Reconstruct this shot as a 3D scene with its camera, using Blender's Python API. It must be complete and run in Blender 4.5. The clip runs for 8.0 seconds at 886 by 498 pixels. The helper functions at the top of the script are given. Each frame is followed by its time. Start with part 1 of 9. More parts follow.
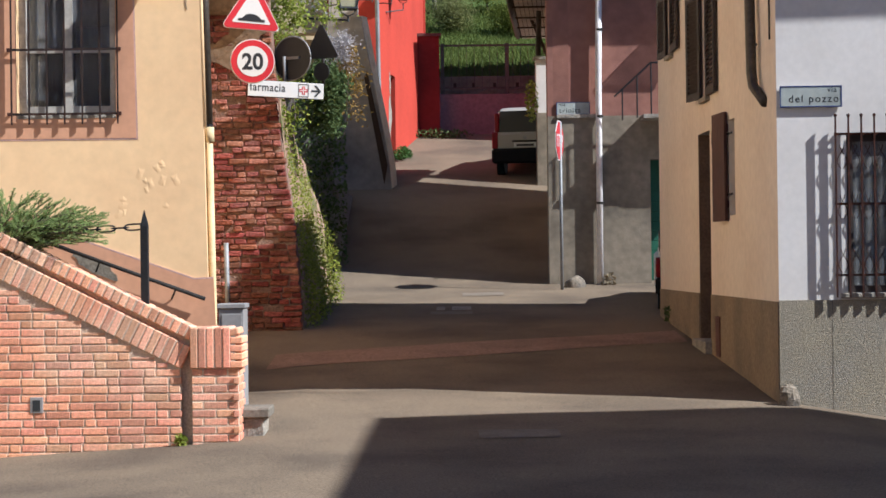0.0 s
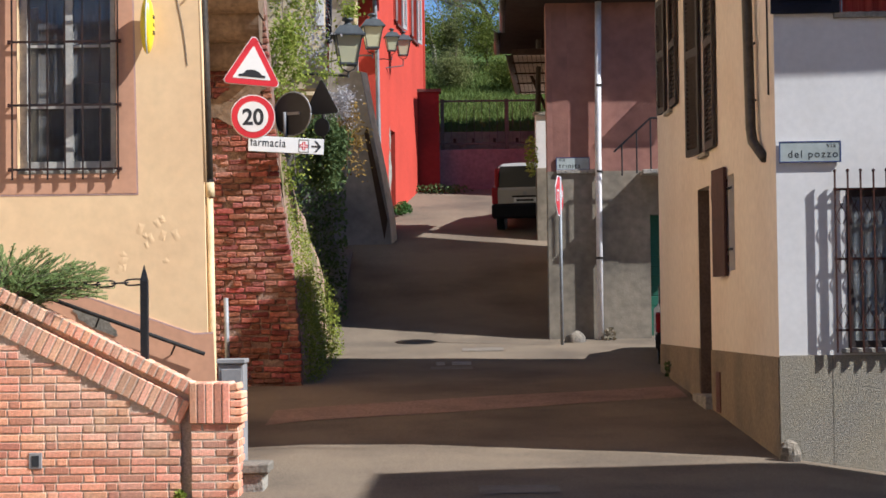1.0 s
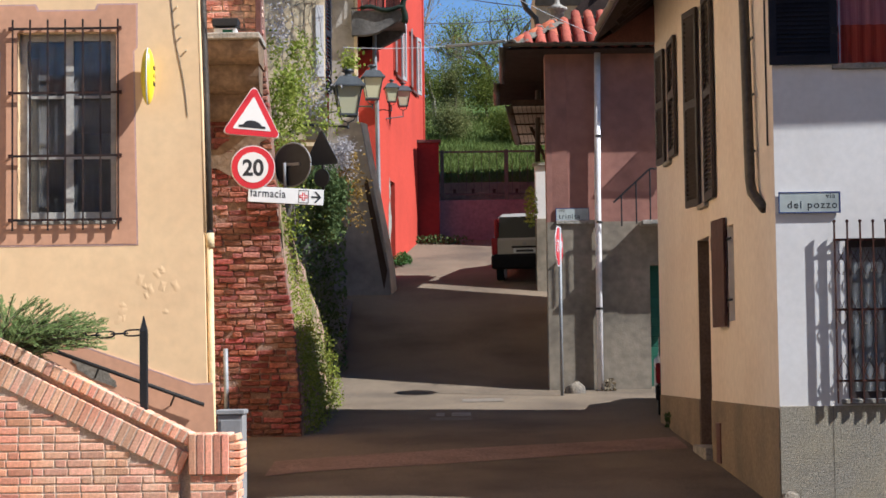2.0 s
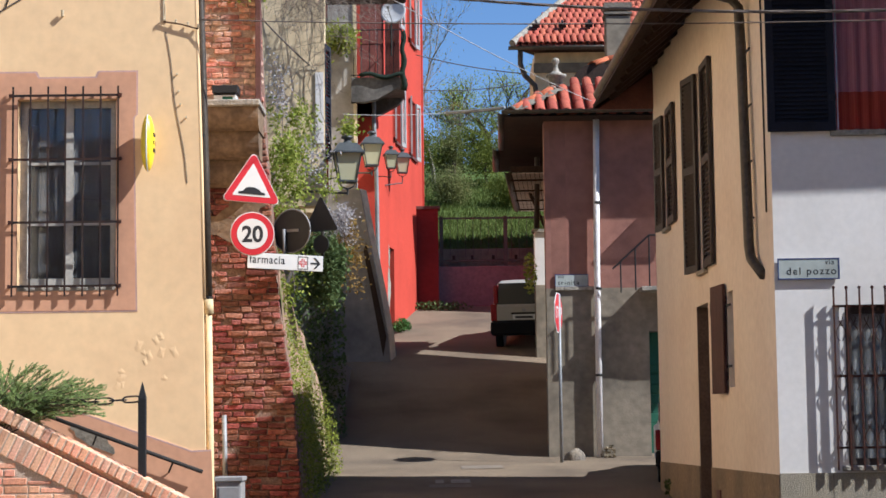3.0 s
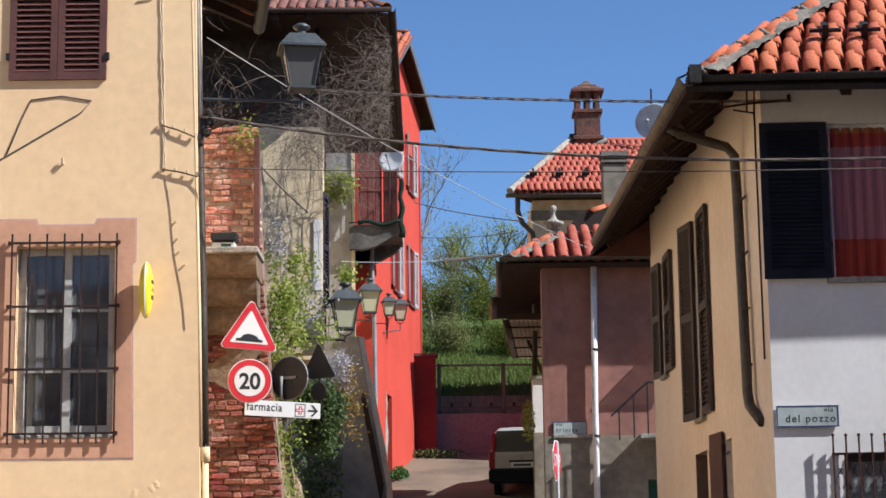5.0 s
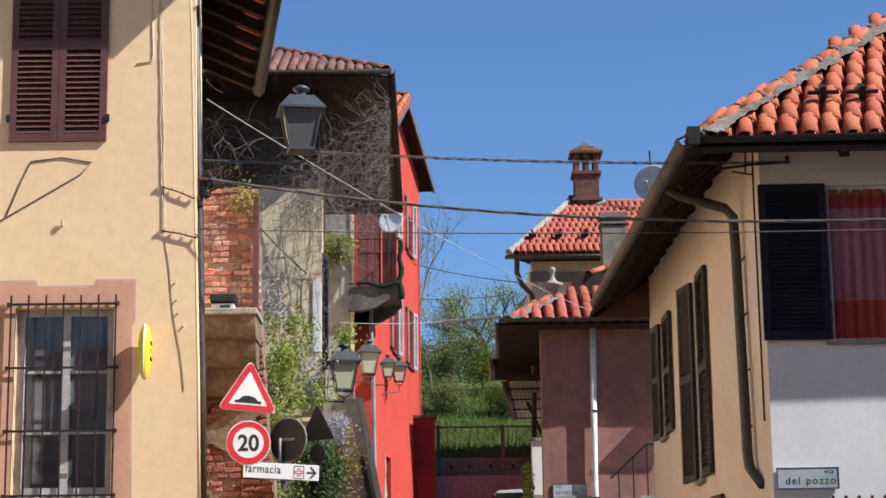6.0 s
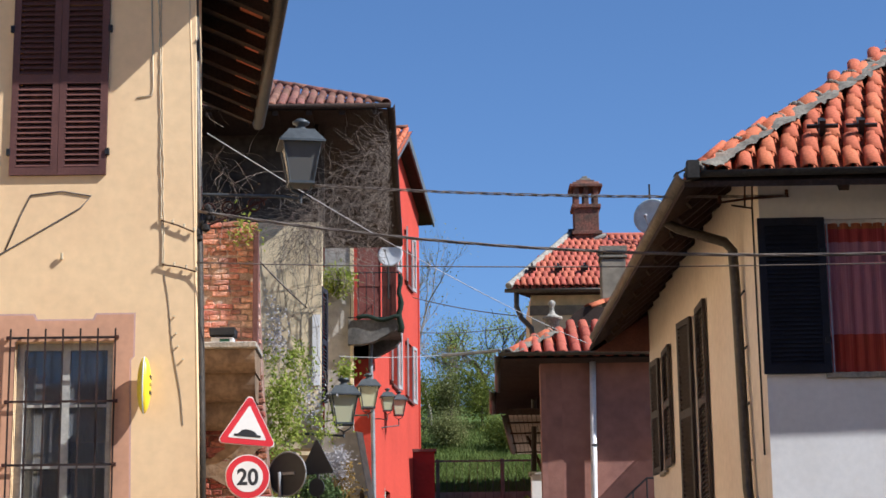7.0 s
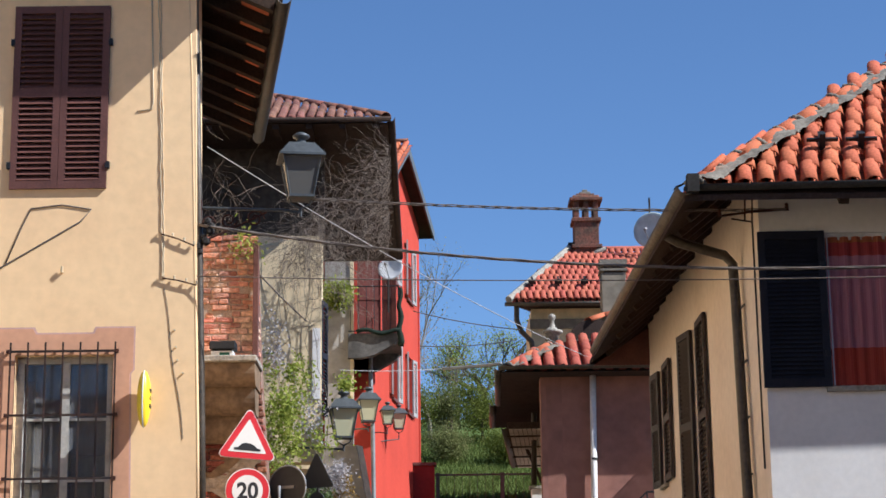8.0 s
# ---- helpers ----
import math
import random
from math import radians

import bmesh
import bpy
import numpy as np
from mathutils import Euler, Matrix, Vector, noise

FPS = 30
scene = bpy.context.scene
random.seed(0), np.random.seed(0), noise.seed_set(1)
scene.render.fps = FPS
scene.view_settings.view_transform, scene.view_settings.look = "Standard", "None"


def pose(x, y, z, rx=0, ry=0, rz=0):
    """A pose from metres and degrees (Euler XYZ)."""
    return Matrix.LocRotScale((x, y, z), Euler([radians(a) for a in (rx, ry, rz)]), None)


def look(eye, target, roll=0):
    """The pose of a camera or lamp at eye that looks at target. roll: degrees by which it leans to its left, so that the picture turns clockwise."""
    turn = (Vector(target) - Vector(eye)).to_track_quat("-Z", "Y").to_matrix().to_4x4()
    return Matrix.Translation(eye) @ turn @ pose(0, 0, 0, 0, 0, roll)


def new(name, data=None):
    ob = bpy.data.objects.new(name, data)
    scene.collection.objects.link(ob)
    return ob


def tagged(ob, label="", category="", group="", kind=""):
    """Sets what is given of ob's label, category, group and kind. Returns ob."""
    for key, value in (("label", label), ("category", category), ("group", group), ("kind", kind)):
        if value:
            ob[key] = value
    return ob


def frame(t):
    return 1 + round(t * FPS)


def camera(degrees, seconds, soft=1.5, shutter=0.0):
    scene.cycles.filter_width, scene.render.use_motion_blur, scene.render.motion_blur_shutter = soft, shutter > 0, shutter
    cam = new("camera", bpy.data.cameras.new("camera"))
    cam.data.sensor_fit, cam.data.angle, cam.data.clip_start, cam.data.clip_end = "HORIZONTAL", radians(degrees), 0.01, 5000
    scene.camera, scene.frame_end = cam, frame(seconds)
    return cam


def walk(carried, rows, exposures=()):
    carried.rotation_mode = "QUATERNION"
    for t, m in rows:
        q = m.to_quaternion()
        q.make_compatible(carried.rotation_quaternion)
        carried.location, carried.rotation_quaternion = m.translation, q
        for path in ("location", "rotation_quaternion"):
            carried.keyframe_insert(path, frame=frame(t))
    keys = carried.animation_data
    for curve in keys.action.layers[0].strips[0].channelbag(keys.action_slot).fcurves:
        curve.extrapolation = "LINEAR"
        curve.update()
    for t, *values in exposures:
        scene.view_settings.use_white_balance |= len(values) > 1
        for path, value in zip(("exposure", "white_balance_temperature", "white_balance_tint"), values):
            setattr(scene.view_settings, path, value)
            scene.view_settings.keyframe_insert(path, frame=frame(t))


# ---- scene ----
cam = camera(25.97, 8.0, soft=1.6)
EYE, TILT, LEAN = 1.5, 0.32, 0.7
# seconds, pitch, yaw: a level stand, tilted slowly upwards
ROWS = [
    (0.0, 0.000, 0.000),
    (0.5, 0.868, 0.008),
    (1.0, 1.643, -0.002),
    (1.5, 2.313, -0.006),
    (3.0, 5.129, -0.032),
    (3.5, 6.110, -0.051),
    (4.0, 7.246, -0.066),
    (4.5, 8.323, -0.080),
    (5.0, 9.512, -0.097),
    (6.5, 11.937, -0.130),
    (7.0, 12.344, -0.134),
    (7.5, 12.578, -0.136),
    (8.0, 12.747, -0.132),
]
walk(cam, [(t, pose(0, 0, EYE, TILT, LEAN, 0) @ pose(0, 0, 0, 90 + pitch, 0, yaw)) for t, pitch, yaw in ROWS],
     exposures=((0.0, 0.86, 5450, 10), (8.0, 0.86, 5450, 10)))

# ---- sky and sun ----
SUN_AZ, SUN_EL = radians(20), radians(43)   # light travels to -x, a little to +y
to_sun = Vector((math.cos(SUN_AZ) * math.cos(SUN_EL), -math.sin(SUN_AZ) * math.cos(SUN_EL), math.sin(SUN_EL)))
world = bpy.data.worlds.new("sky")
scene.world = world
world.use_nodes = True
wn = world.node_tree.nodes
sky = wn.new("ShaderNodeTexSky")
sky.sky_type, sky.sun_disc = "NISHITA", False
sky.sun_elevation, sky.sun_rotation = SUN_EL, math.atan2(to_sun.x, to_sun.y)
sky.air_density, sky.dust_density, sky.ozone_density = 0.85, 0.1, 4.0
wn["Background"].inputs["Strength"].default_value = 0.068
world.node_tree.links.new(sky.outputs[0], wn["Background"].inputs["Color"])
sun_data = bpy.data.lights.new("sun", "SUN")
sun_data.energy, sun_data.angle, sun_data.color = 5.0, radians(0.53), (1.0, 0.935, 0.825)
sun = new("sun", sun_data)
sun.matrix_world = look(to_sun * 60, (0, 0, 0))

# ---- materials ----
def material(name, base, rough=0.8, metal=0.0, spots=None, fine=30.0, coarse=1.2, amount=0.25, bump=0.3, bump_scale=60.0, spread=0.0, dark=0.75, broad=False):
    """Base colour with fine grain, broad patches (towards spots or a darker base), bump; spread varies pieces by object."""
    m = bpy.data.materials.new(name)
    m.use_nodes = True
    nt = m.node_tree
    n, l = nt.nodes, nt.links
    bsdf = n["Principled BSDF"]
    bsdf.inputs["Roughness"].default_value = rough
    bsdf.inputs["Metallic"].default_value = metal
    bsdf.inputs["Specular IOR Level"].default_value = 0.12 if rough >= 0.7 else 0.4
    tc = n.new("ShaderNodeTexCoord")
    big = n.new("ShaderNodeTexNoise")
    big.inputs["Scale"].default_value, big.inputs["Detail"].default_value = coarse, 6
    small = n.new("ShaderNodeTexNoise")
    small.inputs["Scale"].default_value, small.inputs["Detail"].default_value = fine, 4
    l.new(tc.outputs["Object"], small.inputs["Vector"])
    l.new(n.new("ShaderNodeNewGeometry").outputs["Position"] if broad else tc.outputs["Object"], big.inputs["Vector"])
    ramp = n.new("ShaderNodeMapRange")
    ramp.inputs["From Min"].default_value, ramp.inputs["From Max"].default_value = 0.42, 0.68
    l.new(big.outputs["Fac"], ramp.inputs["Value"])
    other = spots or tuple(c * dark for c in base)
    mix = n.new("ShaderNodeMix")
    mix.data_type = "RGBA"
    mix.inputs[6].default_value, mix.inputs[7].default_value = (*base, 1), (*other, 1)
    l.new(ramp.outputs[0], mix.inputs[0])
    grain = n.new("ShaderNodeMapRange")
    grain.inputs["From Min"].default_value, grain.inputs["From Max"].default_value = 0.3, 0.7
    grain.inputs["To Min"].default_value, grain.inputs["To Max"].default_value = 1 - amount, 1 + amount
    l.new(small.outputs["Fac"], grain.inputs["Value"])
    hsv = n.new("ShaderNodeHueSaturation")
    l.new(mix.outputs[2], hsv.inputs["Color"])
    if spread:
        info = n.new("ShaderNodeObjectInfo")
        island = n.new("ShaderNodeNewGeometry")
        both = n.new("ShaderNodeMath")
        both.operation = "ADD"
        l.new(info.outputs["Random"], both.inputs[0])
        l.new(island.outputs["Random Per Island"], both.inputs[1])
        wrap = n.new("ShaderNodeMath")
        wrap.operation = "FRACT"
        l.new(both.outputs[0], wrap.inputs[0])
        vr = n.new("ShaderNodeMapRange")
        vr.inputs["To Min"].default_value, vr.inputs["To Max"].default_value = 1 - spread, 1 + spread
        l.new(wrap.outputs[0], vr.inputs["Value"])
        mul = n.new("ShaderNodeMath")
        mul.operation = "MULTIPLY"
        l.new(grain.outputs[0], mul.inputs[0])
        l.new(vr.outputs[0], mul.inputs[1])
        l.new(mul.outputs[0], hsv.inputs["Value"])
        hr = n.new("ShaderNodeMapRange")
        hr.inputs["To Min"].default_value, hr.inputs["To Max"].default_value = 0.5 - spread * 0.035, 0.5 + spread * 0.035
        sq = n.new("ShaderNodeMath")
        sq.operation = "MULTIPLY"
        l.new(wrap.outputs[0], sq.inputs[0])
        sq.inputs[1].default_value = 7.31
        fr = n.new("ShaderNodeMath")
        fr.operation = "FRACT"
        l.new(sq.outputs[0], fr.inputs[0])
        l.new(fr.outputs[0], hr.inputs["Value"])
        l.new(hr.outputs[0], hsv.inputs["Hue"])
    else:
        l.new(grain.outputs[0], hsv.inputs["Value"])
    l.new(hsv.outputs[0], bsdf.inputs["Base Color"])
    if bump:
        bn = n.new("ShaderNodeTexNoise")
        bn.inputs["Scale"].default_value, bn.inputs["Detail"].default_value = bump_scale, 5
        l.new(tc.outputs["Object"], bn.inputs["Vector"])
        bp = n.new("ShaderNodeBump")
        bp.inputs["Strength"].default_value, bp.inputs["Distance"].default_value = bump, 0.02
        l.new(bn.outputs["Fac"], bp.inputs["Height"])
        l.new(bp.outputs[0], bsdf.inputs["Normal"])
    return m


M_YELLOW = material("yellow_plaster", (0.84, 0.58, 0.32), 0.85, spots=(0.79, 0.53, 0.29), fine=8, coarse=0.8, amount=0.05, bump=0.2, bump_scale=3.5)
M_TERRA = material("terracotta_paint", (0.61, 0.325, 0.195), 0.85, fine=12, coarse=1.5, amount=0.07, dark=0.9, bump=0.1, bump_scale=9)
M_PINKLINE = material("pale_pink_line", (0.55, 0.35, 0.30), 0.85, amount=0.08)
M_WHITE = material("white_plaster", (0.72, 0.68, 0.645), 0.85, spots=(0.65, 0.61, 0.57), fine=14, coarse=0.9, amount=0.04, bump=0.10, bump_scale=6)
M_CREAM = material("cream_plaster", (0.77, 0.66, 0.54), 0.85, spots=(0.72, 0.60, 0.48), fine=9, coarse=0.9, amount=0.06, bump=0.14, bump_scale=8)
M_DADO = material("ochre_dado", (0.27, 0.205, 0.135), 0.9, spots=(0.19, 0.15, 0.11), fine=20, coarse=1.3, amount=0.15)
M_ROUGHCAST = material("grey_roughcast", (0.285, 0.252, 0.20), 0.95, spots=(0.33, 0.28, 0.195), fine=120, coarse=1.0, amount=0.24, bump=0.7, bump_scale=120)
M_ASPHALT = material("worn_asphalt", (0.182, 0.138, 0.095), 0.95, spots=(0.112, 0.086, 0.063), fine=60, coarse=0.6, amount=0.36, bump=0.35, bump_scale=150)
M_COVER = material("worn_cast_iron", (0.19, 0.155, 0.12), 0.8, 0.0, fine=60, coarse=4, amount=0.3)
M_COBBLE = material("red_paving", (0.205, 0.135, 0.098), 0.9, fine=25, coarse=1.5, amount=0.3, bump=0.6, bump_scale=40, spread=0.25)
M_BRICK = material("new_brick", (0.72, 0.325, 0.20), 0.88, spots=(0.72, 0.46, 0.31), fine=40, coarse=1.5, amount=0.2, bump=0.4, bump_scale=90, spread=0.27, broad=True)
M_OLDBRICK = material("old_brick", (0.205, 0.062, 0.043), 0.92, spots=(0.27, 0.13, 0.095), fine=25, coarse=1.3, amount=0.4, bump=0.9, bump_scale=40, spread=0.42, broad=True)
M_DARKBRICK = material("sooty_brick", (0.16, 0.07, 0.05), 0.92, spots=(0.09, 0.06, 0.045), fine=25, coarse=5, amount=0.35, bump=0.6, bump_scale=50)
M_MORTAR = material("pale_mortar", (0.62, 0.46, 0.345), 0.95, fine=50, coarse=2, amount=0.2, bump=0.5, bump_scale=80)
M_PALEBRICK = material("pale_old_brick", (0.43, 0.17, 0.11), 0.92, spots=(0.50, 0.34, 0.26), fine=25, coarse=1.6, amount=0.35, bump=0.9, bump_scale=40, spread=0.35, broad=True)
M_PALEMORTAR = material("upper_mortar", (0.44, 0.33, 0.26), 0.95, fine=40, coarse=2.5, amount=0.3, bump=0.9, bump_scale=40)
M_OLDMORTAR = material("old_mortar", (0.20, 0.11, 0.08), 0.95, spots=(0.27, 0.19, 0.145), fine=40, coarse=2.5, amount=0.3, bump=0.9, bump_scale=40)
M_TILE = material("clay_roof_tile", (0.455, 0.125, 0.058), 0.8, spots=(0.40, 0.115, 0.06), fine=30, coarse=3, amount=0.18, bump=0.3, bump_scale=60, spread=0.13)
M_OLDTILE = material("weathered_roof_tile", (0.235, 0.095, 0.065), 0.9, spots=(0.12, 0.075, 0.06), fine=25, coarse=4, amount=0.3, bump=0.5, bump_scale=50, spread=0.3)
M_REDTILE = material("red_roof_tile", (0.41, 0.11, 0.068), 0.75, fine=30, coarse=3, amount=0.15, bump=0.2, bump_scale=60, spread=0.15)
M_FASCIA = material("tan_gutter_paint", (0.175, 0.135, 0.09), 0.6, 0.0, fine=20, coarse=3, amount=0.25)
# brown set dark so that eave undersides read as deep shade
M_SOFFIT = material("shade_brown_soffit", (0.05, 0.033, 0.026), 0.85, fine=30, coarse=3, amount=0.3)
M_SHUTDARK = material("dark_red_brown_planks", (0.075, 0.030, 0.022), 0.65, fine=40, coarse=4, amount=0.2)
M_DISH = material("weathered_white_dish", (0.58, 0.56, 0.54), 0.5, fine=20, coarse=4, amount=0.06, bump=0)
M_WOODDARK = material("dark_stained_wood", (0.045, 0.028, 0.019), 0.75, fine=40, coarse=4, amount=0.3)
M_SHUTTER = material("red_brown_shutter", (0.12, 0.045, 0.034), 0.6, fine=40, coarse=4, amount=0.2)
M_SHUTBROWN = material("brown_shutter", (0.042, 0.028, 0.023), 0.6, fine=40, coarse=4, amount=0.2)
M_SHUTNAVY = material("navy_shutter", (0.021, 0.021, 0.029), 0.72, fine=40, coarse=4, amount=0.15)
M_GUTTER = material("brown_gutter", (0.075, 0.06, 0.045), 0.45, 0.3, fine=20, coarse=3, amount=0.25)
M_DARKMETAL = material("dark_metal", (0.036, 0.032, 0.029), 0.75, 0.0, fine=30, coarse=4, amount=0.25)
M_GRILLE = material("dark_grille_iron", (0.028, 0.022, 0.02), 0.7, 0.2, fine=60, coarse=6, amount=0.3, spots=(0.06, 0.03, 0.022))
M_IRON = material("rusty_iron", (0.055, 0.025, 0.02), 0.75, 0.2, fine=60, coarse=6, amount=0.3, spots=(0.09, 0.035, 0.022))
M_BLACKIRON = material("black_iron", (0.018, 0.018, 0.02), 0.55, 0.3, fine=30, coarse=4, amount=0.2)
M_GALV = material("galvanised_steel", (0.26, 0.26, 0.26), 0.55, 0.3, fine=30, coarse=4, amount=0.1)
M_PIPEWHITE = material("pale_pipe", (0.74, 0.69, 0.66), 0.55, fine=20, coarse=3, amount=0.08)
# red plaster darkened: the yard wall's shade is put into this colour
M_SHADERED = material("shaded_red_plaster", (0.17, 0.022, 0.02), 0.85, fine=9, coarse=0.7, amount=0.1, bump=0.2, bump_scale=14)
M_RED = material("red_plaster", (0.44, 0.058, 0.036), 0.85, spots=(0.37, 0.05, 0.032), fine=9, coarse=0.7, amount=0.07, bump=0.25, bump_scale=12)
M_PINK = material("faded_pink_plaster", (0.29, 0.14, 0.105), 0.9, spots=(0.21, 0.105, 0.085), fine=5, coarse=0.9, amount=0.12, bump=0.15, bump_scale=25)
M_CONCRETE = material("grey_concrete_render", (0.235, 0.197, 0.148), 0.95, spots=(0.145, 0.124, 0.096), fine=7, coarse=1.1, amount=0.18, bump=0.15, bump_scale=30)
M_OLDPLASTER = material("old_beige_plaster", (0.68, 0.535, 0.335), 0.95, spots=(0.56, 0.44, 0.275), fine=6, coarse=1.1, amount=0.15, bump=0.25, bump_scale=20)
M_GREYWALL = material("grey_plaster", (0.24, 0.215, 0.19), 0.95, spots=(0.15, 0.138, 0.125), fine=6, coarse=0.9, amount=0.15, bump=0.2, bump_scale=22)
M_PURPLE = material("faded_purple_wall", (0.26, 0.13, 0.14), 0.92, fine=12, coarse=0.9, amount=0.15)
M_BOULDER = material("rough_boulder", (0.20, 0.165, 0.125), 0.95, spots=(0.11, 0.095, 0.08), fine=30, coarse=6, amount=0.35, bump=0.9, bump_scale=30)
M_STONE = material("pale_stone", (0.32, 0.285, 0.235), 0.9, spots=(0.22, 0.2, 0.17), fine=30, coarse=6, amount=0.25, bump=0.8, bump_scale=30)
M_CEMENT = material("cement_mortar", (0.205, 0.178, 0.142), 0.95, fine=30, coarse=5, amount=0.25, bump=0.4, bump_scale=35)
M_SIGNWHITE = material("sign_white", (0.60, 0.595, 0.58), 0.4, fine=10, coarse=3, amount=0.03, bump=0, dark=0.95)
M_SIGNRED = material("sign_red", (0.46, 0.022, 0.03), 0.4, fine=10, coarse=3, amount=0.04, bump=0, dark=0.92)
M_SIGNBLACK = material("sign_black", (0.02, 0.02, 0.022), 0.45, amount=0.05, bump=0)
M_SIGNBACK = material("sign_back_grey", (0.034, 0.036, 0.039), 0.6, 0.1, fine=10, coarse=3, amount=0.12, bump=0)
M_GREYBOX = material("grey_plastic", (0.30, 0.285, 0.275), 0.6, amount=0.06, bump=0.1)
M_GREEN = material("green_paint", (0.014, 0.095, 0.055), 0.6, amount=0.12)
M_YSIGN = material("yellow_plastic", (0.85, 0.62, 0.02), 0.35, amount=0.03, bump=0, dark=0.95)
M_BLUE = material("blue_enamel", (0.03, 0.05, 0.16), 0.4, amount=0.05, bump=0)
M_ZINC = material("ochre_pipe_paint", (0.70, 0.54, 0.30), 0.7, fine=20, coarse=4, amount=0.1)
M_CABLE = material("weathered_cable", (0.16, 0.13, 0.11), 0.7, amount=0.2, bump=0)
M_WHITECABLE = material("pale_grey_cable", (0.36, 0.34, 0.32), 0.7, amount=0.1, bump=0)
M_PALECABLE = material("cream_cable", (0.62, 0.50, 0.33), 0.7, amount=0.12, bump=0)
M_OLDFRAME = material("grey_white_old_frame", (0.44, 0.41, 0.36), 0.6, fine=30, coarse=5, amount=0.15, bump=0.1)
M_FRAMEWHITE = material("white_window_frame", (0.62, 0.60, 0.56), 0.55, fine=30, coarse=5, amount=0.1, bump=0.1)


def leaf_material(name, base, other, trans=0.35):
    m = bpy.data.materials.new(name)
    m.use_nodes = True
    n, l = m.node_tree.nodes, m.node_tree.links
    bsdf = n["Principled BSDF"]
    geo = n.new("ShaderNodeNewGeometry")
    mix = n.new("ShaderNodeMix")
    mix.data_type = "RGBA"
    mix.inputs[6].default_value, mix.inputs[7].default_value = (*base, 1), (*other, 1)
    l.new(geo.outputs["Random Per Island"], mix.inputs[0])
    l.new(mix.outputs[2], bsdf.inputs["Base Color"])
    bsdf.inputs["Roughness"].default_value = 0.75
    bsdf.inputs["Specular IOR Level"].default_value = 0.15
    tr = n.new("ShaderNodeBsdfTranslucent")
    l.new(mix.outputs[2], tr.inputs["Color"])
    ms = n.new("ShaderNodeMixShader")
    ms.inputs[0].default_value = trans
    l.new(bsdf.outputs[0], ms.inputs[1])
    l.new(tr.outputs[0], ms.inputs[2])
    l.new(ms.outputs[0], n["Material Output"].inputs["Surface"])
    return m


M_IVY = leaf_material("ivy_leaf", (0.05, 0.078, 0.026), (0.125, 0.165, 0.058), 0.3)
M_FRESH = leaf_material("fresh_leaf", (0.17, 0.22, 0.03), (0.36, 0.38, 0.075), 0.45)
M_JUNIPER = leaf_material("juniper_needles", (0.15, 0.22, 0.065), (0.30, 0.36, 0.13), 0.25)
M_WISTERIA = leaf_material("wisteria_flower", (0.35, 0.32, 0.325), (0.52, 0.48, 0.475), 0.4)
M_RUSSET = leaf_material("russet_leaf", (0.20, 0.12, 0.03), (0.34, 0.22, 0.06), 0.4)
M_GRASS = leaf_material("grass_blade", (0.085, 0.115, 0.025), (0.15, 0.18, 0.045), 0.4)
M_FRESHTREE = leaf_material("spring_tree_leaf", (0.17, 0.22, 0.04), (0.31, 0.34, 0.09), 0.45)
M_TREELEAF = leaf_material("tree_leaf", (0.085, 0.11, 0.018), (0.19, 0.205, 0.038), 0.4)
M_DRYTWIG = material("dry_twig", (0.23, 0.182, 0.142), 0.9, fine=30, coarse=5, amount=0.3, bump=0)
M_BARK = material("tree_bark", (0.12, 0.09, 0.065), 0.95, fine=20, coarse=4, amount=0.3)
M_SOIL = material("grassy_soil", (0.08, 0.115, 0.028), 0.95, spots=(0.055, 0.085, 0.02), fine=5, coarse=0.3, amount=0.3)


def glass_material(name, tint=(0.02, 0.025, 0.035), rough=0.06):
    """Window pane in front of a dark room: a dark body under a clear gloss."""
    m = bpy.data.materials.new(name)
    m.use_nodes = True
    b = m.node_tree.nodes["Principled BSDF"]
    b.inputs["Base Color"].default_value = (*tint, 1)
    b.inputs["Roughness"].default_value = rough
    b.inputs["IOR"].default_value = 1.5
    return m


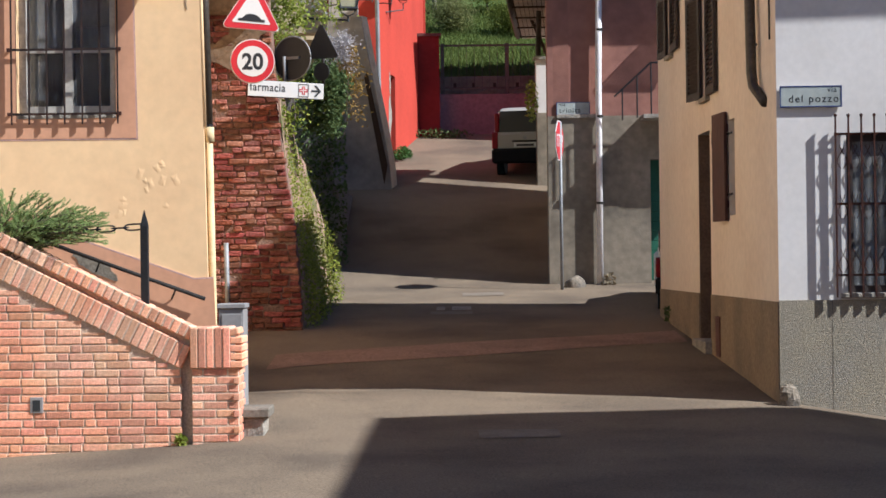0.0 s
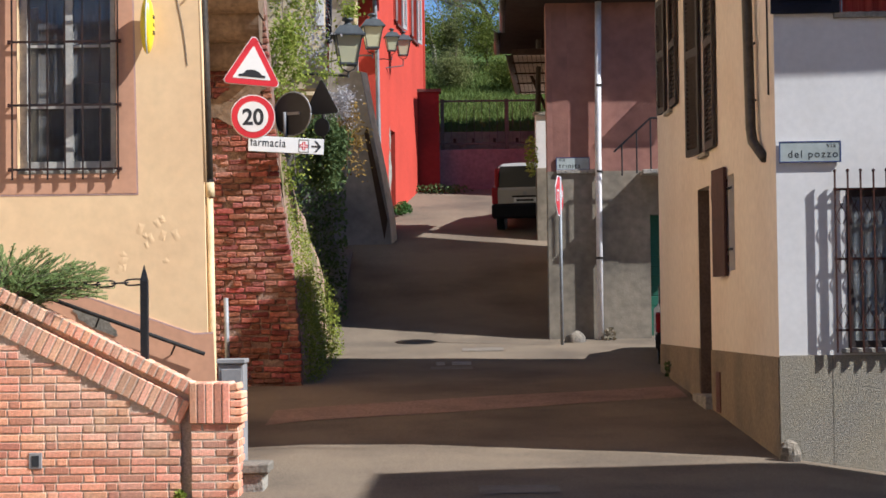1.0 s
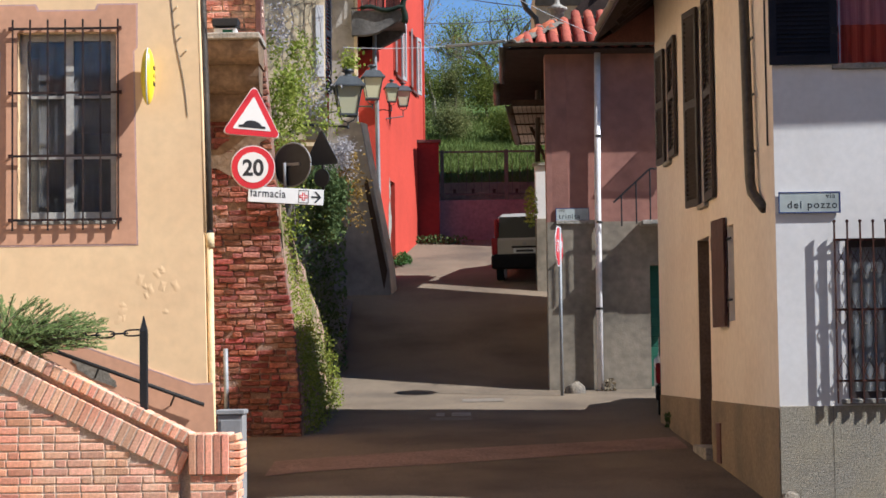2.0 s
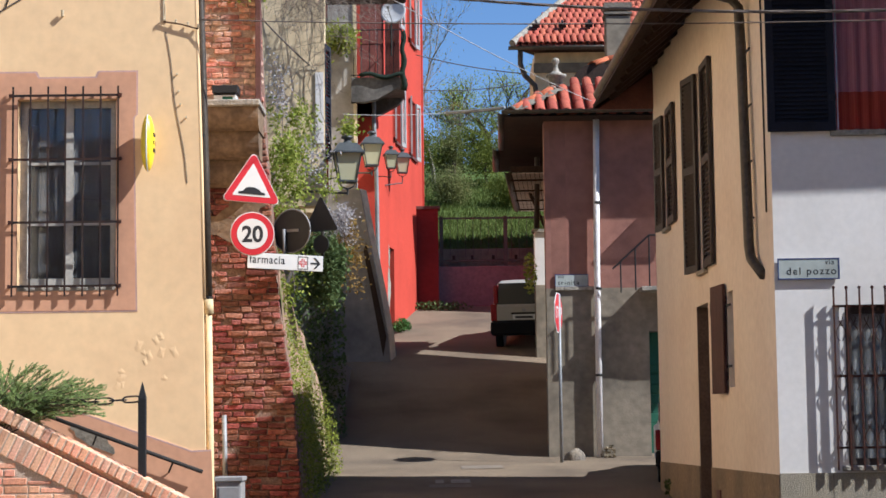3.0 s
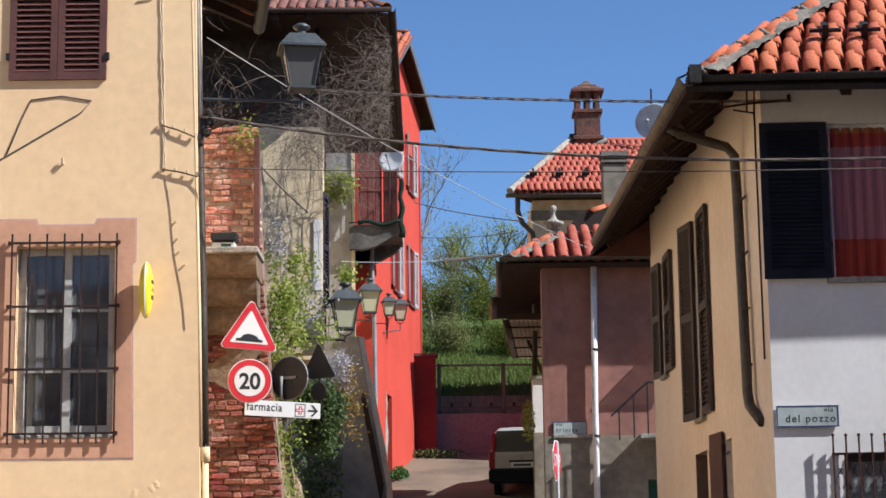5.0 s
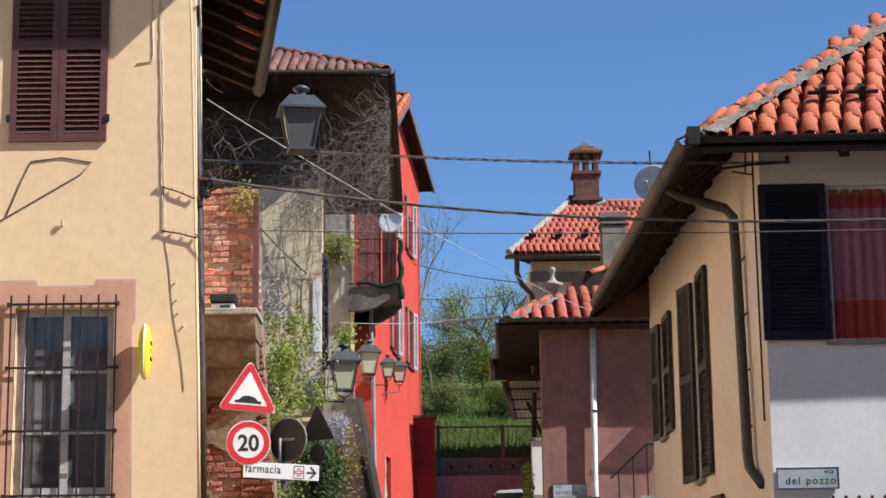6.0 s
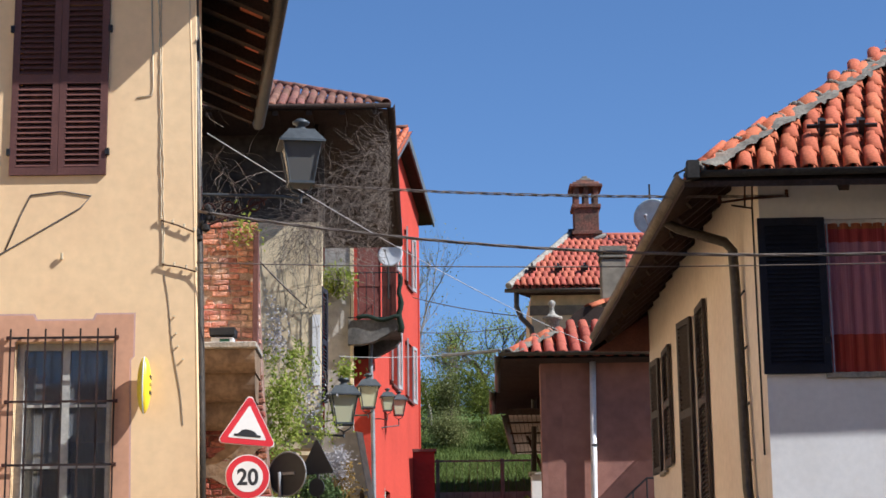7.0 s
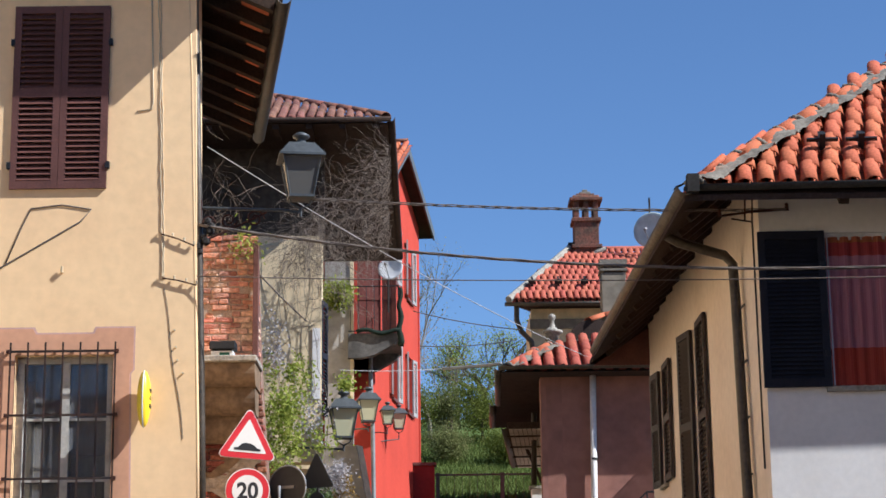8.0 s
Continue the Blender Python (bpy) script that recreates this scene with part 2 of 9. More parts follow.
def clear_glass(name, tint=(0.75, 0.78, 0.8), ior=1.7, pane_film=0.0):
    """A thin pane: mostly clear, with a mirror-like gloss by angle and a dusty grey film that also stands for reflected
    haze.
    """
    m = bpy.data.materials.new(name)
    m.use_nodes = True
    n, l = m.node_tree.nodes, m.node_tree.links
    fr, tr, gl, mx = n.new("ShaderNodeFresnel"), n.new("ShaderNodeBsdfTransparent"), n.new("ShaderNodeBsdfGlossy"), n.new("ShaderNodeMixShader")
    fr.inputs["IOR"].default_value = ior
    tr.inputs["Color"].default_value = (*tint, 1)
    gl.inputs["Roughness"].default_value = 0.03
    l.new(fr.outputs[0], mx.inputs[0])
    l.new(tr.outputs[0], mx.inputs[1])
    l.new(gl.outputs[0], mx.inputs[2])
    # diffuse grey lifts dusty panes and imitates the haze of a reflected cloudy sky
    if pane_film:
        df, nz, mr, m2 = n.new("ShaderNodeBsdfDiffuse"), n.new("ShaderNodeTexNoise"), n.new("ShaderNodeMapRange"), n.new("ShaderNodeMixShader")
        df.inputs["Color"].default_value = (0.62, 0.62, 0.64, 1)
        nz.inputs["Scale"].default_value = 2.6
        nz.inputs["Detail"].default_value = 5
        tc = n.new("ShaderNodeTexCoord")
        l.new(tc.outputs["Object"], nz.inputs["Vector"])
        mr.inputs["From Min"].default_value, mr.inputs["From Max"].default_value = 0.3, 0.75
        mr.inputs["To Min"].default_value, mr.inputs["To Max"].default_value = pane_film * 0.35, pane_film * 1.6
        l.new(nz.outputs["Fac"], mr.inputs["Value"])
        l.new(mr.outputs[0], m2.inputs[0])
        l.new(mx.outputs[0], m2.inputs[1])
        l.new(df.outputs[0], m2.inputs[2])
        mx = m2
    l.new(mx.outputs[0], n["Material Output"].inputs["Surface"])
    return m


M_GLASS = glass_material("window_glass")
M_DARKLAMP = glass_material("smoked_lamp_glass", (0.10, 0.094, 0.085), 0.25)
M_CORBEL = material("brown_stained_plaster", (0.19, 0.13, 0.083), 0.95, spots=(0.11, 0.078, 0.055), fine=12, coarse=2, amount=0.25, bump=0.6, bump_scale=16)
M_LAMPGLASS = glass_material("lamp_glass", (0.50, 0.47, 0.30), 0.35)
M_CARGLASS = glass_material("car_glass", (0.01, 0.011, 0.012), 0.25)
M_CARGLASS.node_tree.nodes["Principled BSDF"].inputs["Specular IOR Level"].default_value = 0.2
# brown darkened to stand for shade below the old house eave
M_EAVESHADE = material("eave_shade_brown", (0.075, 0.058, 0.045), 0.95, spots=(0.04, 0.032, 0.026), fine=9, coarse=1.4, amount=0.25)
M_MOSSY = material("mossy_old_plaster", (0.34, 0.215, 0.155), 0.95, spots=(0.09, 0.12, 0.03), fine=14, coarse=2.6, amount=0.35, bump=0.8, bump_scale=25)


# ---- building blocks ----
def bm_box(bm, x0, x1, y0, y1, z0, z1, m=None):
    v = [bm.verts.new((x, y, z)) for z in (z0, z1) for y in (y0, y1) for x in (x0, x1)]
    for f in ((0, 2, 3, 1), (4, 5, 7, 6), (0, 1, 5, 4), (2, 6, 7, 3), (0, 4, 6, 2), (1, 3, 7, 5)):
        bm.faces.new([v[i] for i in f])
    if m is not None:
        for q in v:
            q.co = m @ q.co
    return v


def bm_tube(bm, pts, r, sides=8, cap=True, r_end=None):
    pts = [Vector(p) for p in pts]
    rings = []
    side = None
    for i, p in enumerate(pts):
        d = (pts[min(i + 1, len(pts) - 1)] - pts[max(i - 1, 0)]).normalized()
        if side is None:
            side = d.orthogonal().normalized()
        side = (side - d * side.dot(d)).normalized()
        up = d.cross(side)
        k = r if r_end is None else r + (r_end - r) * i / max(1, len(pts) - 1)
        rings.append([bm.verts.new(p + (side * math.cos(a) + up * math.sin(a)) * k) for a in (2 * math.pi * j / sides for j in range(sides))])
    for a, b in zip(rings, rings[1:]):
        for j in range(sides):
            bm.faces.new((a[j], a[(j + 1) % sides], b[(j + 1) % sides], b[j]))
    if cap:
        bm.faces.new(rings[0][::-1])
        bm.faces.new(rings[-1])


def bm_prism(bm, poly, y0, y1, m=None):
    """A closed outline of (x, z) pushed from y0 to y1."""
    a = [bm.verts.new((x, y0, z)) for x, z in poly]
    b = [bm.verts.new((x, y1, z)) for x, z in poly]
    n = len(poly)
    bm.faces.new(a)
    bm.faces.new(b[::-1])
    for i in range(n):
        bm.faces.new((a[i], b[i], b[(i + 1) % n], a[(i + 1) % n]))
    if m is not None:
        for q in a + b:
            q.co = m @ q.co
    return a + b


def bm_lathe(bm, profile, at=(0, 0, 0), sides=12):
    """A turned body from (radius, height) pairs."""
    rings = [[bm.verts.new((at[0] + r * math.cos(a), at[1] + r * math.sin(a), at[2] + z)) for a in (2 * math.pi * j / sides for j in range(sides))] for r, z in profile]
    for a, b in zip(rings, rings[1:]):
        for j in range(sides):
            bm.faces.new((a[j], a[(j + 1) % sides], b[(j + 1) % sides], b[j]))
    bm.faces.new(rings[0][::-1])
    bm.faces.new(rings[-1])


def mesh_of(name, bm, mat, smooth=False, bevel=0.0):
    bmesh.ops.recalc_face_normals(bm, faces=bm.faces)
    if bevel:
        bmesh.ops.bevel(bm, geom=bm.edges, offset=bevel, segments=1, affect="EDGES", clamp_overlap=True)
    me = bpy.data.meshes.new(name)
    bm.to_mesh(me)
    bm.free()
    me.materials.append(mat)
    if smooth:
        me.polygons.foreach_set("use_smooth", [True] * len(me.polygons))
    return me


def part(name, bm, mat, parent=None, label="", smooth=False, bevel=0.0, m=None):
    ob = new(name, mesh_of(name, bm, mat, smooth, bevel))
    if parent is not None:
        ob.parent = parent
    if m is not None:
        ob.matrix_basis = m
    if label:
        tagged(ob, label)
    return ob


def root(name, m, label, category, group="", kind=""):
    ob = new(name)
    ob.empty_display_size = 0.2
    ob.matrix_basis = m
    return tagged(ob, label, category, group, kind)


def thing(name, bm, mat, label, category, group="", kind="", smooth=False, bevel=0.0, m=None):
    return tagged(part(name, bm, mat, None, "", smooth, bevel, m), label, category, group, kind)


def box_part(name, size, mat, parent, label="", bevel=0.0, m=None):
    bm = bmesh.new()
    bm_box(bm, *size)
    return part(name, bm, mat, parent, label, bevel=bevel, m=m)


def face_frame(a, b):
    """Local axes of a facade seen from outside: x along it from a to b, y into the house, z up."""
    t = (Vector(b) - Vector(a)).normalized()
    return Matrix(((t.x, -t.y, 0, a[0]), (t.y, t.x, 0, a[1]), (0, 0, 1, 0), (0, 0, 0, 1)))


def bm_wall(bm, s0, s1, z0, z1, thick, openings=(), d0=0.0, step=None):
    """A wall in facade axes with openings (s0, s1, z0, z1) right through it."""
    ss = sorted({s0, s1, *[o[i] for o in openings for i in (0, 1)]})
    zs = sorted({z0, z1, *[o[i] for o in openings for i in (2, 3)]})
    ss, zs = [s for s in ss if s0 <= s <= s1], [z for z in zs if z0 <= z <= z1]

    def solid(i, j):
        if not (0 <= i < len(ss) - 1 and 0 <= j < len(zs) - 1):
            return False
        s, z = (ss[i] + ss[i + 1]) / 2, (zs[j] + zs[j + 1]) / 2
        return not any(o[0] < s < o[1] and o[2] < z < o[3] for o in openings)
    grid = {}

    def v(i, j, k):
        if (i, j, k) not in grid:
            grid[i, j, k] = bm.verts.new((ss[i], d0 + thick * k, zs[j]))
        return grid[i, j, k]
    for i in range(len(ss) - 1):
        for j in range(len(zs) - 1):
            if not solid(i, j):
                continue
            bm.faces.new((v(i, j, 0), v(i + 1, j, 0), v(i + 1, j + 1, 0), v(i, j + 1, 0)))
            bm.faces.new((v(i, j, 1), v(i, j + 1, 1), v(i + 1, j + 1, 1), v(i + 1, j, 1)))
            for (di, dj), (p, q) in (((-1, 0), ((0, 0), (0, 1))), ((1, 0), ((1, 1), (1, 0))), ((0, -1), ((1, 0), (0, 0))), ((0, 1), ((0, 1), (1, 1)))):
                if not solid(i + di, j + dj):
                    bm.faces.new((v(i + p[0], j + p[1], 0), v(i + q[0], j + q[1], 0), v(i + q[0], j + q[1], 1), v(i + p[0], j + p[1], 1)))


def wall_part(name, m, dims, mat, parent, openings=(), label="", d0=0.0, taper=None):
    bm = bmesh.new()
    s0, s1, z0, z1, thick = dims
    bm_wall(bm, s0, s1, z0, z1, thick, openings, d0)
    if taper:
        for q in bm.verts:
            if abs(q.co.x - taper[0]) < 1e-4:
                q.co.x += taper[1] + (taper[2] - taper[1]) * (q.co.z - z0) / (z1 - z0)
    return part(name, bm, mat, parent, label, m=m)


# ---- ground ----
PROFILE = ((-60, -0.6), (10, -0.22), (17, -0.07), (19.3, 0.03), (28.1, 0.62), (34.4, 1.02), (38, 1.75), (44, 3.36), (52, 4.88), (54.2, 5.05), (60, 5.4), (5000, 5.4))


def ground_z(x, y):
    for (y0, z0), (y1, z1) in zip(PROFILE, PROFILE[1:]):
        if y < y1:
            z = z0 + (z1 - z0) * (y - y0) / (y1 - y0)
            break
    near = max(0.0, min(1.0, (27 - y) / 6))
    z += near * (-0.16 * max(0.0, min(x - 3.4, 3.0)) - 0.06 * max(0.0, min(-x - 1.6, 3.0)))
    return z


def build_ground():
    bm = bmesh.new()
    xs = [-2500, -300, -60, -20, -12] + [-8 + 0.5 * i for i in range(41)] + [16, 30, 80, 300, 2500]
    ys = [-900, -60, -20, 0, 5, 8] + [10 + 0.6 * i for i in range(76)] + [57, 60, 70, 100, 300, 900, 4500]
    grid = [[bm.verts.new((x, y, ground_z(x, y) + 0.012 * noise.noise((x * 0.7, y * 0.7, 0)))) for x in xs] for y in ys]
    for r0, r1 in zip(grid, grid[1:]):
        for i in range(len(xs) - 1):
            bm.faces.new((r0[i], r0[i + 1], r1[i + 1], r1[i]))
    return thing("ground", bm, M_ASPHALT, "worn tan-grey asphalt lane climbing between old houses", "ground", kind="structure", smooth=True)


build_ground()



def ground_patch(name, x0, x1, y0, y1, mat, label, cat, lift=0.007, nx=12, skew=0.0):
    """A thin sheet that lies on the road."""
    bm = bmesh.new()
    ny = max(2, int((y1 - y0) / 0.3))
    grid = []
    for j in range(ny + 1):
        row = []
        for i in range(nx + 1):
            x, y = x0 + (x1 - x0) * i / nx, y0 + (y1 - y0) * j / ny
            y += skew * (x - x0)
            row.append(bm.verts.new((x, y, ground_z(x, y) + 0.012 * noise.noise((x * 0.7, y * 0.7, 0)) + lift)))
        grid.append(row)
    for a, b in zip(grid, grid[1:]):
        for i in range(nx):
            bm.faces.new((a[i], a[i + 1], b[i + 1], b[i]))
    return thing(name, bm, mat, label, cat, kind="structure", smooth=True)


ground_patch("paving_band", -2.1, 3.15, 22.6, 24.0, M_COBBLE, "worn reddish paving band across the lane", "paving", skew=0.42)
for xa, xb in ((-0.11, 0.02), (0.13, 0.43)):
    ground_patch("concrete_strip", xa, xb, 29.62, 30.2, M_STONE, "pale worn concrete strip beside the manhole", "paving", nx=2, lift=0.009)
ground_patch("asphalt_repair", 0.32, 1.02, 32.2, 32.9, M_COVER, "darker repair strip in the asphalt", "paving", nx=3, lift=0.008)
for cx, cy, w in ((0.12, 29.2, 0.32), (0.66, 17.1, 0.36)):
    ground_patch("manhole_cover", cx - w, cx + w, cy - w * 0.8, cy + w * 0.8, M_COVER, "square iron manhole cover in the asphalt", "manhole cover", nx=2, lift=0.008)
# ---- shared pieces of houses ----
def louver_leaf(name, w, h, mat, parent, m, label="", slat_step=0.058, mid=True, slat_parts=True):
    """A louvred shutter leaf: x 0..w, y 0..0.04, z 0..h; frame and slats."""
    st = 0.075
    bm = bmesh.new()
    for x0, x1, z0, z1 in ((0, st, 0, h), (w - st, w, 0, h), (st, w - st, 0, st * 1.2), (st, w - st, h - st * 1.1, h)):
        bm_box(bm, x0, x1, 0, 0.042, z0, z1)
    zm = h * 0.52
    if mid:
        bm_box(bm, st, w - st, 0, 0.042, zm - 0.05, zm + 0.05)
    leaf = part(name, bm, mat, parent, label, m=m)
    z = st * 1.2 + slat_step * 0.5
    slat_me = None
    joined = bmesh.new()
    while z < h - st * 1.1 - 0.02:
        if not (mid and abs(z - zm) < 0.075):
            if slat_parts:
                if slat_me is None:
                    b = bmesh.new()
                    bm_box(b, st - 0.005, w - st + 0.005, -0.004, 0.004, -0.036, 0.036)
                    slat_me = mesh_of("slat", b, mat)
                ob = new("slat", slat_me)
                ob.parent = leaf
                ob.matrix_basis = pose(0, 0.021, z, -38)
            else:
                bm_box(joined, st - 0.005, w - st + 0.005, -0.004, 0.004, -0.036, 0.036, pose(0, 0.021, z, -38))
        z += slat_step
    if slat_parts:
        joined.free()
    else:
        tagged(part("slats", joined, mat, leaf), kind="stuff")
    return leaf


def barrel_tile(r0=0.092, r1=0.075, length=0.44, thick=0.014, seg=6):
    """A half-barrel clay tile: z is its crown, y runs up the roof."""
    bm = bmesh.new()
    rows = []
    for y, r in ((0, r0), (length, r1)):
        for k in (0, thick):
            rows.append([bm.verts.new(((r - k) * math.cos(a), y, (r - k) * math.sin(a) * 0.8)) for a in (math.pi * j / seg for j in range(seg + 1))])
    o0, i0, o1, i1 = rows
    for j in range(seg):
        bm.faces.new((o0[j], o0[j + 1], o1[j + 1], o1[j]))
        bm.faces.new((i0[j], i1[j], i1[j + 1], i0[j + 1]))
        bm.faces.new((o0[j], i0[j], i0[j + 1], o0[j + 1]))
        bm.faces.new((o1[j], o1[j + 1], i1[j + 1], i1[j]))
    bm.faces.new((o0[0], o1[0], i1[0], i0[0]))
    bm.faces.new((o0[seg], i0[seg], i1[seg], o1[seg]))
    return bm


def plane_frame(origin, along, up):
    x, y = Vector(along).normalized(), Vector(up).normalized()
    z = x.cross(y)
    return Matrix(((x.x, y.x, z.x, origin[0]), (x.y, y.y, z.y, origin[1]), (x.z, y.z, z.z, origin[2]), (0, 0, 0, 1)))


def tile_field(parent, m, cols, rows, mat, pitch=0.215, expose=0.36, inside=None, cap=300, rng=None, scale=1.0, jitter=1.0, tilt=2.2, length=0.44, stagger=0.0):
    """Rows of cover tiles over hollow channel tiles on a roof plane m; the first ones are single tiles, those past the cap one joined mesh."""
    rng = rng or random.Random(5)
    cover = barrel_tile(0.092 * scale, 0.075 * scale, length * scale)
    me = mesh_of("roof_tile", cover, mat, smooth=True)
    joined = bmesh.new()
    count = 0
    for i in range(cols):
        for j in range(rows):
            x, y = pitch * (i + 0.5 + stagger * (j % 2)), expose * j
            if inside and not inside(x, y + 0.15):
                continue
            jit = pose(x + rng.uniform(-0.008, 0.008) * jitter, y + rng.uniform(-0.02, 0.02) * jitter, 0.05 + rng.uniform(0, 0.008), tilt + rng.uniform(-0.6, 0.6), rng.uniform(-2, 2) * jitter, rng.uniform(-1.6, 1.6) * jitter)
            count += 1
            if count <= cap:
                ob = new("roof_tile", me)
                ob.parent = parent
                ob.matrix_basis = m @ jit
            else:
                t = barrel_tile(0.092 * scale, 0.075 * scale, length * scale, seg=4)
                tmp = bpy.data.meshes.new("t")
                t.to_mesh(tmp)
                t.free()
                n0 = len(joined.verts)
                joined.from_mesh(tmp)
                joined.verts.ensure_lookup_table()
                mm = m @ jit
                for k in range(n0, len(joined.verts)):
                    joined.verts[k].co = mm @ joined.verts[k].co
                bpy.data.meshes.remove(tmp)
    if joined.verts:
        tagged(part("far_roof_tiles", joined, mat, parent, smooth=True), kind="stuff")
    else:
        joined.free()
    # channel tiles between the covers
    bm = bmesh.new()
    for i in range(cols + 1):
        for j in range(rows):
            x, y = pitch * (i + stagger * (j % 2)), expose * j
            if inside and not inside(x, y + 0.15):
                continue
            a = [bm.verts.new(m @ Vector((x + px, y - 0.03, pz + 0.03))) for px, pz in ((-pitch * 0.42, 0.03), (-pitch * 0.2, -0.012), (pitch * 0.2, -0.012), (pitch * 0.42, 0.03))]
            b = [bm.verts.new(m @ Vector((x + px, y + expose, pz + 0.012))) for px, pz in ((-pitch * 0.42, 0.03), (-pitch * 0.2, -0.012), (pitch * 0.2, -0.012), (pitch * 0.42, 0.03))]
            for k in range(3):
                bm.faces.new((a[k], a[k + 1], b[k + 1], b[k]))
    tagged(part("channel_tiles", bm, mat, parent), kind="stuff")


def ridge_tiles(parent, a, b, mat, up=(0, 0, 1), step=0.40, mortar=None, rng=None):
    """Ridge or hip tiles from the low end a to the high end b, bedded in mortar."""
    rng = rng or random.Random(9)
    a, b = Vector(a), Vector(b)
    d = (b - a).normalized()
    z = (Vector(up) - d * d.dot(Vector(up))).normalized()
    m0 = plane_frame(a, d.cross(z), d)
    me = mesh_of("ridge_tile", barrel_tile(0.125, 0.10, 0.45, 0.018), mat, smooth=True)
    n = int((b - a).length / step)
    for i in range(n):
        ob = new("ridge_tile", me)
        ob.parent = parent
        ob.matrix_basis = m0 @ pose(rng.uniform(-0.012, 0.012), i * step, 0.075, 3 + rng.uniform(-1, 1), rng.uniform(-3, 3), rng.uniform(-2, 2))
    if mortar:
        bm = bmesh.new()
        m_rows = int((b - a).length / 0.05)
        cols = (-0.27, -0.22, -0.17, -0.12, 0.0, 0.12, 0.17, 0.22, 0.27)
        prev = None
        for k in range(m_rows + 1):
            row = []
            for cx in cols:
                lump = 0.035 * noise.noise((cx * 14, k * 0.45, a.x)) + 0.02 * noise.noise((cx * 40, k * 1.3, a.y))
                spread = cx * (1 + 0.28 * noise.noise((k * 0.3, 7.0 if cx > 0 else 3.0, a.x)))
                row.append(bm.verts.new(m0 @ Vector((spread, k * 0.05, 0.150 - 0.26 * abs(cx) + 1.2 * lump))))
            if prev:
                for j in range(len(cols) - 1):
                    bm.faces.new((prev[j], prev[j + 1], row[j + 1], row[j]))
            prev = row
        for i in range(n + 1):
            for k in range(11):
                ang = math.pi * (k + 0.5) / 11
                c = m0 @ Vector((0.118 * math.cos(ang), i * step + rng.uniform(-0.015, 0.015), 0.05 + 0.112 * math.sin(ang)))
                bmesh.ops.create_icosphere(bm, subdivisions=1, radius=rng.uniform(0.026, 0.040), matrix=Matrix.Translation(c))
        part("mortar_bed", bm, mortar, parent, "rough grey mortar along the hip", smooth=True)


def half_gutter(bm, a, b, r=0.075, thick=0.008, sides=8):
    """An open half-round gutter from a to b."""
    a, b = Vector(a), Vector(b)
    d = (b - a).normalized()
    side = d.cross(Vector((0, 0, 1))).normalized()
    rings = []
    for p in (a, b):
        for rr in (r, r - thick):
            rings.append([bm.verts.new(p + side * rr * math.cos(t) + Vector((0, 0, -rr * math.sin(t)))) for t in (math.pi * j / sides for j in range(sides + 1))])
    o0, i0, o1, i1 = rings
    for j in range(sides):
        bm.faces.new((o0[j], o0[j + 1], o1[j + 1], o1[j]))
        bm.faces.new((i0[j], i1[j], i1[j + 1], i0[j + 1]))
        bm.faces.new((o0[j], i0[j], i0[j + 1], o0[j + 1]))
        bm.faces.new((o1[j], o1[j + 1], i1[j + 1], i1[j]))
    bm.faces.new((o0[0], o1[0], i1[0], i0[0]))
    bm.faces.new((o0[sides], i0[sides], i1[sides], o1[sides]))


def text_part(body, size, mat, parent, m, name="lettering", align="LEFT", squeeze=1.0, spacing=1.0, bold=0.006):
    cu = bpy.data.curves.new(name, "FONT")
    cu.body, cu.size, cu.align_x, cu.align_y = body, size, align, "BOTTOM_BASELINE"
    cu.extrude, cu.space_character = 0.0006, spacing
    cu.offset = size * bold
    tmp = bpy.data.objects.new(name, cu)
    scene.collection.objects.link(tmp)
    me = bpy.data.meshes.new_from_object(tmp.evaluated_get(bpy.context.evaluated_depsgraph_get()))
    bpy.data.objects.remove(tmp)
    me.materials.clear()
    me.materials.append(mat)
    ob = new(name, me)
    ob.parent = parent
    ob.matrix_basis = m @ pose(0, 0, 0, 90) @ Matrix.Diagonal((squeeze, 1, 1, 1))
    return ob


# ---- white and cream corner house ----
M_DOORBROWN = material("brown_door_wood", (0.16, 0.105, 0.075), 0.7, fine=30, coarse=3, amount=0.2)
M_FRONTPANE = clear_glass("front_window_pane", (0.93, 0.94, 0.92), 1.6, 0.2)
M_NETCURTAIN = material("grey_green_curtain", (0.72, 0.70, 0.64), 0.9, fine=40, coarse=5, amount=0.12, bump=0.1)


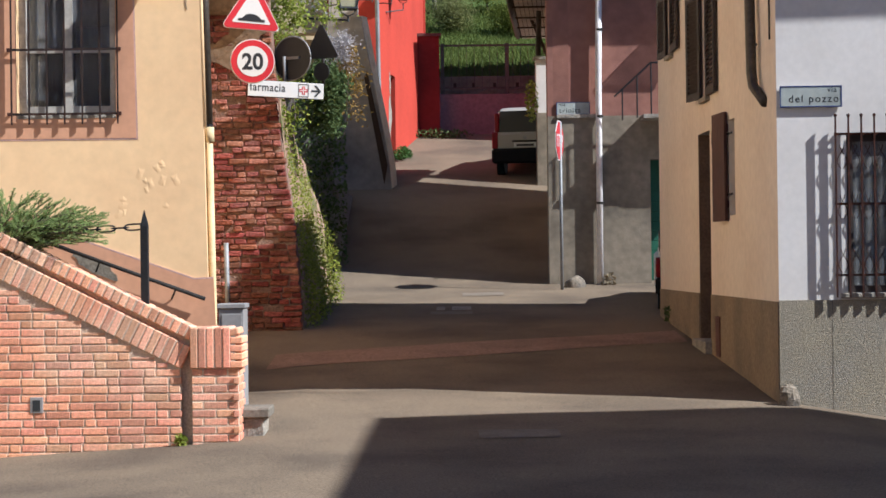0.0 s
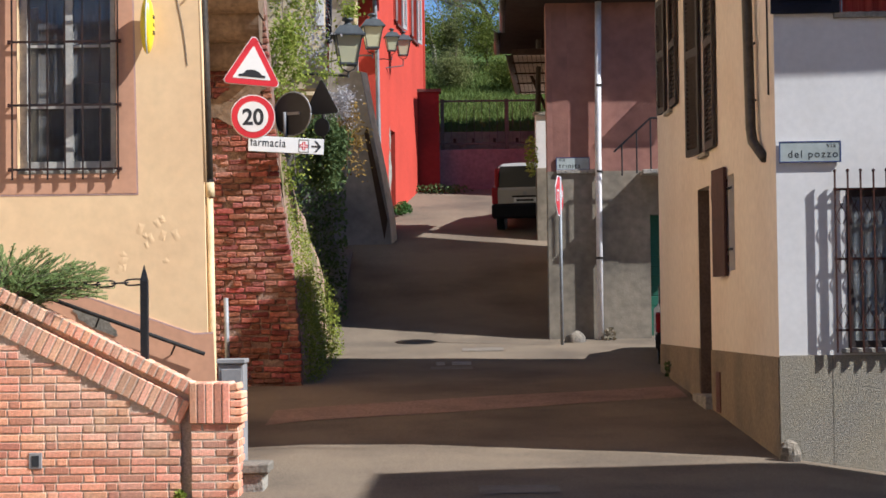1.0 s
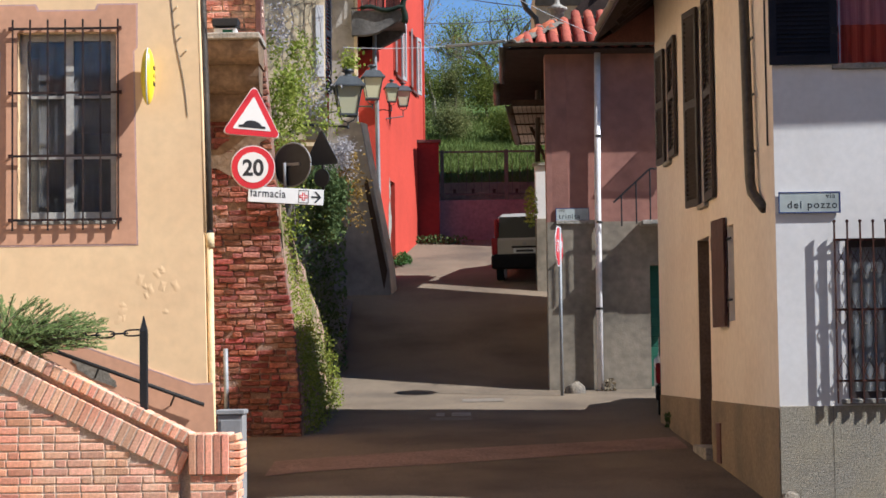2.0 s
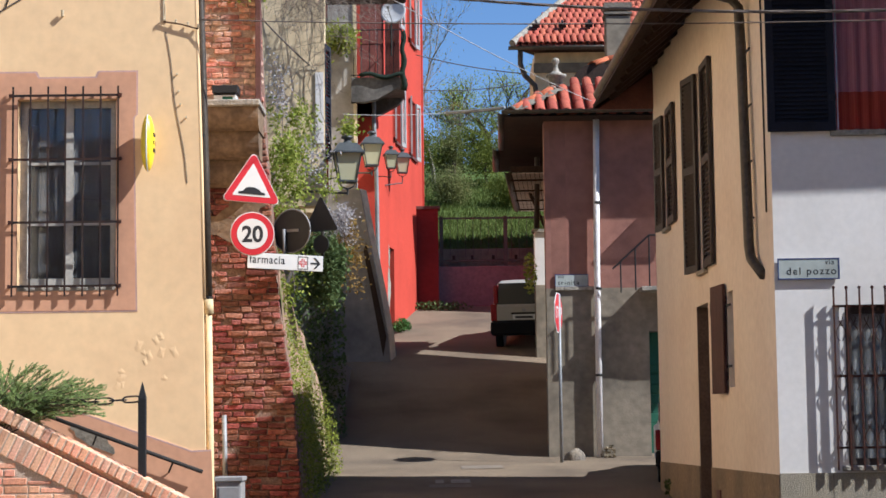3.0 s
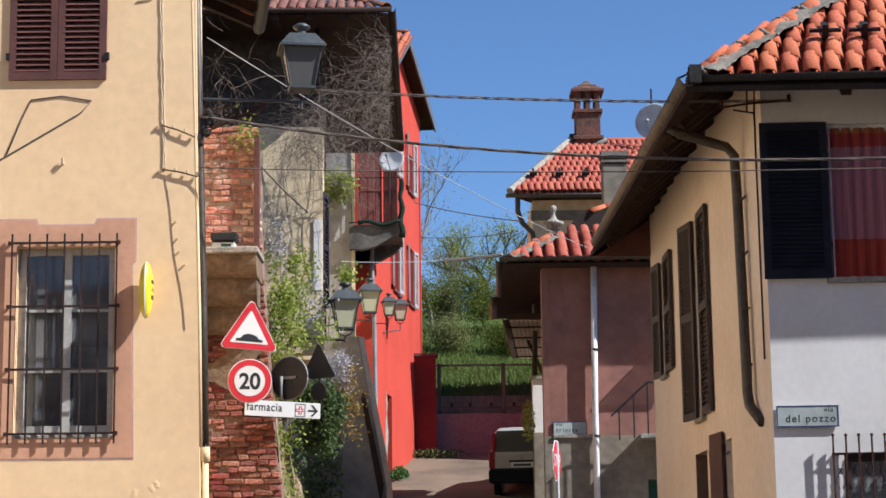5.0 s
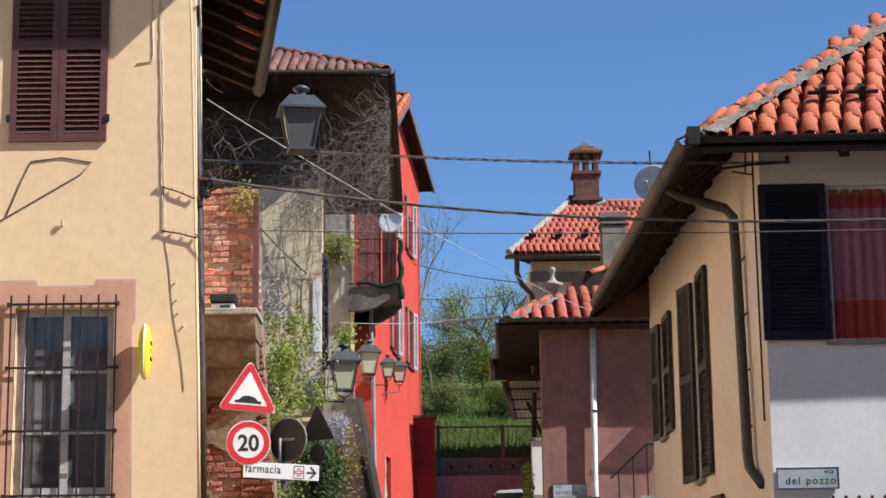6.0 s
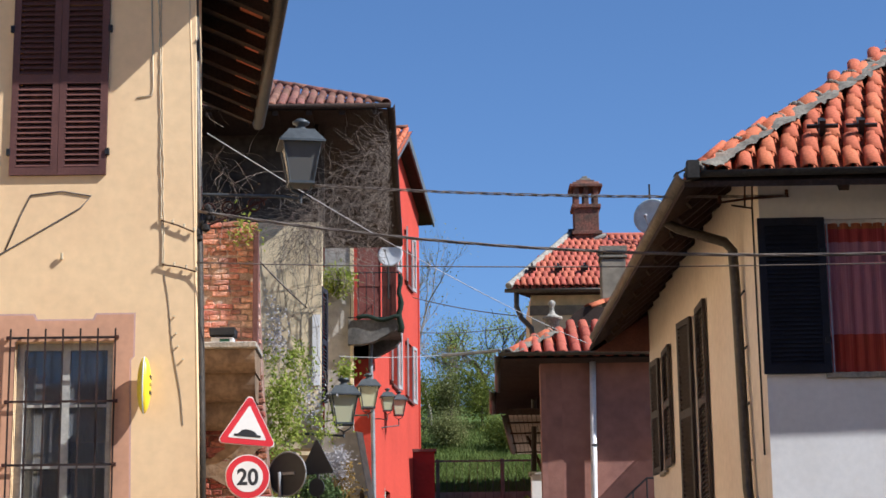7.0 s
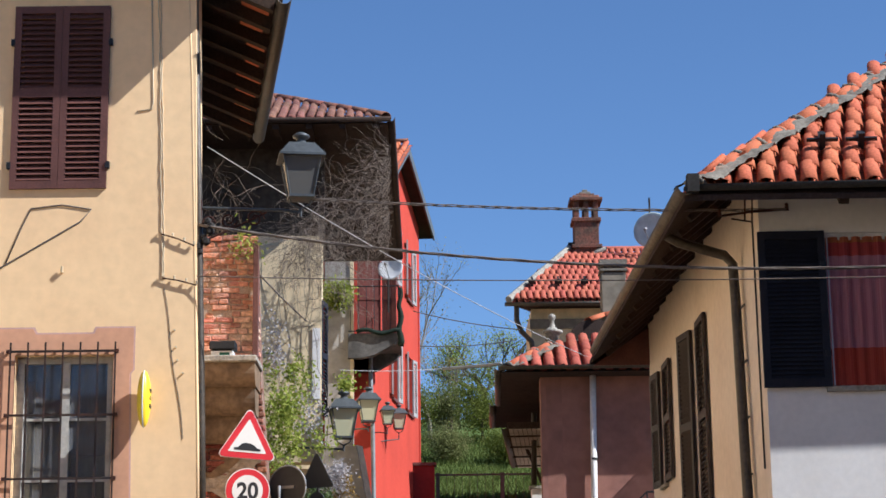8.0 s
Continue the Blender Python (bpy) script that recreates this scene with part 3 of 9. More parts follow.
def build_white_house():
    WF, CF = face_frame(*((3.37, 19.3), (9.0, 19.1))), face_frame(*((3.2, 28.1), (3.37, 19.3)))
    side_len = 8.8
    house = root("corner_house", Matrix(), "two-storey house, white front and cream side, clay-tiled hip roof", "house")
    front_win = (0.69, 1.72, 1.12, 2.715)
    top_win = (0.66, 1.72, 4.50, 6.10)
    wall_part("front_wall", WF, (0.0, 5.62, 1.035, 6.95, 0.42), M_WHITE, house, [front_win, top_win], "white plastered front wall")
    wall_part("front_dado", WF, (0.0, 5.62, -1.2, 1.05, 0.44), M_ROUGHCAST, house, [], "grey roughcast dado", d0=-0.02)
    # thin joints of the roughcast
    for s in (0.525, 1.62):
        box_part("dado_joint", (s, s + 0.008, -0.022, -0.019, -0.5, 1.045), M_CEMENT, house, m=WF)
    up1, up2 = (4.10, 4.55, 3.47, 5.98), (1.00, 1.43, 4.33, 5.96)
    door_o, gwin = (3.60, 4.55, -0.5, 3.05), (5.93, 6.33, 1.97, 3.07)
    wall_part("side_wall", CF, (-0.15, side_len, 1.035, 6.95, 0.40), M_CREAM, house, [up1, up2, (door_o[0], door_o[1], 1.0, door_o[3]), gwin], "cream plastered side wall")
    wall_part("side_dado", CF, (-0.15, side_len, -0.6, 1.035, 0.40), M_DADO, house, [(door_o[0], door_o[1], -0.6, 1.2)], "stained ochre dado", d0=-0.012)
    # back walls close the house
    wall_part("back_wall", face_frame((9.0, 28.1), (3.2, 28.1)), (0.0, 5.75, -0.6, 6.95, 0.3), M_CREAM, house)
    wall_part("end_wall", face_frame((9.0, 19.1), (9.0, 28.1)), (0.0, 9.0, -1.4, 6.95, 0.3), M_CREAM, house)
    # interior floor and dark room behind the openings
    bm = bmesh.new()
    bm_box(bm, 3.95, 8.6, 19.9, 27.6, 3.25, 3.45)
    part("upper_floor", bm, M_WOODDARK, house)
    # front ground-floor window
    win = part("window", (lambda b: (bm_box(b, 0.69, 0.76, 0.14, 0.20, 1.12, 2.715), bm_box(b, 1.65, 1.72, 0.14, 0.20, 1.12, 2.715), bm_box(b, 0.76, 1.65, 0.14, 0.20, 1.12, 1.19), bm_box(b, 0.76, 1.65, 0.14, 0.20, 2.64, 2.715), bm_box(b, 1.17, 1.24, 0.13, 0.19, 1.19, 2.64), b)[-1])(bmesh.new()), M_SHUTBROWN, house, "brown window frame behind an iron grille", m=WF @ pose(0, -0.09, 0))
    for s0, s1 in ((0.76, 1.17), (1.24, 1.65)):
        box_part("pane", (s0, s1, 0.165, 0.172, 1.19, 2.64), M_FRONTPANE, win).visible_shadow = False
    for s0, s1 in ((0.74, 1.2), (1.22, 1.66)):
        cb = bmesh.new()
        lo = [cb.verts.new((s0 + (s1 - s0) * i / 20, 0.19 + 0.004 * math.sin(i * 1.3), 1.2)) for i in range(21)]
        hi = [cb.verts.new((s0 + (s1 - s0) * i / 20, 0.19 + 0.003 * math.sin(i * 1.3 + 0.5), 2.68)) for i in range(21)]
        for i in range(20):
            cb.faces.new((lo[i], lo[i + 1], hi[i + 1], hi[i]))
        bmesh.ops.solidify(cb, geom=cb.faces[:], thickness=0.004)
        part("curtain", cb, M_NETCURTAIN, win, "grey-green curtain behind the panes", smooth=True)
    box_part("window_sill", (0.62, 1.8, -0.05, 0.2, 1.065, 1.118), M_STONE, house, "pale stone sill", 0.008, WF)
    # iron grille: uprights with knobs, three rails, wall ties, scrolls
    g = root("window_grille", WF, "", "")
    g.parent = house
    tagged(g, "rust-red wrought-iron window grille")
    for z in (2.71, 2.01, 1.298):
        box_part("rail", (0.56, 1.85, -0.062, -0.05, z - 0.012, z + 0.012), M_IRON, g)
    bar = bmesh.new()
    bm_box(bar, -0.008, 0.008, -0.012, 0.012, 1.075, 2.885)
    bmesh.ops.create_icosphere(bar, subdivisions=1, radius=0.02, matrix=Matrix.Translation((0, 0, 2.895)))
    bar_me = mesh_of("bar", bar, M_IRON)
    for i in range(10):
        ob = new("bar", bar_me)
        ob.parent = g
        ob.matrix_basis = pose(0.572 + 0.1285 * i, -0.078, 0)
    for z in (2.71, 1.298):
        for s in (0.60, 1.80):
            box_part("wall_tie", (s - 0.012, s + 0.012, -0.05, 0.03, z - 0.012, z + 0.012), M_IRON, g)
    sc = bmesh.new()
    for i in range(9):
        c = 0.572 + 0.1285 * (i + 0.5)
        for z0, dz in ((1.32, 1), (1.86, 1), (2.36, 1)):
            for sgn in (-1, 1):
                pts = [(c + sgn * (0.012 + 0.034 * math.sin(k / 9 * math.pi * 1.5)), -0.064, z0 + dz * 0.24 * k / 9) for k in range(10)]
                bm_tube(sc, pts, 0.0042, 5)
    tagged(part("scrollwork", sc, M_IRON, g), kind="stuff")
    # upper front window: open navy shutter and striped red curtain
    fr = bmesh.new()
    for a in ((0.66, 0.72, 4.5, 6.1), (1.66, 1.72, 4.5, 6.1), (0.72, 1.66, 6.03, 6.1)):
        bm_box(fr, a[0], a[1], 0.05, 0.12, a[2], a[3])
    part("upper_window_frame", fr, M_FRAMEWHITE, house, "pale frame of the upper window", m=WF)
    box_part("upper_window_sill", (0.60, 1.8, -0.045, 0.12, 4.44, 4.498), M_STONE, house, bevel=0.006, m=WF)
    louver_leaf("shutter", 0.685, 1.62, M_SHUTNAVY, house, WF @ pose(-0.03, -0.062, 4.49), "open navy louvred shutter", mid=False, slat_step=0.045, slat_parts=False)
    box_part("hinge", (0.6, 0.66, -0.075, -0.055, 5.72, 5.78), M_BLACKIRON, house, m=WF)
    box_part("hinge", (0.6, 0.66, -0.075, -0.055, 4.80, 4.86), M_BLACKIRON, house, m=WF)
    # side windows and their shutters
    for o, h_leaf, w_leaf, w_near, a_far, a_near in ((up1, 2.51, 0.55, 0.72, 9, 1), (up2, 1.63, 0.48, 0.72, 6, 1)):
        w = bmesh.new()
        bm_box(w, o[0], o[0] + 0.06, 0.16, 0.22, o[2], o[3])
        bm_box(w, o[1] - 0.06, o[1], 0.16, 0.22, o[2], o[3])
        bm_box(w, (o[0] + o[1]) / 2 - 0.05, (o[0] + o[1]) / 2 + 0.05, 0.155, 0.215, o[2], o[3])
        sw = part("side_window", w, M_FRAMEWHITE, house, m=CF)
        box_part("pane", (o[0] + 0.06, o[1] - 0.06, 0.185, 0.192, o[2], o[3]), M_GLASS, sw)
        box_part("side_sill", (o[0] - 0.06, o[1] + 0.06, -0.06, 0.16, o[2] - 0.06, o[2] - 0.002), M_STONE, house, bevel=0.006, m=CF)
        louver_leaf("side_shutter", w_leaf, h_leaf, M_SHUTBROWN, house, CF @ pose(o[0], -0.05, o[2]) @ pose(0, 0, 0, 0, 0, 180 + a_far) @ pose(0, -0.04, 0), "open dark brown louvred shutter", slat_parts=False)
        louver_leaf("side_shutter", w_near, h_leaf, M_SHUTBROWN, house, CF @ pose(o[1], -0.05, o[2]) @ pose(0, 0, 0, 0, 0, -a_near) @ pose(0, 0, 0), "open dark brown louvred shutter", slat_parts=False)
    # ground-floor side window with one plank shutter
    w = bmesh.new()
    bm_box(w, gwin[0], gwin[1], 0.2, 0.26, gwin[2], gwin[3])
    part("side_window", w, M_GLASS, house, m=CF)
    lf = bmesh.new()
    for k in range(4):
        bm_box(lf, k * 0.155, k * 0.155 + 0.152, 0, 0.035, 0, 1.26)
    for z in (0.15, 1.03):
        bm_box(lf, 0.02, 0.60, -0.02, 0.001, z, z + 0.09)
    part("plank_shutter", lf, M_SHUTDARK, house, "half-open red-brown plank shutter", m=CF @ pose(gwin[0], -0.02, 1.91) @ pose(0, 0, 0, 0, 0, 180 + 4))
    for z in (2.2, 2.9):
        box_part("shutter_hinge", (gwin[0], gwin[1] - 0.1, -0.02, -0.008, z, z + 0.025), M_BLACKIRON, house, m=CF)
    # recessed side door
    d = part("side_door", (lambda b: (bm_box(b, door_o[0], door_o[1], 0.22, 0.28, 0.2, 2.45), [bm_box(b, door_o[0] + 0.12 + 0.4 * i, door_o[0] + 0.42 + 0.4 * i, 0.2, 0.221, z0, z1) for i in (0, 1) for z0, z1 in ((0.6, 1.3), (1.42, 2.3))], bm_box(b, door_o[0], door_o[1], 0.2, 0.28, 2.45, 2.53), b)[-1])(bmesh.new()), M_SHUTBROWN, house, "brown recessed panel door", m=CF)
    box_part("door_lining", (door_o[0] + 0.001, door_o[0] + 0.035, 0.004, 0.2, 0.46, 3.045), M_DOORBROWN, house, "brown door lining", m=CF)
    box_part("transom_pane", (door_o[0], door_o[1], 0.235, 0.245, 2.53, 3.05), M_GLASS, d)
    box_part("threshold", (door_o[0] - 0.05, door_o[1] + 0.05, -0.10, 0.3, 0.2, 0.46), M_STONE, house, "worn stone threshold", 0.01, CF)
    box_part("number_plate", (4.72, 4.80, -0.008, 0, 2.86, 3.02), M_SIGNBACK, house, m=CF)
    box_part("utility_hatch", (4.98, 5.26, -0.028, -0.01, 0.30, 0.78), M_SHUTTER, house, "red-brown metal hatch", 0.004, CF)
    # roof: two slopes meeting in a hip over the street corner
    x0, y0, k = 2.581, 18.53, 0.80
    z_e = 6.40
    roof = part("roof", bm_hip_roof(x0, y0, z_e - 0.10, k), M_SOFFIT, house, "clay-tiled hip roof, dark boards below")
    slope = math.sqrt(1 + k * k)
    lean = 0.28
    long = math.sqrt(lean * lean + (1 - 0.035 * lean) ** 2 + k * k)
    m = plane_frame((x0, y0 + 0.07, z_e - 0.01), Vector((1, -0.035, 0)), (lean, 1 - 0.035 * lean, k))
    tile_field(roof, m, 30, 12, M_TILE, inside=lambda x, y: y / long < x + lean * y / long - 0.12 and x + lean * y / long < 6.3, rng=random.Random(3), tilt=2.2, jitter=0.5)
    m2 = plane_frame((x0 - 0.10, y0 + 9.7, z_e + 0.01), Vector((0.0193, -1, 0)), Vector((1, 0.02, k)))
    tile_field(roof, m2, 45, 3, M_TILE, inside=lambda x, y: y < (9.7 - x) * slope, cap=60, rng=random.Random(4))
    ridge_tiles(roof, (x0 + 0.08, y0 + 0.07, z_e - 0.03), (x0 + 3.3, y0 + 3.1, z_e - 0.05 + 3.1 * k), M_TILE, mortar=M_CEMENT)
    for s, y in ((1.28, 0.80), (1.68, 0.80), (2.4, 0.80), (3.1, 0.80)):
        b = bmesh.new()
        bm_box(b, -0.16, 0.16, -0.012, 0.012, 0.10, 0.14)
        bm_box(b, -0.03, 0.03, -0.02, 0.02, 0.0, 0.2)
        bm_box(b, -0.03, 0.03, 0, 0.3, 0.0, 0.02)
        part("snow_guard", b, M_BLACKIRON, roof, "dark metal snow guard", m=m @ pose(s, y, 0.09, 12))
    # eaves: rafters and gutters
    for i in range(13):
        y = 19.5 + i * 0.68
        lo, hi = Vector((x0 + 0.06 - 0.0193 * (y - y0), y, z_e - 0.02)), Vector((x0 + 1.0 - 0.0193 * (y - y0), y, z_e + 0.94 * k - 0.02))
        r = bmesh.new()
        bm_box(r, -0.05, 0.05, 0, (hi - lo).length, -0.12, -0.05)
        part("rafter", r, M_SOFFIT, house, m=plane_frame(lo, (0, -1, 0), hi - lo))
    for i in range(4):
        xx = x0 + 1.55 + i * 1.4
        lo, hi = Vector((xx, y0 + 0.06, z_e - 0.02)), Vector((xx, y0 + 1.1, z_e + 1.04 * k - 0.02))
        r = bmesh.new()
        bm_box(r, -0.05, 0.05, 0, (hi - lo).length, -0.16, -0.05)
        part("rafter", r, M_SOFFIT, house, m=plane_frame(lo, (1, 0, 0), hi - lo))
    # board added over the eave end; its brown lightens the black shade there
    b = bmesh.new()
    bm_prism(b, [(2.36, 6.24), (3.2, 6.24), (3.2, 6.80)], 28.19, 28.22)
    part("gable_board", b, M_SHUTTER, house, "added board whose brown lightens the dark eave end")
    b = bmesh.new()
    half_gutter(b, (x0 + 0.01, y0 - 0.01, z_e + 0.02), (9.1, y0 - 0.21, z_e + 0.05), 0.06)
    part("front_gutter", b, M_DARKMETAL, house, "dark half-round gutter", smooth=True)
    b = bmesh.new()
    half_gutter(b, (x0 - 0.05, y0 - 0.02, z_e + 0.02), (x0 - 0.16, y0 + 9.9, z_e + 0.12), 0.095)
    part("side_gutter", b, M_FASCIA, house, "tan painted side gutter", smooth=True)
    b = bmesh.new()
    bm_box(b, -0.06, 0.06, -0.06, 0.06, -0.05, 0.13)
    part("gutter_corner", b, M_DARKMETAL, house, m=pose(x0 + 0.01, y0 - 0.04, z_e - 0.01))
    b = bmesh.new()
    p = lambda s, d, z: CF @ Vector((s, d, z))
    bm_tube(b, [p(7.72, -0.80, 6.42), p(7.72, -0.80, 6.34), p(7.72, -0.68, 6.27), p(7.72, -0.18, 6.12), p(7.74, -0.10, 6.02), p(7.76, -0.09, 5.6), p(7.93, -0.09, 3.42), p(7.97, -0.08, 3.28), p(8.3, -0.02, 3.08)], 0.055, 10)
    part("downpipe", b, M_GUTTER, house, "brown downpipe bent in from the gutter", smooth=True)
    b = bmesh.new()
    bm_tube(b, [p(8.55, -0.02, 6.35), p(8.56, -0.02, 5.0), p(8.58, -0.02, 3.7)], 0.010, 6)
    part("corner_cable", b, M_BLACKIRON, house, "thin dark cable beside the downpipe", smooth=True)
    for z in (3.7, 4.3, 4.9, 5.5):
        bb = bmesh.new()
        bm_box(bb, 7.75, 8.05, -0.06, -0.045, z, z + 0.02)
        part("pipe_clip", bb, M_BLACKIRON, house, m=CF)
    return house, WF, CF


def bm_hip_roof(x0, y0, z, k):
    """A thin roof shell: eaves rising to a ridge, hipped at the street corner, open below."""
    b = bmesh.new()
    x1, y1, r = 9.4, 28.3, 3.2
    sheets = []
    for dz in (0.0, -0.06):
        sheets.append([b.verts.new((c[0], c[1], c[2] + dz)) for c in ((x0 - 0.07, y0 + 0.02, z + 0.03), (x1, y0 - 0.18, z), (x1, y1, z), (x0 - 0.27, y1, z + 0.03), (x0 + r, y0 + r, z + r * k), (x1, y0 + r, z + r * k), (x0 + r, y1, z + r * k))])
    for v in sheets:
        for f in ((0, 1, 5, 4), (0, 4, 6, 3), (4, 5, 2, 6), (1, 2, 5), (2, 3, 6)):
            b.faces.new([v[i] for i in f])
    u, w = sheets
    for i in range(4):
        b.faces.new((u[i], w[i], w[(i + 1) % 4], u[(i + 1) % 4]))
    return b


corner_house, WF, CF = build_white_house()


def build_curtain():
    bm = bmesh.new()
    rng = random.Random(2)
    n = 60
    pts = [(0.675 + 0.99 * i / n, 0.035 + 0.018 * math.sin(i * 0.9) + rng.uniform(-0.004, 0.004)) for i in range(n + 1)]
    lo = [bm.verts.new((s, d, 4.51)) for s, d in pts]
    hi = [bm.verts.new((s, d, 6.06)) for s, d in pts]
    for i in range(n):
        bm.faces.new((lo[i], lo[i + 1], hi[i + 1], hi[i]))
    bmesh.ops.solidify(bm, geom=bm.faces[:], thickness=0.004)
    m = bpy.data.materials.new("striped_red_cloth")
    m.use_nodes = True
    nd, l = m.node_tree.nodes, m.node_tree.links
    tc, sep = nd.new("ShaderNodeTexCoord"), nd.new("ShaderNodeSeparateXYZ")
    l.new(tc.outputs["Object"], sep.inputs[0])
    ramp = nd.new("ShaderNodeValToRGB")
    ramp.color_ramp.interpolation = "CONSTANT"
    els = ramp.color_ramp.elements
    els[0].position, els[0].color = 0.0, (0.74, 0.14, 0.11, 1)
    els[1].position, els[1].color = 0.25, (0.80, 0.36, 0.50, 1)
    for pos, c in ((0.70, (0.74, 0.34, 0.46, 1)), (0.87, (0.66, 0.11, 0.11, 1)), (0.96, (0.66, 0.20, 0.09, 1))):
        e = els.new(pos)
        e.color = c
    mr = nd.new("ShaderNodeMapRange")
    mr.inputs["From Min"].default_value, mr.inputs["From Max"].default_value = 4.51, 6.06
    l.new(sep.outputs["Z"], mr.inputs["Value"])
    l.new(mr.outputs[0], ramp.inputs["Fac"])
    wv = nd.new("ShaderNodeTexNoise")
    wv.noise_dimensions = "1D"
    wv.inputs["Scale"].default_value = 60
    l.new(sep.outputs["X"], wv.inputs["W"])
    mix = nd.new("ShaderNodeMix")
    mix.data_type, mix.blend_type = "RGBA", "SOFT_LIGHT"
    mix.inputs[0].default_value = 0.7
    l.new(ramp.outputs[0], mix.inputs[6])
    l.new(wv.outputs["Fac"], mix.inputs[7])
    l.new(mix.outputs[2], nd["Principled BSDF"].inputs["Base Color"])
    nd["Principled BSDF"].inputs["Roughness"].default_value = 0.9
    thing("window_curtain", bm, m, "red and mauve striped cloth curtain hung in the upper window", "curtain", smooth=True, m=WF)


build_curtain()


def build_corner_bracket():
    """Iron arm with two uprights that holds the overhead cable at the eave."""
    r = root("cable_bracket", Matrix(), "rusty iron cable arm with two uprights under the white eave", "bracket")
    for name, pts, rad in (("arm", [(2.90, 18.97, 6.21), (3.25, 19.12, 6.29), (3.662, 19.27, 6.353), (3.72, 19.34, 6.345)], 0.012),
                           ("upright", [(3.205, 19.1, 6.46), (3.193, 19.1, 6.187)], 0.009),
                           ("upright", [(3.297, 19.2, 6.48), (3.286, 19.2, 6.223)], 0.009),
                           ("stay", [(3.05, 19.04, 6.20), (3.286, 19.2, 6.205)], 0.009)):
        bm = bmesh.new()
        bm_tube(bm, pts, rad, 6)
        part(name, bm, M_IRON, r)
    for x, y, z in ((3.662, 19.27, 6.36), (2.92, 18.98, 6.225)):
        bm = bmesh.new()
        bm_lathe(bm, ((0.014, 0), (0.024, 0.015), (0.014, 0.03), (0.022, 0.045), (0.008, 0.06)), (x, y, z), 8)
        part("insulator", bm, M_IRON, r)


build_corner_bracket()


def street_sign(name, m, w, h, small, big, label, size):
    """An enamelled street plate: plate, rim, two lines of writing."""
    bm = bmesh.new()
    bm_box(bm, 0, w, -0.03, -0.012, 0, h)
    ob = thing(name, bm, M_GREYSIGN, label, "street sign", "street name plates", bevel=0.004, m=m)
    rim = bmesh.new()
    for a in ((0, w, 0, 0.012), (0, w, h - 0.012, h), (0, 0.012, 0.012, h - 0.012), (w - 0.012, w, 0.012, h - 0.012)):
        bm_box(rim, a[0], a[1], -0.033, -0.0295, a[2], a[3])
    part("rim", rim, M_BLUE, ob)
    back = bmesh.new()
    for x in (0.06, w - 0.06):
        bm_box(back, x - 0.015, x + 0.015, -0.012, 0.0, h * 0.4, h * 0.6)
    part("spacer", back, M_DARKMETAL, ob)
    text_part(small[0], size * 0.72, M_SIGNBLACK, ob, pose(small[1], -0.0308, small[2]), spacing=1.15, bold=0.0)
    text_part(big[0], size, M_SIGNBLACK, ob, pose(big[1], -0.0308, big[2]), spacing=1.22, bold=0.006)
    return ob


M_GREYSIGN = material("grey_enamel", (0.42, 0.45, 0.42), 0.45, fine=20, coarse=3, amount=0.06, bump=0)
street_sign("street_name_plate", WF @ pose(0.03, 0, 2.985), 0.62, 0.215, ("via", 0.475, 0.15), ("del pozzo", 0.085, 0.05), "grey enamel plate reading via del pozzo on the white wall", 0.105)


def build_bollard():
    bm = bmesh.new()
    bm_lathe(bm, ((0.11, 0), (0.115, 0.1), (0.10, 0.17), (0.075, 0.22), (0.03, 0.245)), sides=10)
    rng = random.Random(8)
    for v in bm.verts:
        v.co += Vector((rng.uniform(-0.012, 0.012), rng.uniform(-0.012, 0.012), rng.uniform(-0.008, 0.008)))
    thing("corner_stone", bm, M_BOULDER, "worn brownish guard stone at the house corner", "stone", m=pose(3.43, 19.15, -0.03))


build_bollard()

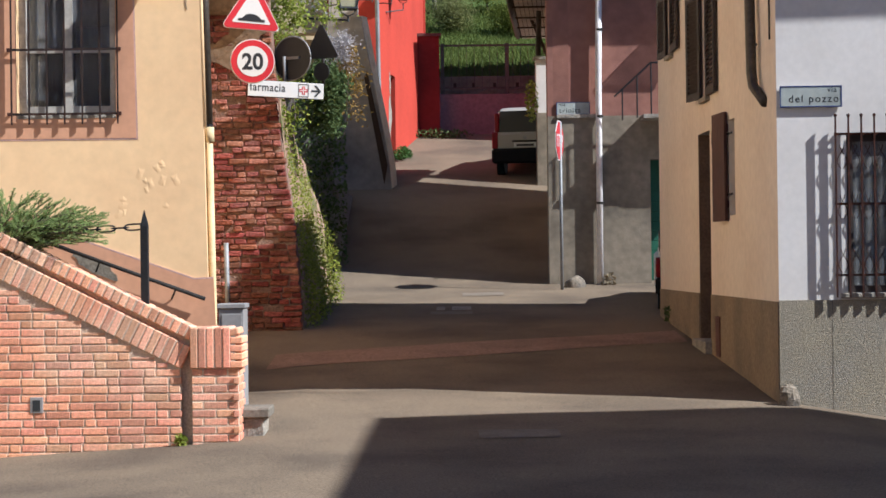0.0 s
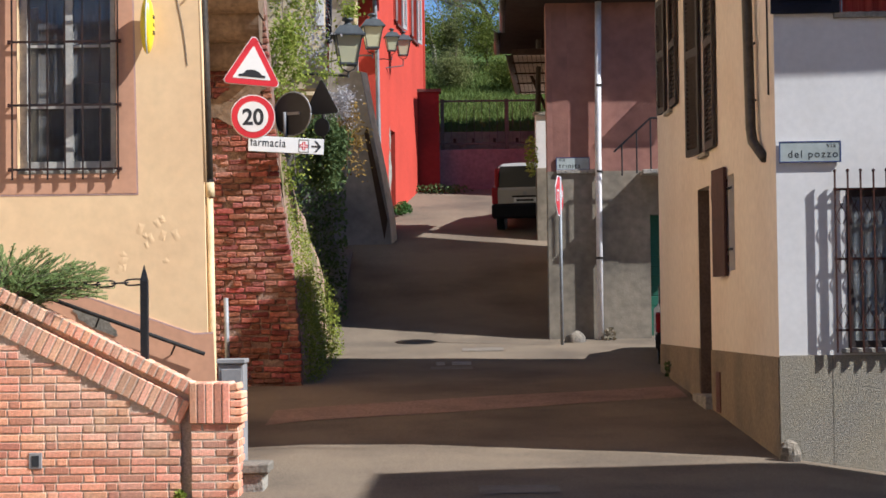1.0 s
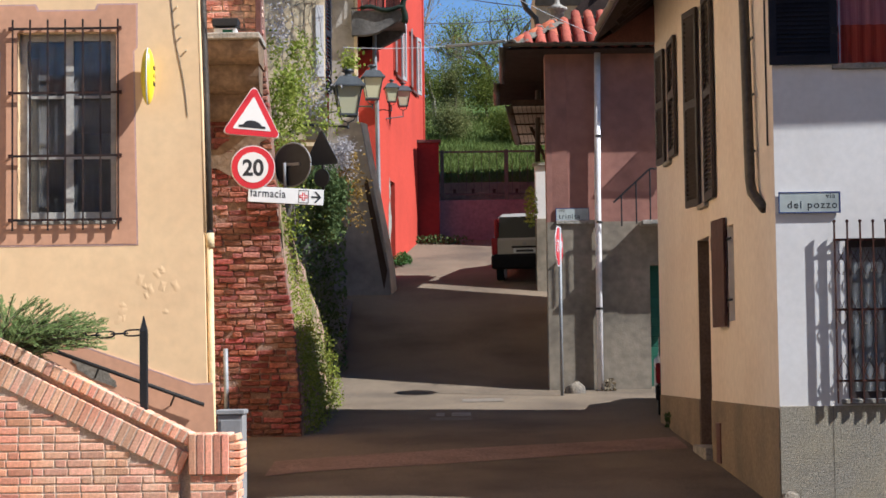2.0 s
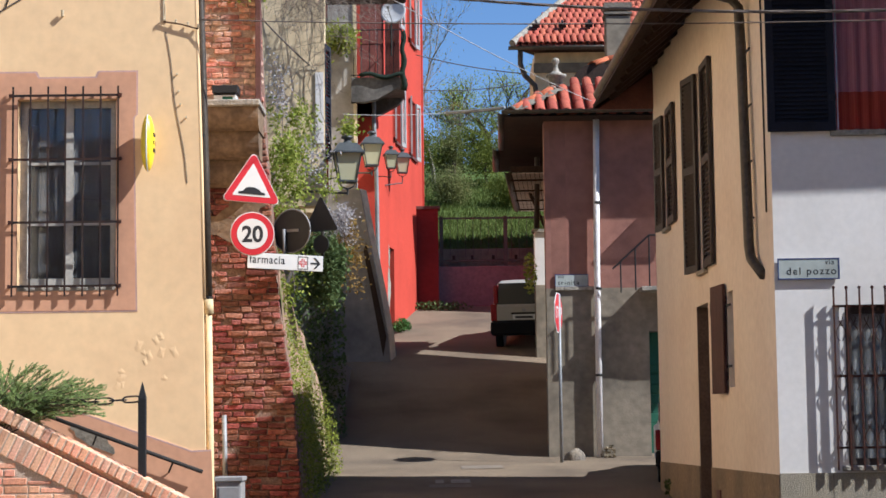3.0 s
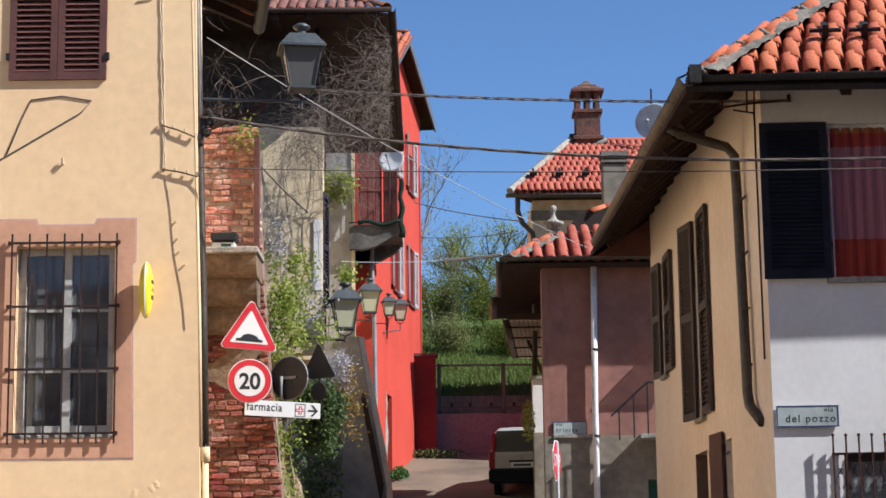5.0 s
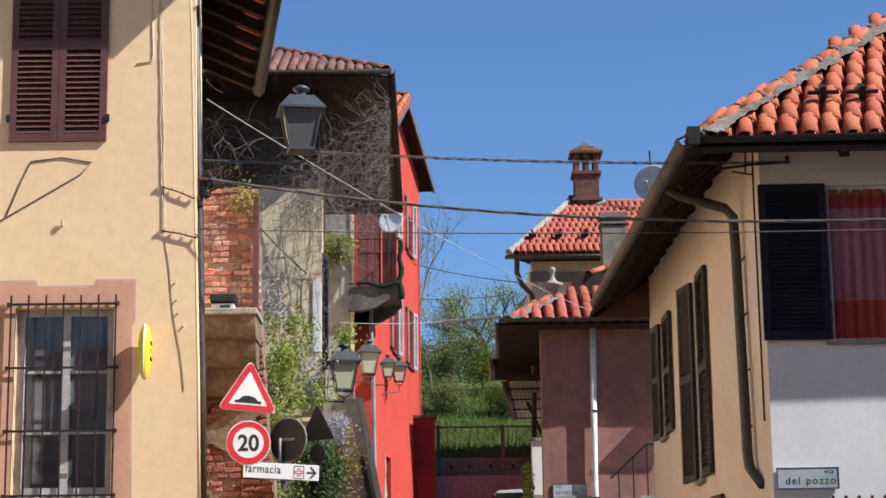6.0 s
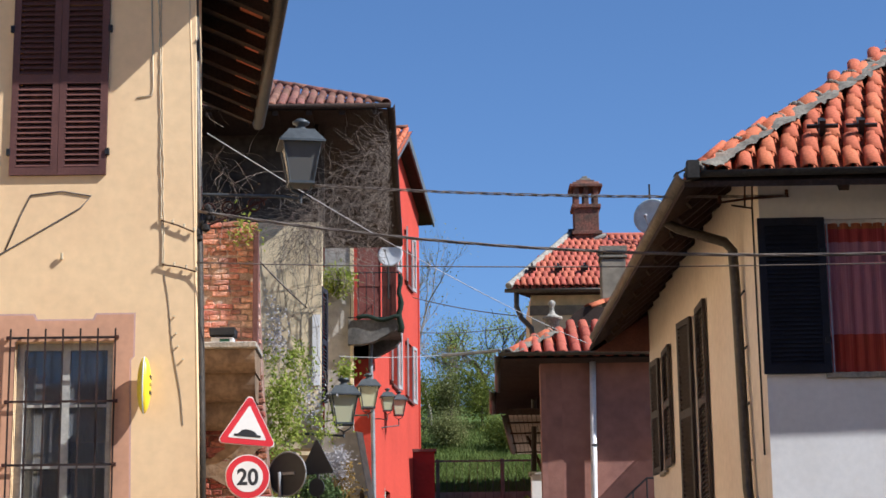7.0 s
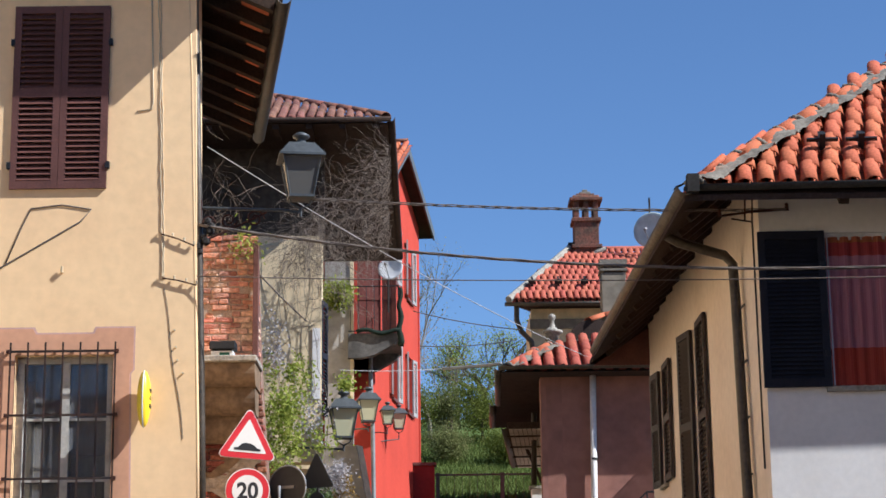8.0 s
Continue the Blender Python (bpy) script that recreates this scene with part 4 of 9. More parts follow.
# ---- yellow house on the stair ----
def build_yellow_house():
    YF = face_frame(*((-7.0, 19.8), (-2.42, 19.8)))
    L = 4.58
    house = root("yellow_house", Matrix(), "yellow plastered house with terracotta window surround and deep tiled eave", "house")
    o = (2.623, 3.65, 3.029, 5.006)
    up = (2.489, 3.523, 6.797, 6.797 + 2.05)
    wall_part("front_wall", YF, (0.0, L, -1.0, 9.3, 0.5), M_YELLOW, house, [o, up], "sunlit yellow plaster with small blisters", taper=(L, 0.035, -0.14))
    wall_part("side_wall", face_frame((-2.56, 20.25), (-3.55, 27.2)), (0.0, 7.0, -0.6, 9.3, 0.35), M_YELLOW, house)
    # terracotta painted surround with stepped shoulders and a pale outline
    s1 = 3.855
    zt, zb = 5.284, 2.795
    zs = 4.8
    sm = 3.472
    w0 = o[0] - (s1 - o[1])
    mid = (w0 + s1) / 2
    ml = 2 * mid - sm
    for name, d, grow, mat in (("surround_outline", -0.003, 0.018, M_PINKLINE), ("window_surround", -0.006, 0.0, M_TERRA)):
        bm = bmesh.new()
        n = 0.035
        outline = [(w0 - grow, zb - grow), (s1 + grow, zb - grow), (s1 - n + grow, zs), (s1 + grow, zs + 0.04), (s1 + grow, zt + grow), (sm - grow, zt + grow), (sm - grow - 0.03, zt - 0.06 + grow), (ml + grow + 0.03, zt - 0.06 + grow), (ml + grow, zt + grow), (w0 - grow, zt + grow), (w0 - grow, zs + 0.04), (w0 + n - grow, zs)]
        hole = [(o[0], o[2]), (o[1], o[2]), (o[1], o[3]), (o[0], o[3])]
        outer = [bm.verts.new((x, d, z)) for x, z in outline]
        inner = [bm.verts.new((x, d, z)) for x, z in hole]
        bm_edges = [bm.edges.new((r[i], r[(i + 1) % len(r)])) for r in (outer, inner) for i in range(len(r))]
        bmesh.ops.triangle_fill(bm, use_beauty=True, edges=bm_edges)
        ex = bmesh.ops.extrude_face_region(bm, geom=bm.faces[:])
        for v in ex["geom"]:
            if isinstance(v, bmesh.types.BMVert):
                v.co.y = 0.0005
        part(name, bm, mat, house, m=YF)
    # casement window, two leaves of three panes
    fr = bmesh.new()
    c = (o[0] + o[1]) / 2
    d0, d1 = 0.13, 0.19
    for a in ((o[0], o[0] + 0.035, o[2], o[3]), (o[1] - 0.035, o[1], o[2], o[3]), (o[0] + 0.035, o[1] - 0.035, o[2], o[2] + 0.04), (o[0] + 0.035, o[1] - 0.035, o[3] - 0.025, o[3])):
        bm_box(fr, a[0], a[1], d0, d1, a[2], a[3])
    win = part("window", fr, M_OLDFRAME, house, "old pale casement window behind iron bars", m=YF)
    z0w, z1w = o[2] + 0.04, o[3] - 0.025
    hz = z1w - z0w
    for x0, x1 in ((o[0] + 0.035, c), (c, o[1] - 0.035)):
        lf = bmesh.new()
        for a in ((x0, x0 + 0.045, z0w, z1w), (x1 - 0.045, x1, z0w, z1w), (x0 + 0.045, x1 - 0.045, z0w, z0w + 0.07), (x0 + 0.045, x1 - 0.045, z1w - 0.05, z1w)):
            bm_box(lf, a[0], a[1], d0 - 0.012, d1 - 0.02, a[2], a[3])
        for k in (1, 2):
            z = z0w + hz * k / 3
            bm_box(lf, x0 + 0.045, x1 - 0.045, d0 - 0.008, d1 - 0.025, z - 0.014, z + 0.014)
        leaf = part("casement", lf, M_OLDFRAME, win)
        for k in range(3):
            za = z0w + hz * k / 3
            box_part("pane", (x0 + 0.04, x1 - 0.04, 0.148, 0.153, za + 0.01, za + hz / 3 - 0.01), M_PANE, leaf).visible_shadow = False
    box_part("window_sill", (o[0] + 0.002, o[1] - 0.002, -0.012, 0.2, o[2] - 0.03, o[2] + 0.012), M_STONE, house, "grey stone sill", 0.008, YF)
    # backing planes, coloured dark for the unlit room, that block sky behind the openings
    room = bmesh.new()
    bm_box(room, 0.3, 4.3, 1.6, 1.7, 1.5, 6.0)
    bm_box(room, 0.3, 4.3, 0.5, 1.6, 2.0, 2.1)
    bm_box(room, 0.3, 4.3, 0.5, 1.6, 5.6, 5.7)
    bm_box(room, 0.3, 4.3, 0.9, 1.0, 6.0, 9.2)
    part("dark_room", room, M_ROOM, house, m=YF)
    # pale curtains inside
    for x0, x1 in ((o[0] + 0.08, o[0] + 0.17), (c + 0.05, o[1] - 0.08)):
        cb = bmesh.new()
        n = 14
        lo = [cb.verts.new((x0 + (x1 - x0) * i / n, 0.30 + 0.02 * math.sin(i * 1.7), o[2])) for i in range(n + 1)]
        hi = [cb.verts.new((x0 + (x1 - x0) * i / n, 0.30 + 0.02 * math.sin(i * 1.7 + 0.4), o[2] + (0.95 if x1 - x0 > 0.2 else 1.75))) for i in range(n + 1)]
        for i in range(n):
            cb.faces.new((lo[i], lo[i + 1], hi[i + 1], hi[i]))
        bmesh.ops.solidify(cb, geom=cb.faces[:], thickness=0.004)
        part("curtain", cb, M_LACE, win, "pale curtain behind the panes", smooth=True)
    # iron grille
    zr = (3.047, 3.711, 4.367, 5.037)
    sa, sb = 2.546, 3.702
    grille = root("window_grille", YF, "", "")
    grille.parent = house
    tagged(grille, "rusty wrought-iron grille over the window")
    for z in zr:
        box_part("rail", (sa, sb, -0.053, -0.042, z - 0.012, z + 0.012), M_GRILLE, grille)
    bar = bmesh.new()
    b0, b1 = 2.941, 5.133
    bm_box(bar, -0.009, 0.009, -0.009, 0.009, b0, b1)
    bar_me = mesh_of("bar", bar, M_GRILLE)
    for i in range(7):
        ob = new("bar", bar_me)
        ob.parent = grille
        ob.matrix_basis = pose(2.581 + i * 0.182, -0.046, 0, 0, 0, 4)
    for z in zr:
        for s in (sa + 0.01, sb - 0.01):
            tie = bmesh.new()
            bm_box(tie, s - 0.012, s + 0.012, -0.05, 0.02, z - 0.011, z + 0.011)
            bm_box(tie, s - 0.018, s + 0.018, -0.060, -0.036, z - 0.018, z + 0.018)
            part("wall_tie", tie, M_IRON, grille)
    # upper window: closed pair of louvred shutters
    wl = (up[1] - up[0]) / 2
    for i in (0, 1):
        lf = louver_leaf("shutter", wl - 0.004, up[3] - up[2], M_SHUTTER, house, YF @ pose(up[0] + wl * i + 0.002, -0.035, up[2]), "closed red-brown louvred shutter", slat_step=0.0605)
    for z in (up[2] + 0.22, up[3] - 0.45):
        for s in (up[0] - 0.03, up[1] - 0.01):
            box_part("shutter_hinge", (s, s + 0.04, -0.05, 0.01, z, z + 0.07), M_BLACKIRON, house, m=YF)
    # terracotta dado stepping up with the stair
    poly = [(2.09, 2.166), (4.435, 1.327), (L + 0.055, 1.336), (L + 0.12, -0.5), (2.09, -0.5)]
    bm = bmesh.new()
    bm_prism(bm, poly, -0.012, 0.002)
    part("stepped_dado", bm, M_TERRA, house, "terracotta painted dado above the stair", m=YF)
    bm = bmesh.new()
    for (x0, z0), (x1, z1) in zip(poly[:2], poly[1:3]):
        dx, dz = x1 - x0, z1 - z0
        bm_prism(bm, [(x0, z0), (x1, z1), (x1, z1 + 0.018), (x0, z0 + 0.018)], -0.013, 0.002)
    part("dado_line", bm, M_PINKLINE, house, m=YF)
    # patch of grey repair
    bm = bmesh.new()
    rng = random.Random(4)
    cx, cz = 3.435, 1.468
    pts = [(cx + 0.24 * math.cos(a) * rng.uniform(0.8, 1.1) + 0.0, cz + 0.085 * math.sin(a) * rng.uniform(0.75, 1.15) - 0.12 * math.cos(a)) for a in (2 * math.pi * k / 18 for k in range(18))]
    bm_prism(bm, pts, -0.02, 0.0)
    part("grey_patch", bm, M_CEMENT, house, "grey cement repair patch", m=YF)
    # blisters of loose plaster
    for u, z, r in ((0.46, 2.36, 0.044), (0.33, 2.36, 0.048), (0.69, 2.43, 0.048), (0.45, 2.33, 0.025), (0.52, 2.48, 0.037), (0.47, 2.53, 0.028), (0.59, 2.33, 0.043), (0.64, 2.35, 0.026), (0.46, 2.5, 0.022), (0.87, 2.16, 0.028), (0.86, 2.03, 0.03), (0.87, 2.1, 0.041), (0.91, 2.01, 0.041), (0.63, 2.26, 0.03), (0.43, 2.09, 0.026)):
        bm = bmesh.new()
        cx = L - u
        a0 = rng.uniform(0, 6.28)
        rings = []
        for f, d in ((1.9, 0.0005), (1.2, -0.0016), (0.6, -0.0032)):
            rings.append([bm.verts.new((cx + r * f * math.cos(t) * (0.6 + 0.3 * math.sin(2 * t + a0)), d, z + r * f * 0.9 * math.sin(t) * (0.8 + 0.2 * math.cos(3 * t + a0)))) for t in (2 * math.pi * k / 14 for k in range(14))])
        for p, q in zip(rings, rings[1:]):
            for k in range(14):
                bm.faces.new((p[k], p[(k + 1) % 14], q[(k + 1) % 14], q[k]))
        bm.faces.new(rings[-1])
        part("plaster_blister", bm, M_YELLOW, house, smooth=True, m=YF)
    # corner pipes: dark upper downpipe, ochre lower pipe
    bm = bmesh.new()
    bm_tube(bm, [(-2.593, 19.9, 9.264), (-2.506, 19.9, 6.675), (-2.436, 19.9, 4.239), (-2.406, 19.9, 2.819)], 0.042, 12)
    part("downpipe", bm, M_GUTTER, house, "dark brown downpipe at the corner", smooth=True)
    bm = bmesh.new()
    bm_tube(bm, [(-2.405, 19.89, 2.842), (-2.382, 19.89, 1.032), (-2.388, 19.89, -0.231)], 0.036, 10)
    part("lower_pipe", bm, M_ZINC, house, "ochre painted lower pipe", smooth=True)
    bm = bmesh.new()
    bm_tube(bm, [(-2.405, 19.89, 2.901), (-2.4, 19.89, 2.748)], 0.050, 10)
    part("pipe_collar", bm, M_ZINC, house, smooth=True)
    bm = bmesh.new()
    bm_tube(bm, [(-2.641, 19.815, 9.232), (-2.585, 19.815, 8.002), (-2.467, 19.815, 4.228), (-2.442, 19.815, 2.902)], 0.019, 10)
    part("corner_bead", bm, M_YELLOW, house, "rounded plaster corner bead", smooth=True)
    for z in (2.9, 4.6, 6.2, 7.8):
        bm = bmesh.new()
        t = (z - 2.75) / 5.9
        px = -2.406 + (-2.593 - -2.406) * t
        bm_tube(bm, [(px, 19.90, z), (px, 19.90, z + 0.03)], 0.050, 12)
        part("pipe_clip", bm, M_BLACKIRON, house)
    # side eave over the lane: boards, clay under-tiles, rafters, gutter
    z_e = 9.417
    g0, g1 = (-1.587, 19.7, 8.902), (-2.447, 26.06, 9.19)
    bm = bmesh.new()
    half_gutter(bm, g0, g1, 0.085)
    part("side_gutter", bm, M_GUTTER, house, "brown half-round gutter", smooth=True)
    bm = bmesh.new()
    bm_tube(bm, [g1, (g1[0], g1[1] + 0.02, g1[2])], 0.084, 10)
    part("gutter_end", bm, M_GUTTER, house)
    g0v, g1v = Vector(g0), Vector(g1)
    d = (g1v - g0v)
    inner = Vector((-1.0, -0.13, 0.42))
    roof = bmesh.new()
    q = [g0v + d * 0.05 + Vector((0, 0, 0.04)), g1v + Vector((0, 0, 0.04)), g1v + inner * 4 + Vector((0, 0, 0.04)), g0v + d * 0.13 + inner * 4 + Vector((0, 0, 0.04))]
    lo = [roof.verts.new(p) for p in q]
    hi = [roof.verts.new(p + Vector((0, 0, 0.10))) for p in q]
    roof.faces.new(lo)
    roof.faces.new(hi[::-1])
    for i in range(4):
        roof.faces.new((lo[i], lo[(i + 1) % 4], hi[(i + 1) % 4], hi[i]))
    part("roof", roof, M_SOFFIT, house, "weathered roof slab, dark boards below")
    n = 9
    for i in range(n):
        p = g0v + d * (i + 0.35) / n
        b = bmesh.new()
        bm_box(b, 0, 1.25, -0.06, 0.06, -0.14, 0.0)
        ob = part("rafter", b, M_WOODDARK, house)
        x = inner.normalized()
        y = Vector((0, 0, 1)).cross(x).normalized()
        zz = x.cross(y)
        pp = p + Vector((-0.06, 0, 0.03))
        ob.matrix_basis = Matrix(((x.x, y.x, zz.x, pp.x), (x.y, y.y, zz.y, pp.y), (x.z, y.z, zz.z, pp.z), (0, 0, 0, 1)))
        t = bmesh.new()
        a = 0.03 + 0.10 * ((i * 7) % 5) / 5
        bm_box(t, a, a + 0.18 + 0.05 * ((i * 3) % 4), 0.12, 0.40, -0.022, -0.002)
        ob2 = part("eave_tile", t, M_TILE, house)
        ob2.matrix_basis = ob.matrix_basis.copy()
    # front eave, above the picture, shades the upper wall
    bm = bmesh.new()
    bm_box(bm, -3.0, L + 0.92, -0.70, 0.4, 9.62, 9.78)
    part("front_eave", bm, M_WOODDARK, house, m=YF)
    return house, YF


M_PANE = clear_glass("thin_window_pane", (0.8, 0.81, 0.82), 1.6, 0.11)
M_LACE = material("grey_curtain_cloth", (0.40, 0.40, 0.39), 0.9, fine=40, coarse=6, amount=0.15, bump=0.1)
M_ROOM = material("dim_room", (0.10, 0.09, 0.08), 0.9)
yellow_house, YF = build_yellow_house()


def build_wall_fittings():
    # oval yellow sign on the wall, seen edge on
    r = root("oval_sign", YF @ pose(3.998, -0.04, 4.512), "yellow oval projecting shop sign fixed to the wall", "sign")
    bm = bmesh.new()
    bmesh.ops.create_uvsphere(bm, u_segments=20, v_segments=14, radius=1.0, matrix=pose(0, -0.10, 0) @ Matrix.Diagonal((0.072, 0.12, 0.295, 1)))
    part("sign_body", bm, M_YSIGN, r, smooth=True)
    bm = bmesh.new()
    bm_tube(bm, [(0.0, -0.10 + 0.117 * math.cos(a), 0.291 * math.sin(a)) for a in (2 * math.pi * k / 32 for k in range(33))], 0.008, 6)
    part("seam", bm, M_SIGNWHITE, r, "pale rim", smooth=True)
    bm = bmesh.new()
    bm_box(bm, -0.02, 0.02, -0.02, 0.05, -0.04, 0.04)
    part("bracket", bm, M_DARKMETAL, r)
    bm = bmesh.new()
    for z in (-0.08, 0.0, 0.08):
        bm_box(bm, 0.058, 0.070, -0.15, -0.05, z - 0.02, z + 0.02)
    part("writing_bar", bm, M_SIGNBLACK, r)
    # loose cables and a conduit
    P = lambda s, z, d=-0.005: YF @ Vector((s, d, z))

    def cable(name, pts, rad, mat, label, cat="cable"):
        bm = bmesh.new()
        bm_tube(bm, pts, rad, 6)
        return thing(name, bm, mat, label, cat, smooth=True)
    cable("wall_cable", [P(2.483, 5.989), P(2.63, 6.362), P(2.73, 6.584), P(3.058, 6.623), P(3.373, 6.569), P(3.257, 6.435), P(2.425, 5.941), P(2.151, 5.634)], 0.008, M_CABLE, "dark loose cable loop pinned to the yellow wall")
    cable("wall_conduit", [P(3.952, 9.231), P(4.006, 7.758), P(3.99, 7.675), P(3.833, 7.651)], 0.008, M_PALECABLE, "cream painted conduit with an elbow on the wall", "conduit")
    for k, (du, rr) in enumerate(((0, 0.0065), (4, 0.0055))):
        pts = [P(float(a) + 0.006 * math.sin(i * 2.1 + k), b) for i, (a, b) in enumerate(((4.02, 9.23), (4.066, 8.176), (4.096, 7.406), (4.106, 6.778), (4.125, 6.221), (4.145, 5.804)))]
        pts = [p + Vector((du / 180, 0, 0)) for p in pts]
        fine = []
        for p, q in zip(pts, pts[1:]):
            n = max(2, int((q - p).length / 0.06))
            fine += [p.lerp(q, i / n) + Vector((0.005 * math.sin(2.3 * (len(fine) + i) + k) + 0.004 * math.sin(0.7 * i + 2 * k), -0.003 * abs(math.sin(i * 0.9)), 0)) for i in range(n)]
        pts = fine + [pts[-1]]
        cable("wall_cable", pts, rr, M_PALECABLE, "cream painted cable running down the yellow wall")
    # two iron cable brackets
    for a, b in (((4.124, 6.288), (4.473, 6.155)), ((4.145, 5.81), (4.504, 5.727))):
        r = root("cable_bracket", Matrix(), "rusty iron cable bracket with insulators on the corner", "bracket", "cable brackets on the yellow corner")
        bm = bmesh.new()
        bm_tube(bm, [P(a[0], a[1], 0.02), P(a[0], a[1], -0.022), P((a[0] + b[0]) / 2, (a[1] + b[1]) / 2 + 0.01, -0.03), P(b[0], b[1], -0.028)], 0.008, 6)
        part("arm", bm, M_IRON, r)
        for f in (0.0, 0.35, 0.7, 1.0):
            bm = bmesh.new()
            c = P(a[0] + (b[0] - a[0]) * f, a[1] + (b[1] - a[1]) * f + 0.012, -0.03)
            bm_lathe(bm, ((0.010, 0), (0.015, 0.010), (0.009, 0.02), (0.015, 0.032), (0.006, 0.04)), tuple(c), 8)
            part("insulator", bm, M_PALECABLE, r, "pale ceramic insulator")
    # dark twisted strands drawn in place of a cable's shadow, bracket to sign
    for k in (0, 1):
        a, b = Vector((4.159, 0, 5.707)), Vector((4.389, 0, 4.109))
        pts = []
        for i in range(90):
            q = a.lerp(b, i / 89)
            pts.append(P(q.x + 0.0045 * math.sin(i * 0.62 + math.pi * k) + 0.01 * math.sin(i * 0.11), q.z, -0.004 - 0.0015 * math.cos(i * 0.62 + math.pi * k)))
        cable("wall_cable", pts, 0.0022, M_CABLE, "thin dark strands that draw a cable's shadow on the wall")
    # small pegs beside these strands
    for u, z in ((4.377, 4.798), (4.317, 4.936), (4.298, 5.075), (4.279, 5.255)):
        bm = bmesh.new()
        bm_tube(bm, [P(u, z, 0.01), P(u, z, -0.022)], 0.011, 6)
        thing("wall_peg", bm, M_PALECABLE, "small painted iron peg in the yellow wall", "peg", "pegs in the yellow wall")
    # small hook
    bm = bmesh.new()
    bm_tube(bm, [P(3.083, 5.89, 0.02), P(3.083, 5.89, -0.028), P(3.087, 5.945, -0.035)], 0.015, 8)
    thing("wall_hook", bm, M_PALECABLE, "small painted hook in the yellow wall", "hook")
    # handrail of the stair on the wall
    r = root("handrail", Matrix(), "dark iron handrail fixed to the house wall beside the stair", "handrail")
    bm = bmesh.new()
    bm_tube(bm, [P(2.903, 1.742, -0.09), P(4.555, 1.128, -0.09)], 0.021, 8)
    part("rail", bm, M_DARKMETAL, r, smooth=True)
    for u, v in ((0, 0), (1, 1)):
        bm = bmesh.new()
        f = 0.35 if u == 0 else 0.82
        sa, za = 2.903, 1.742
        sb, zb = 4.555, 1.128
        sc, zc = sa + (sb - sa) * f, za + (zb - za) * f
        bm_tube(bm, [P(sc, zc, -0.09), P(sc - 0.05, zc - 0.10, -0.03), P(sc - 0.06, zc - 0.12, 0.01)], 0.010, 6)
        part("rail_bracket", bm, M_DARKMETAL, r)


build_wall_fittings()


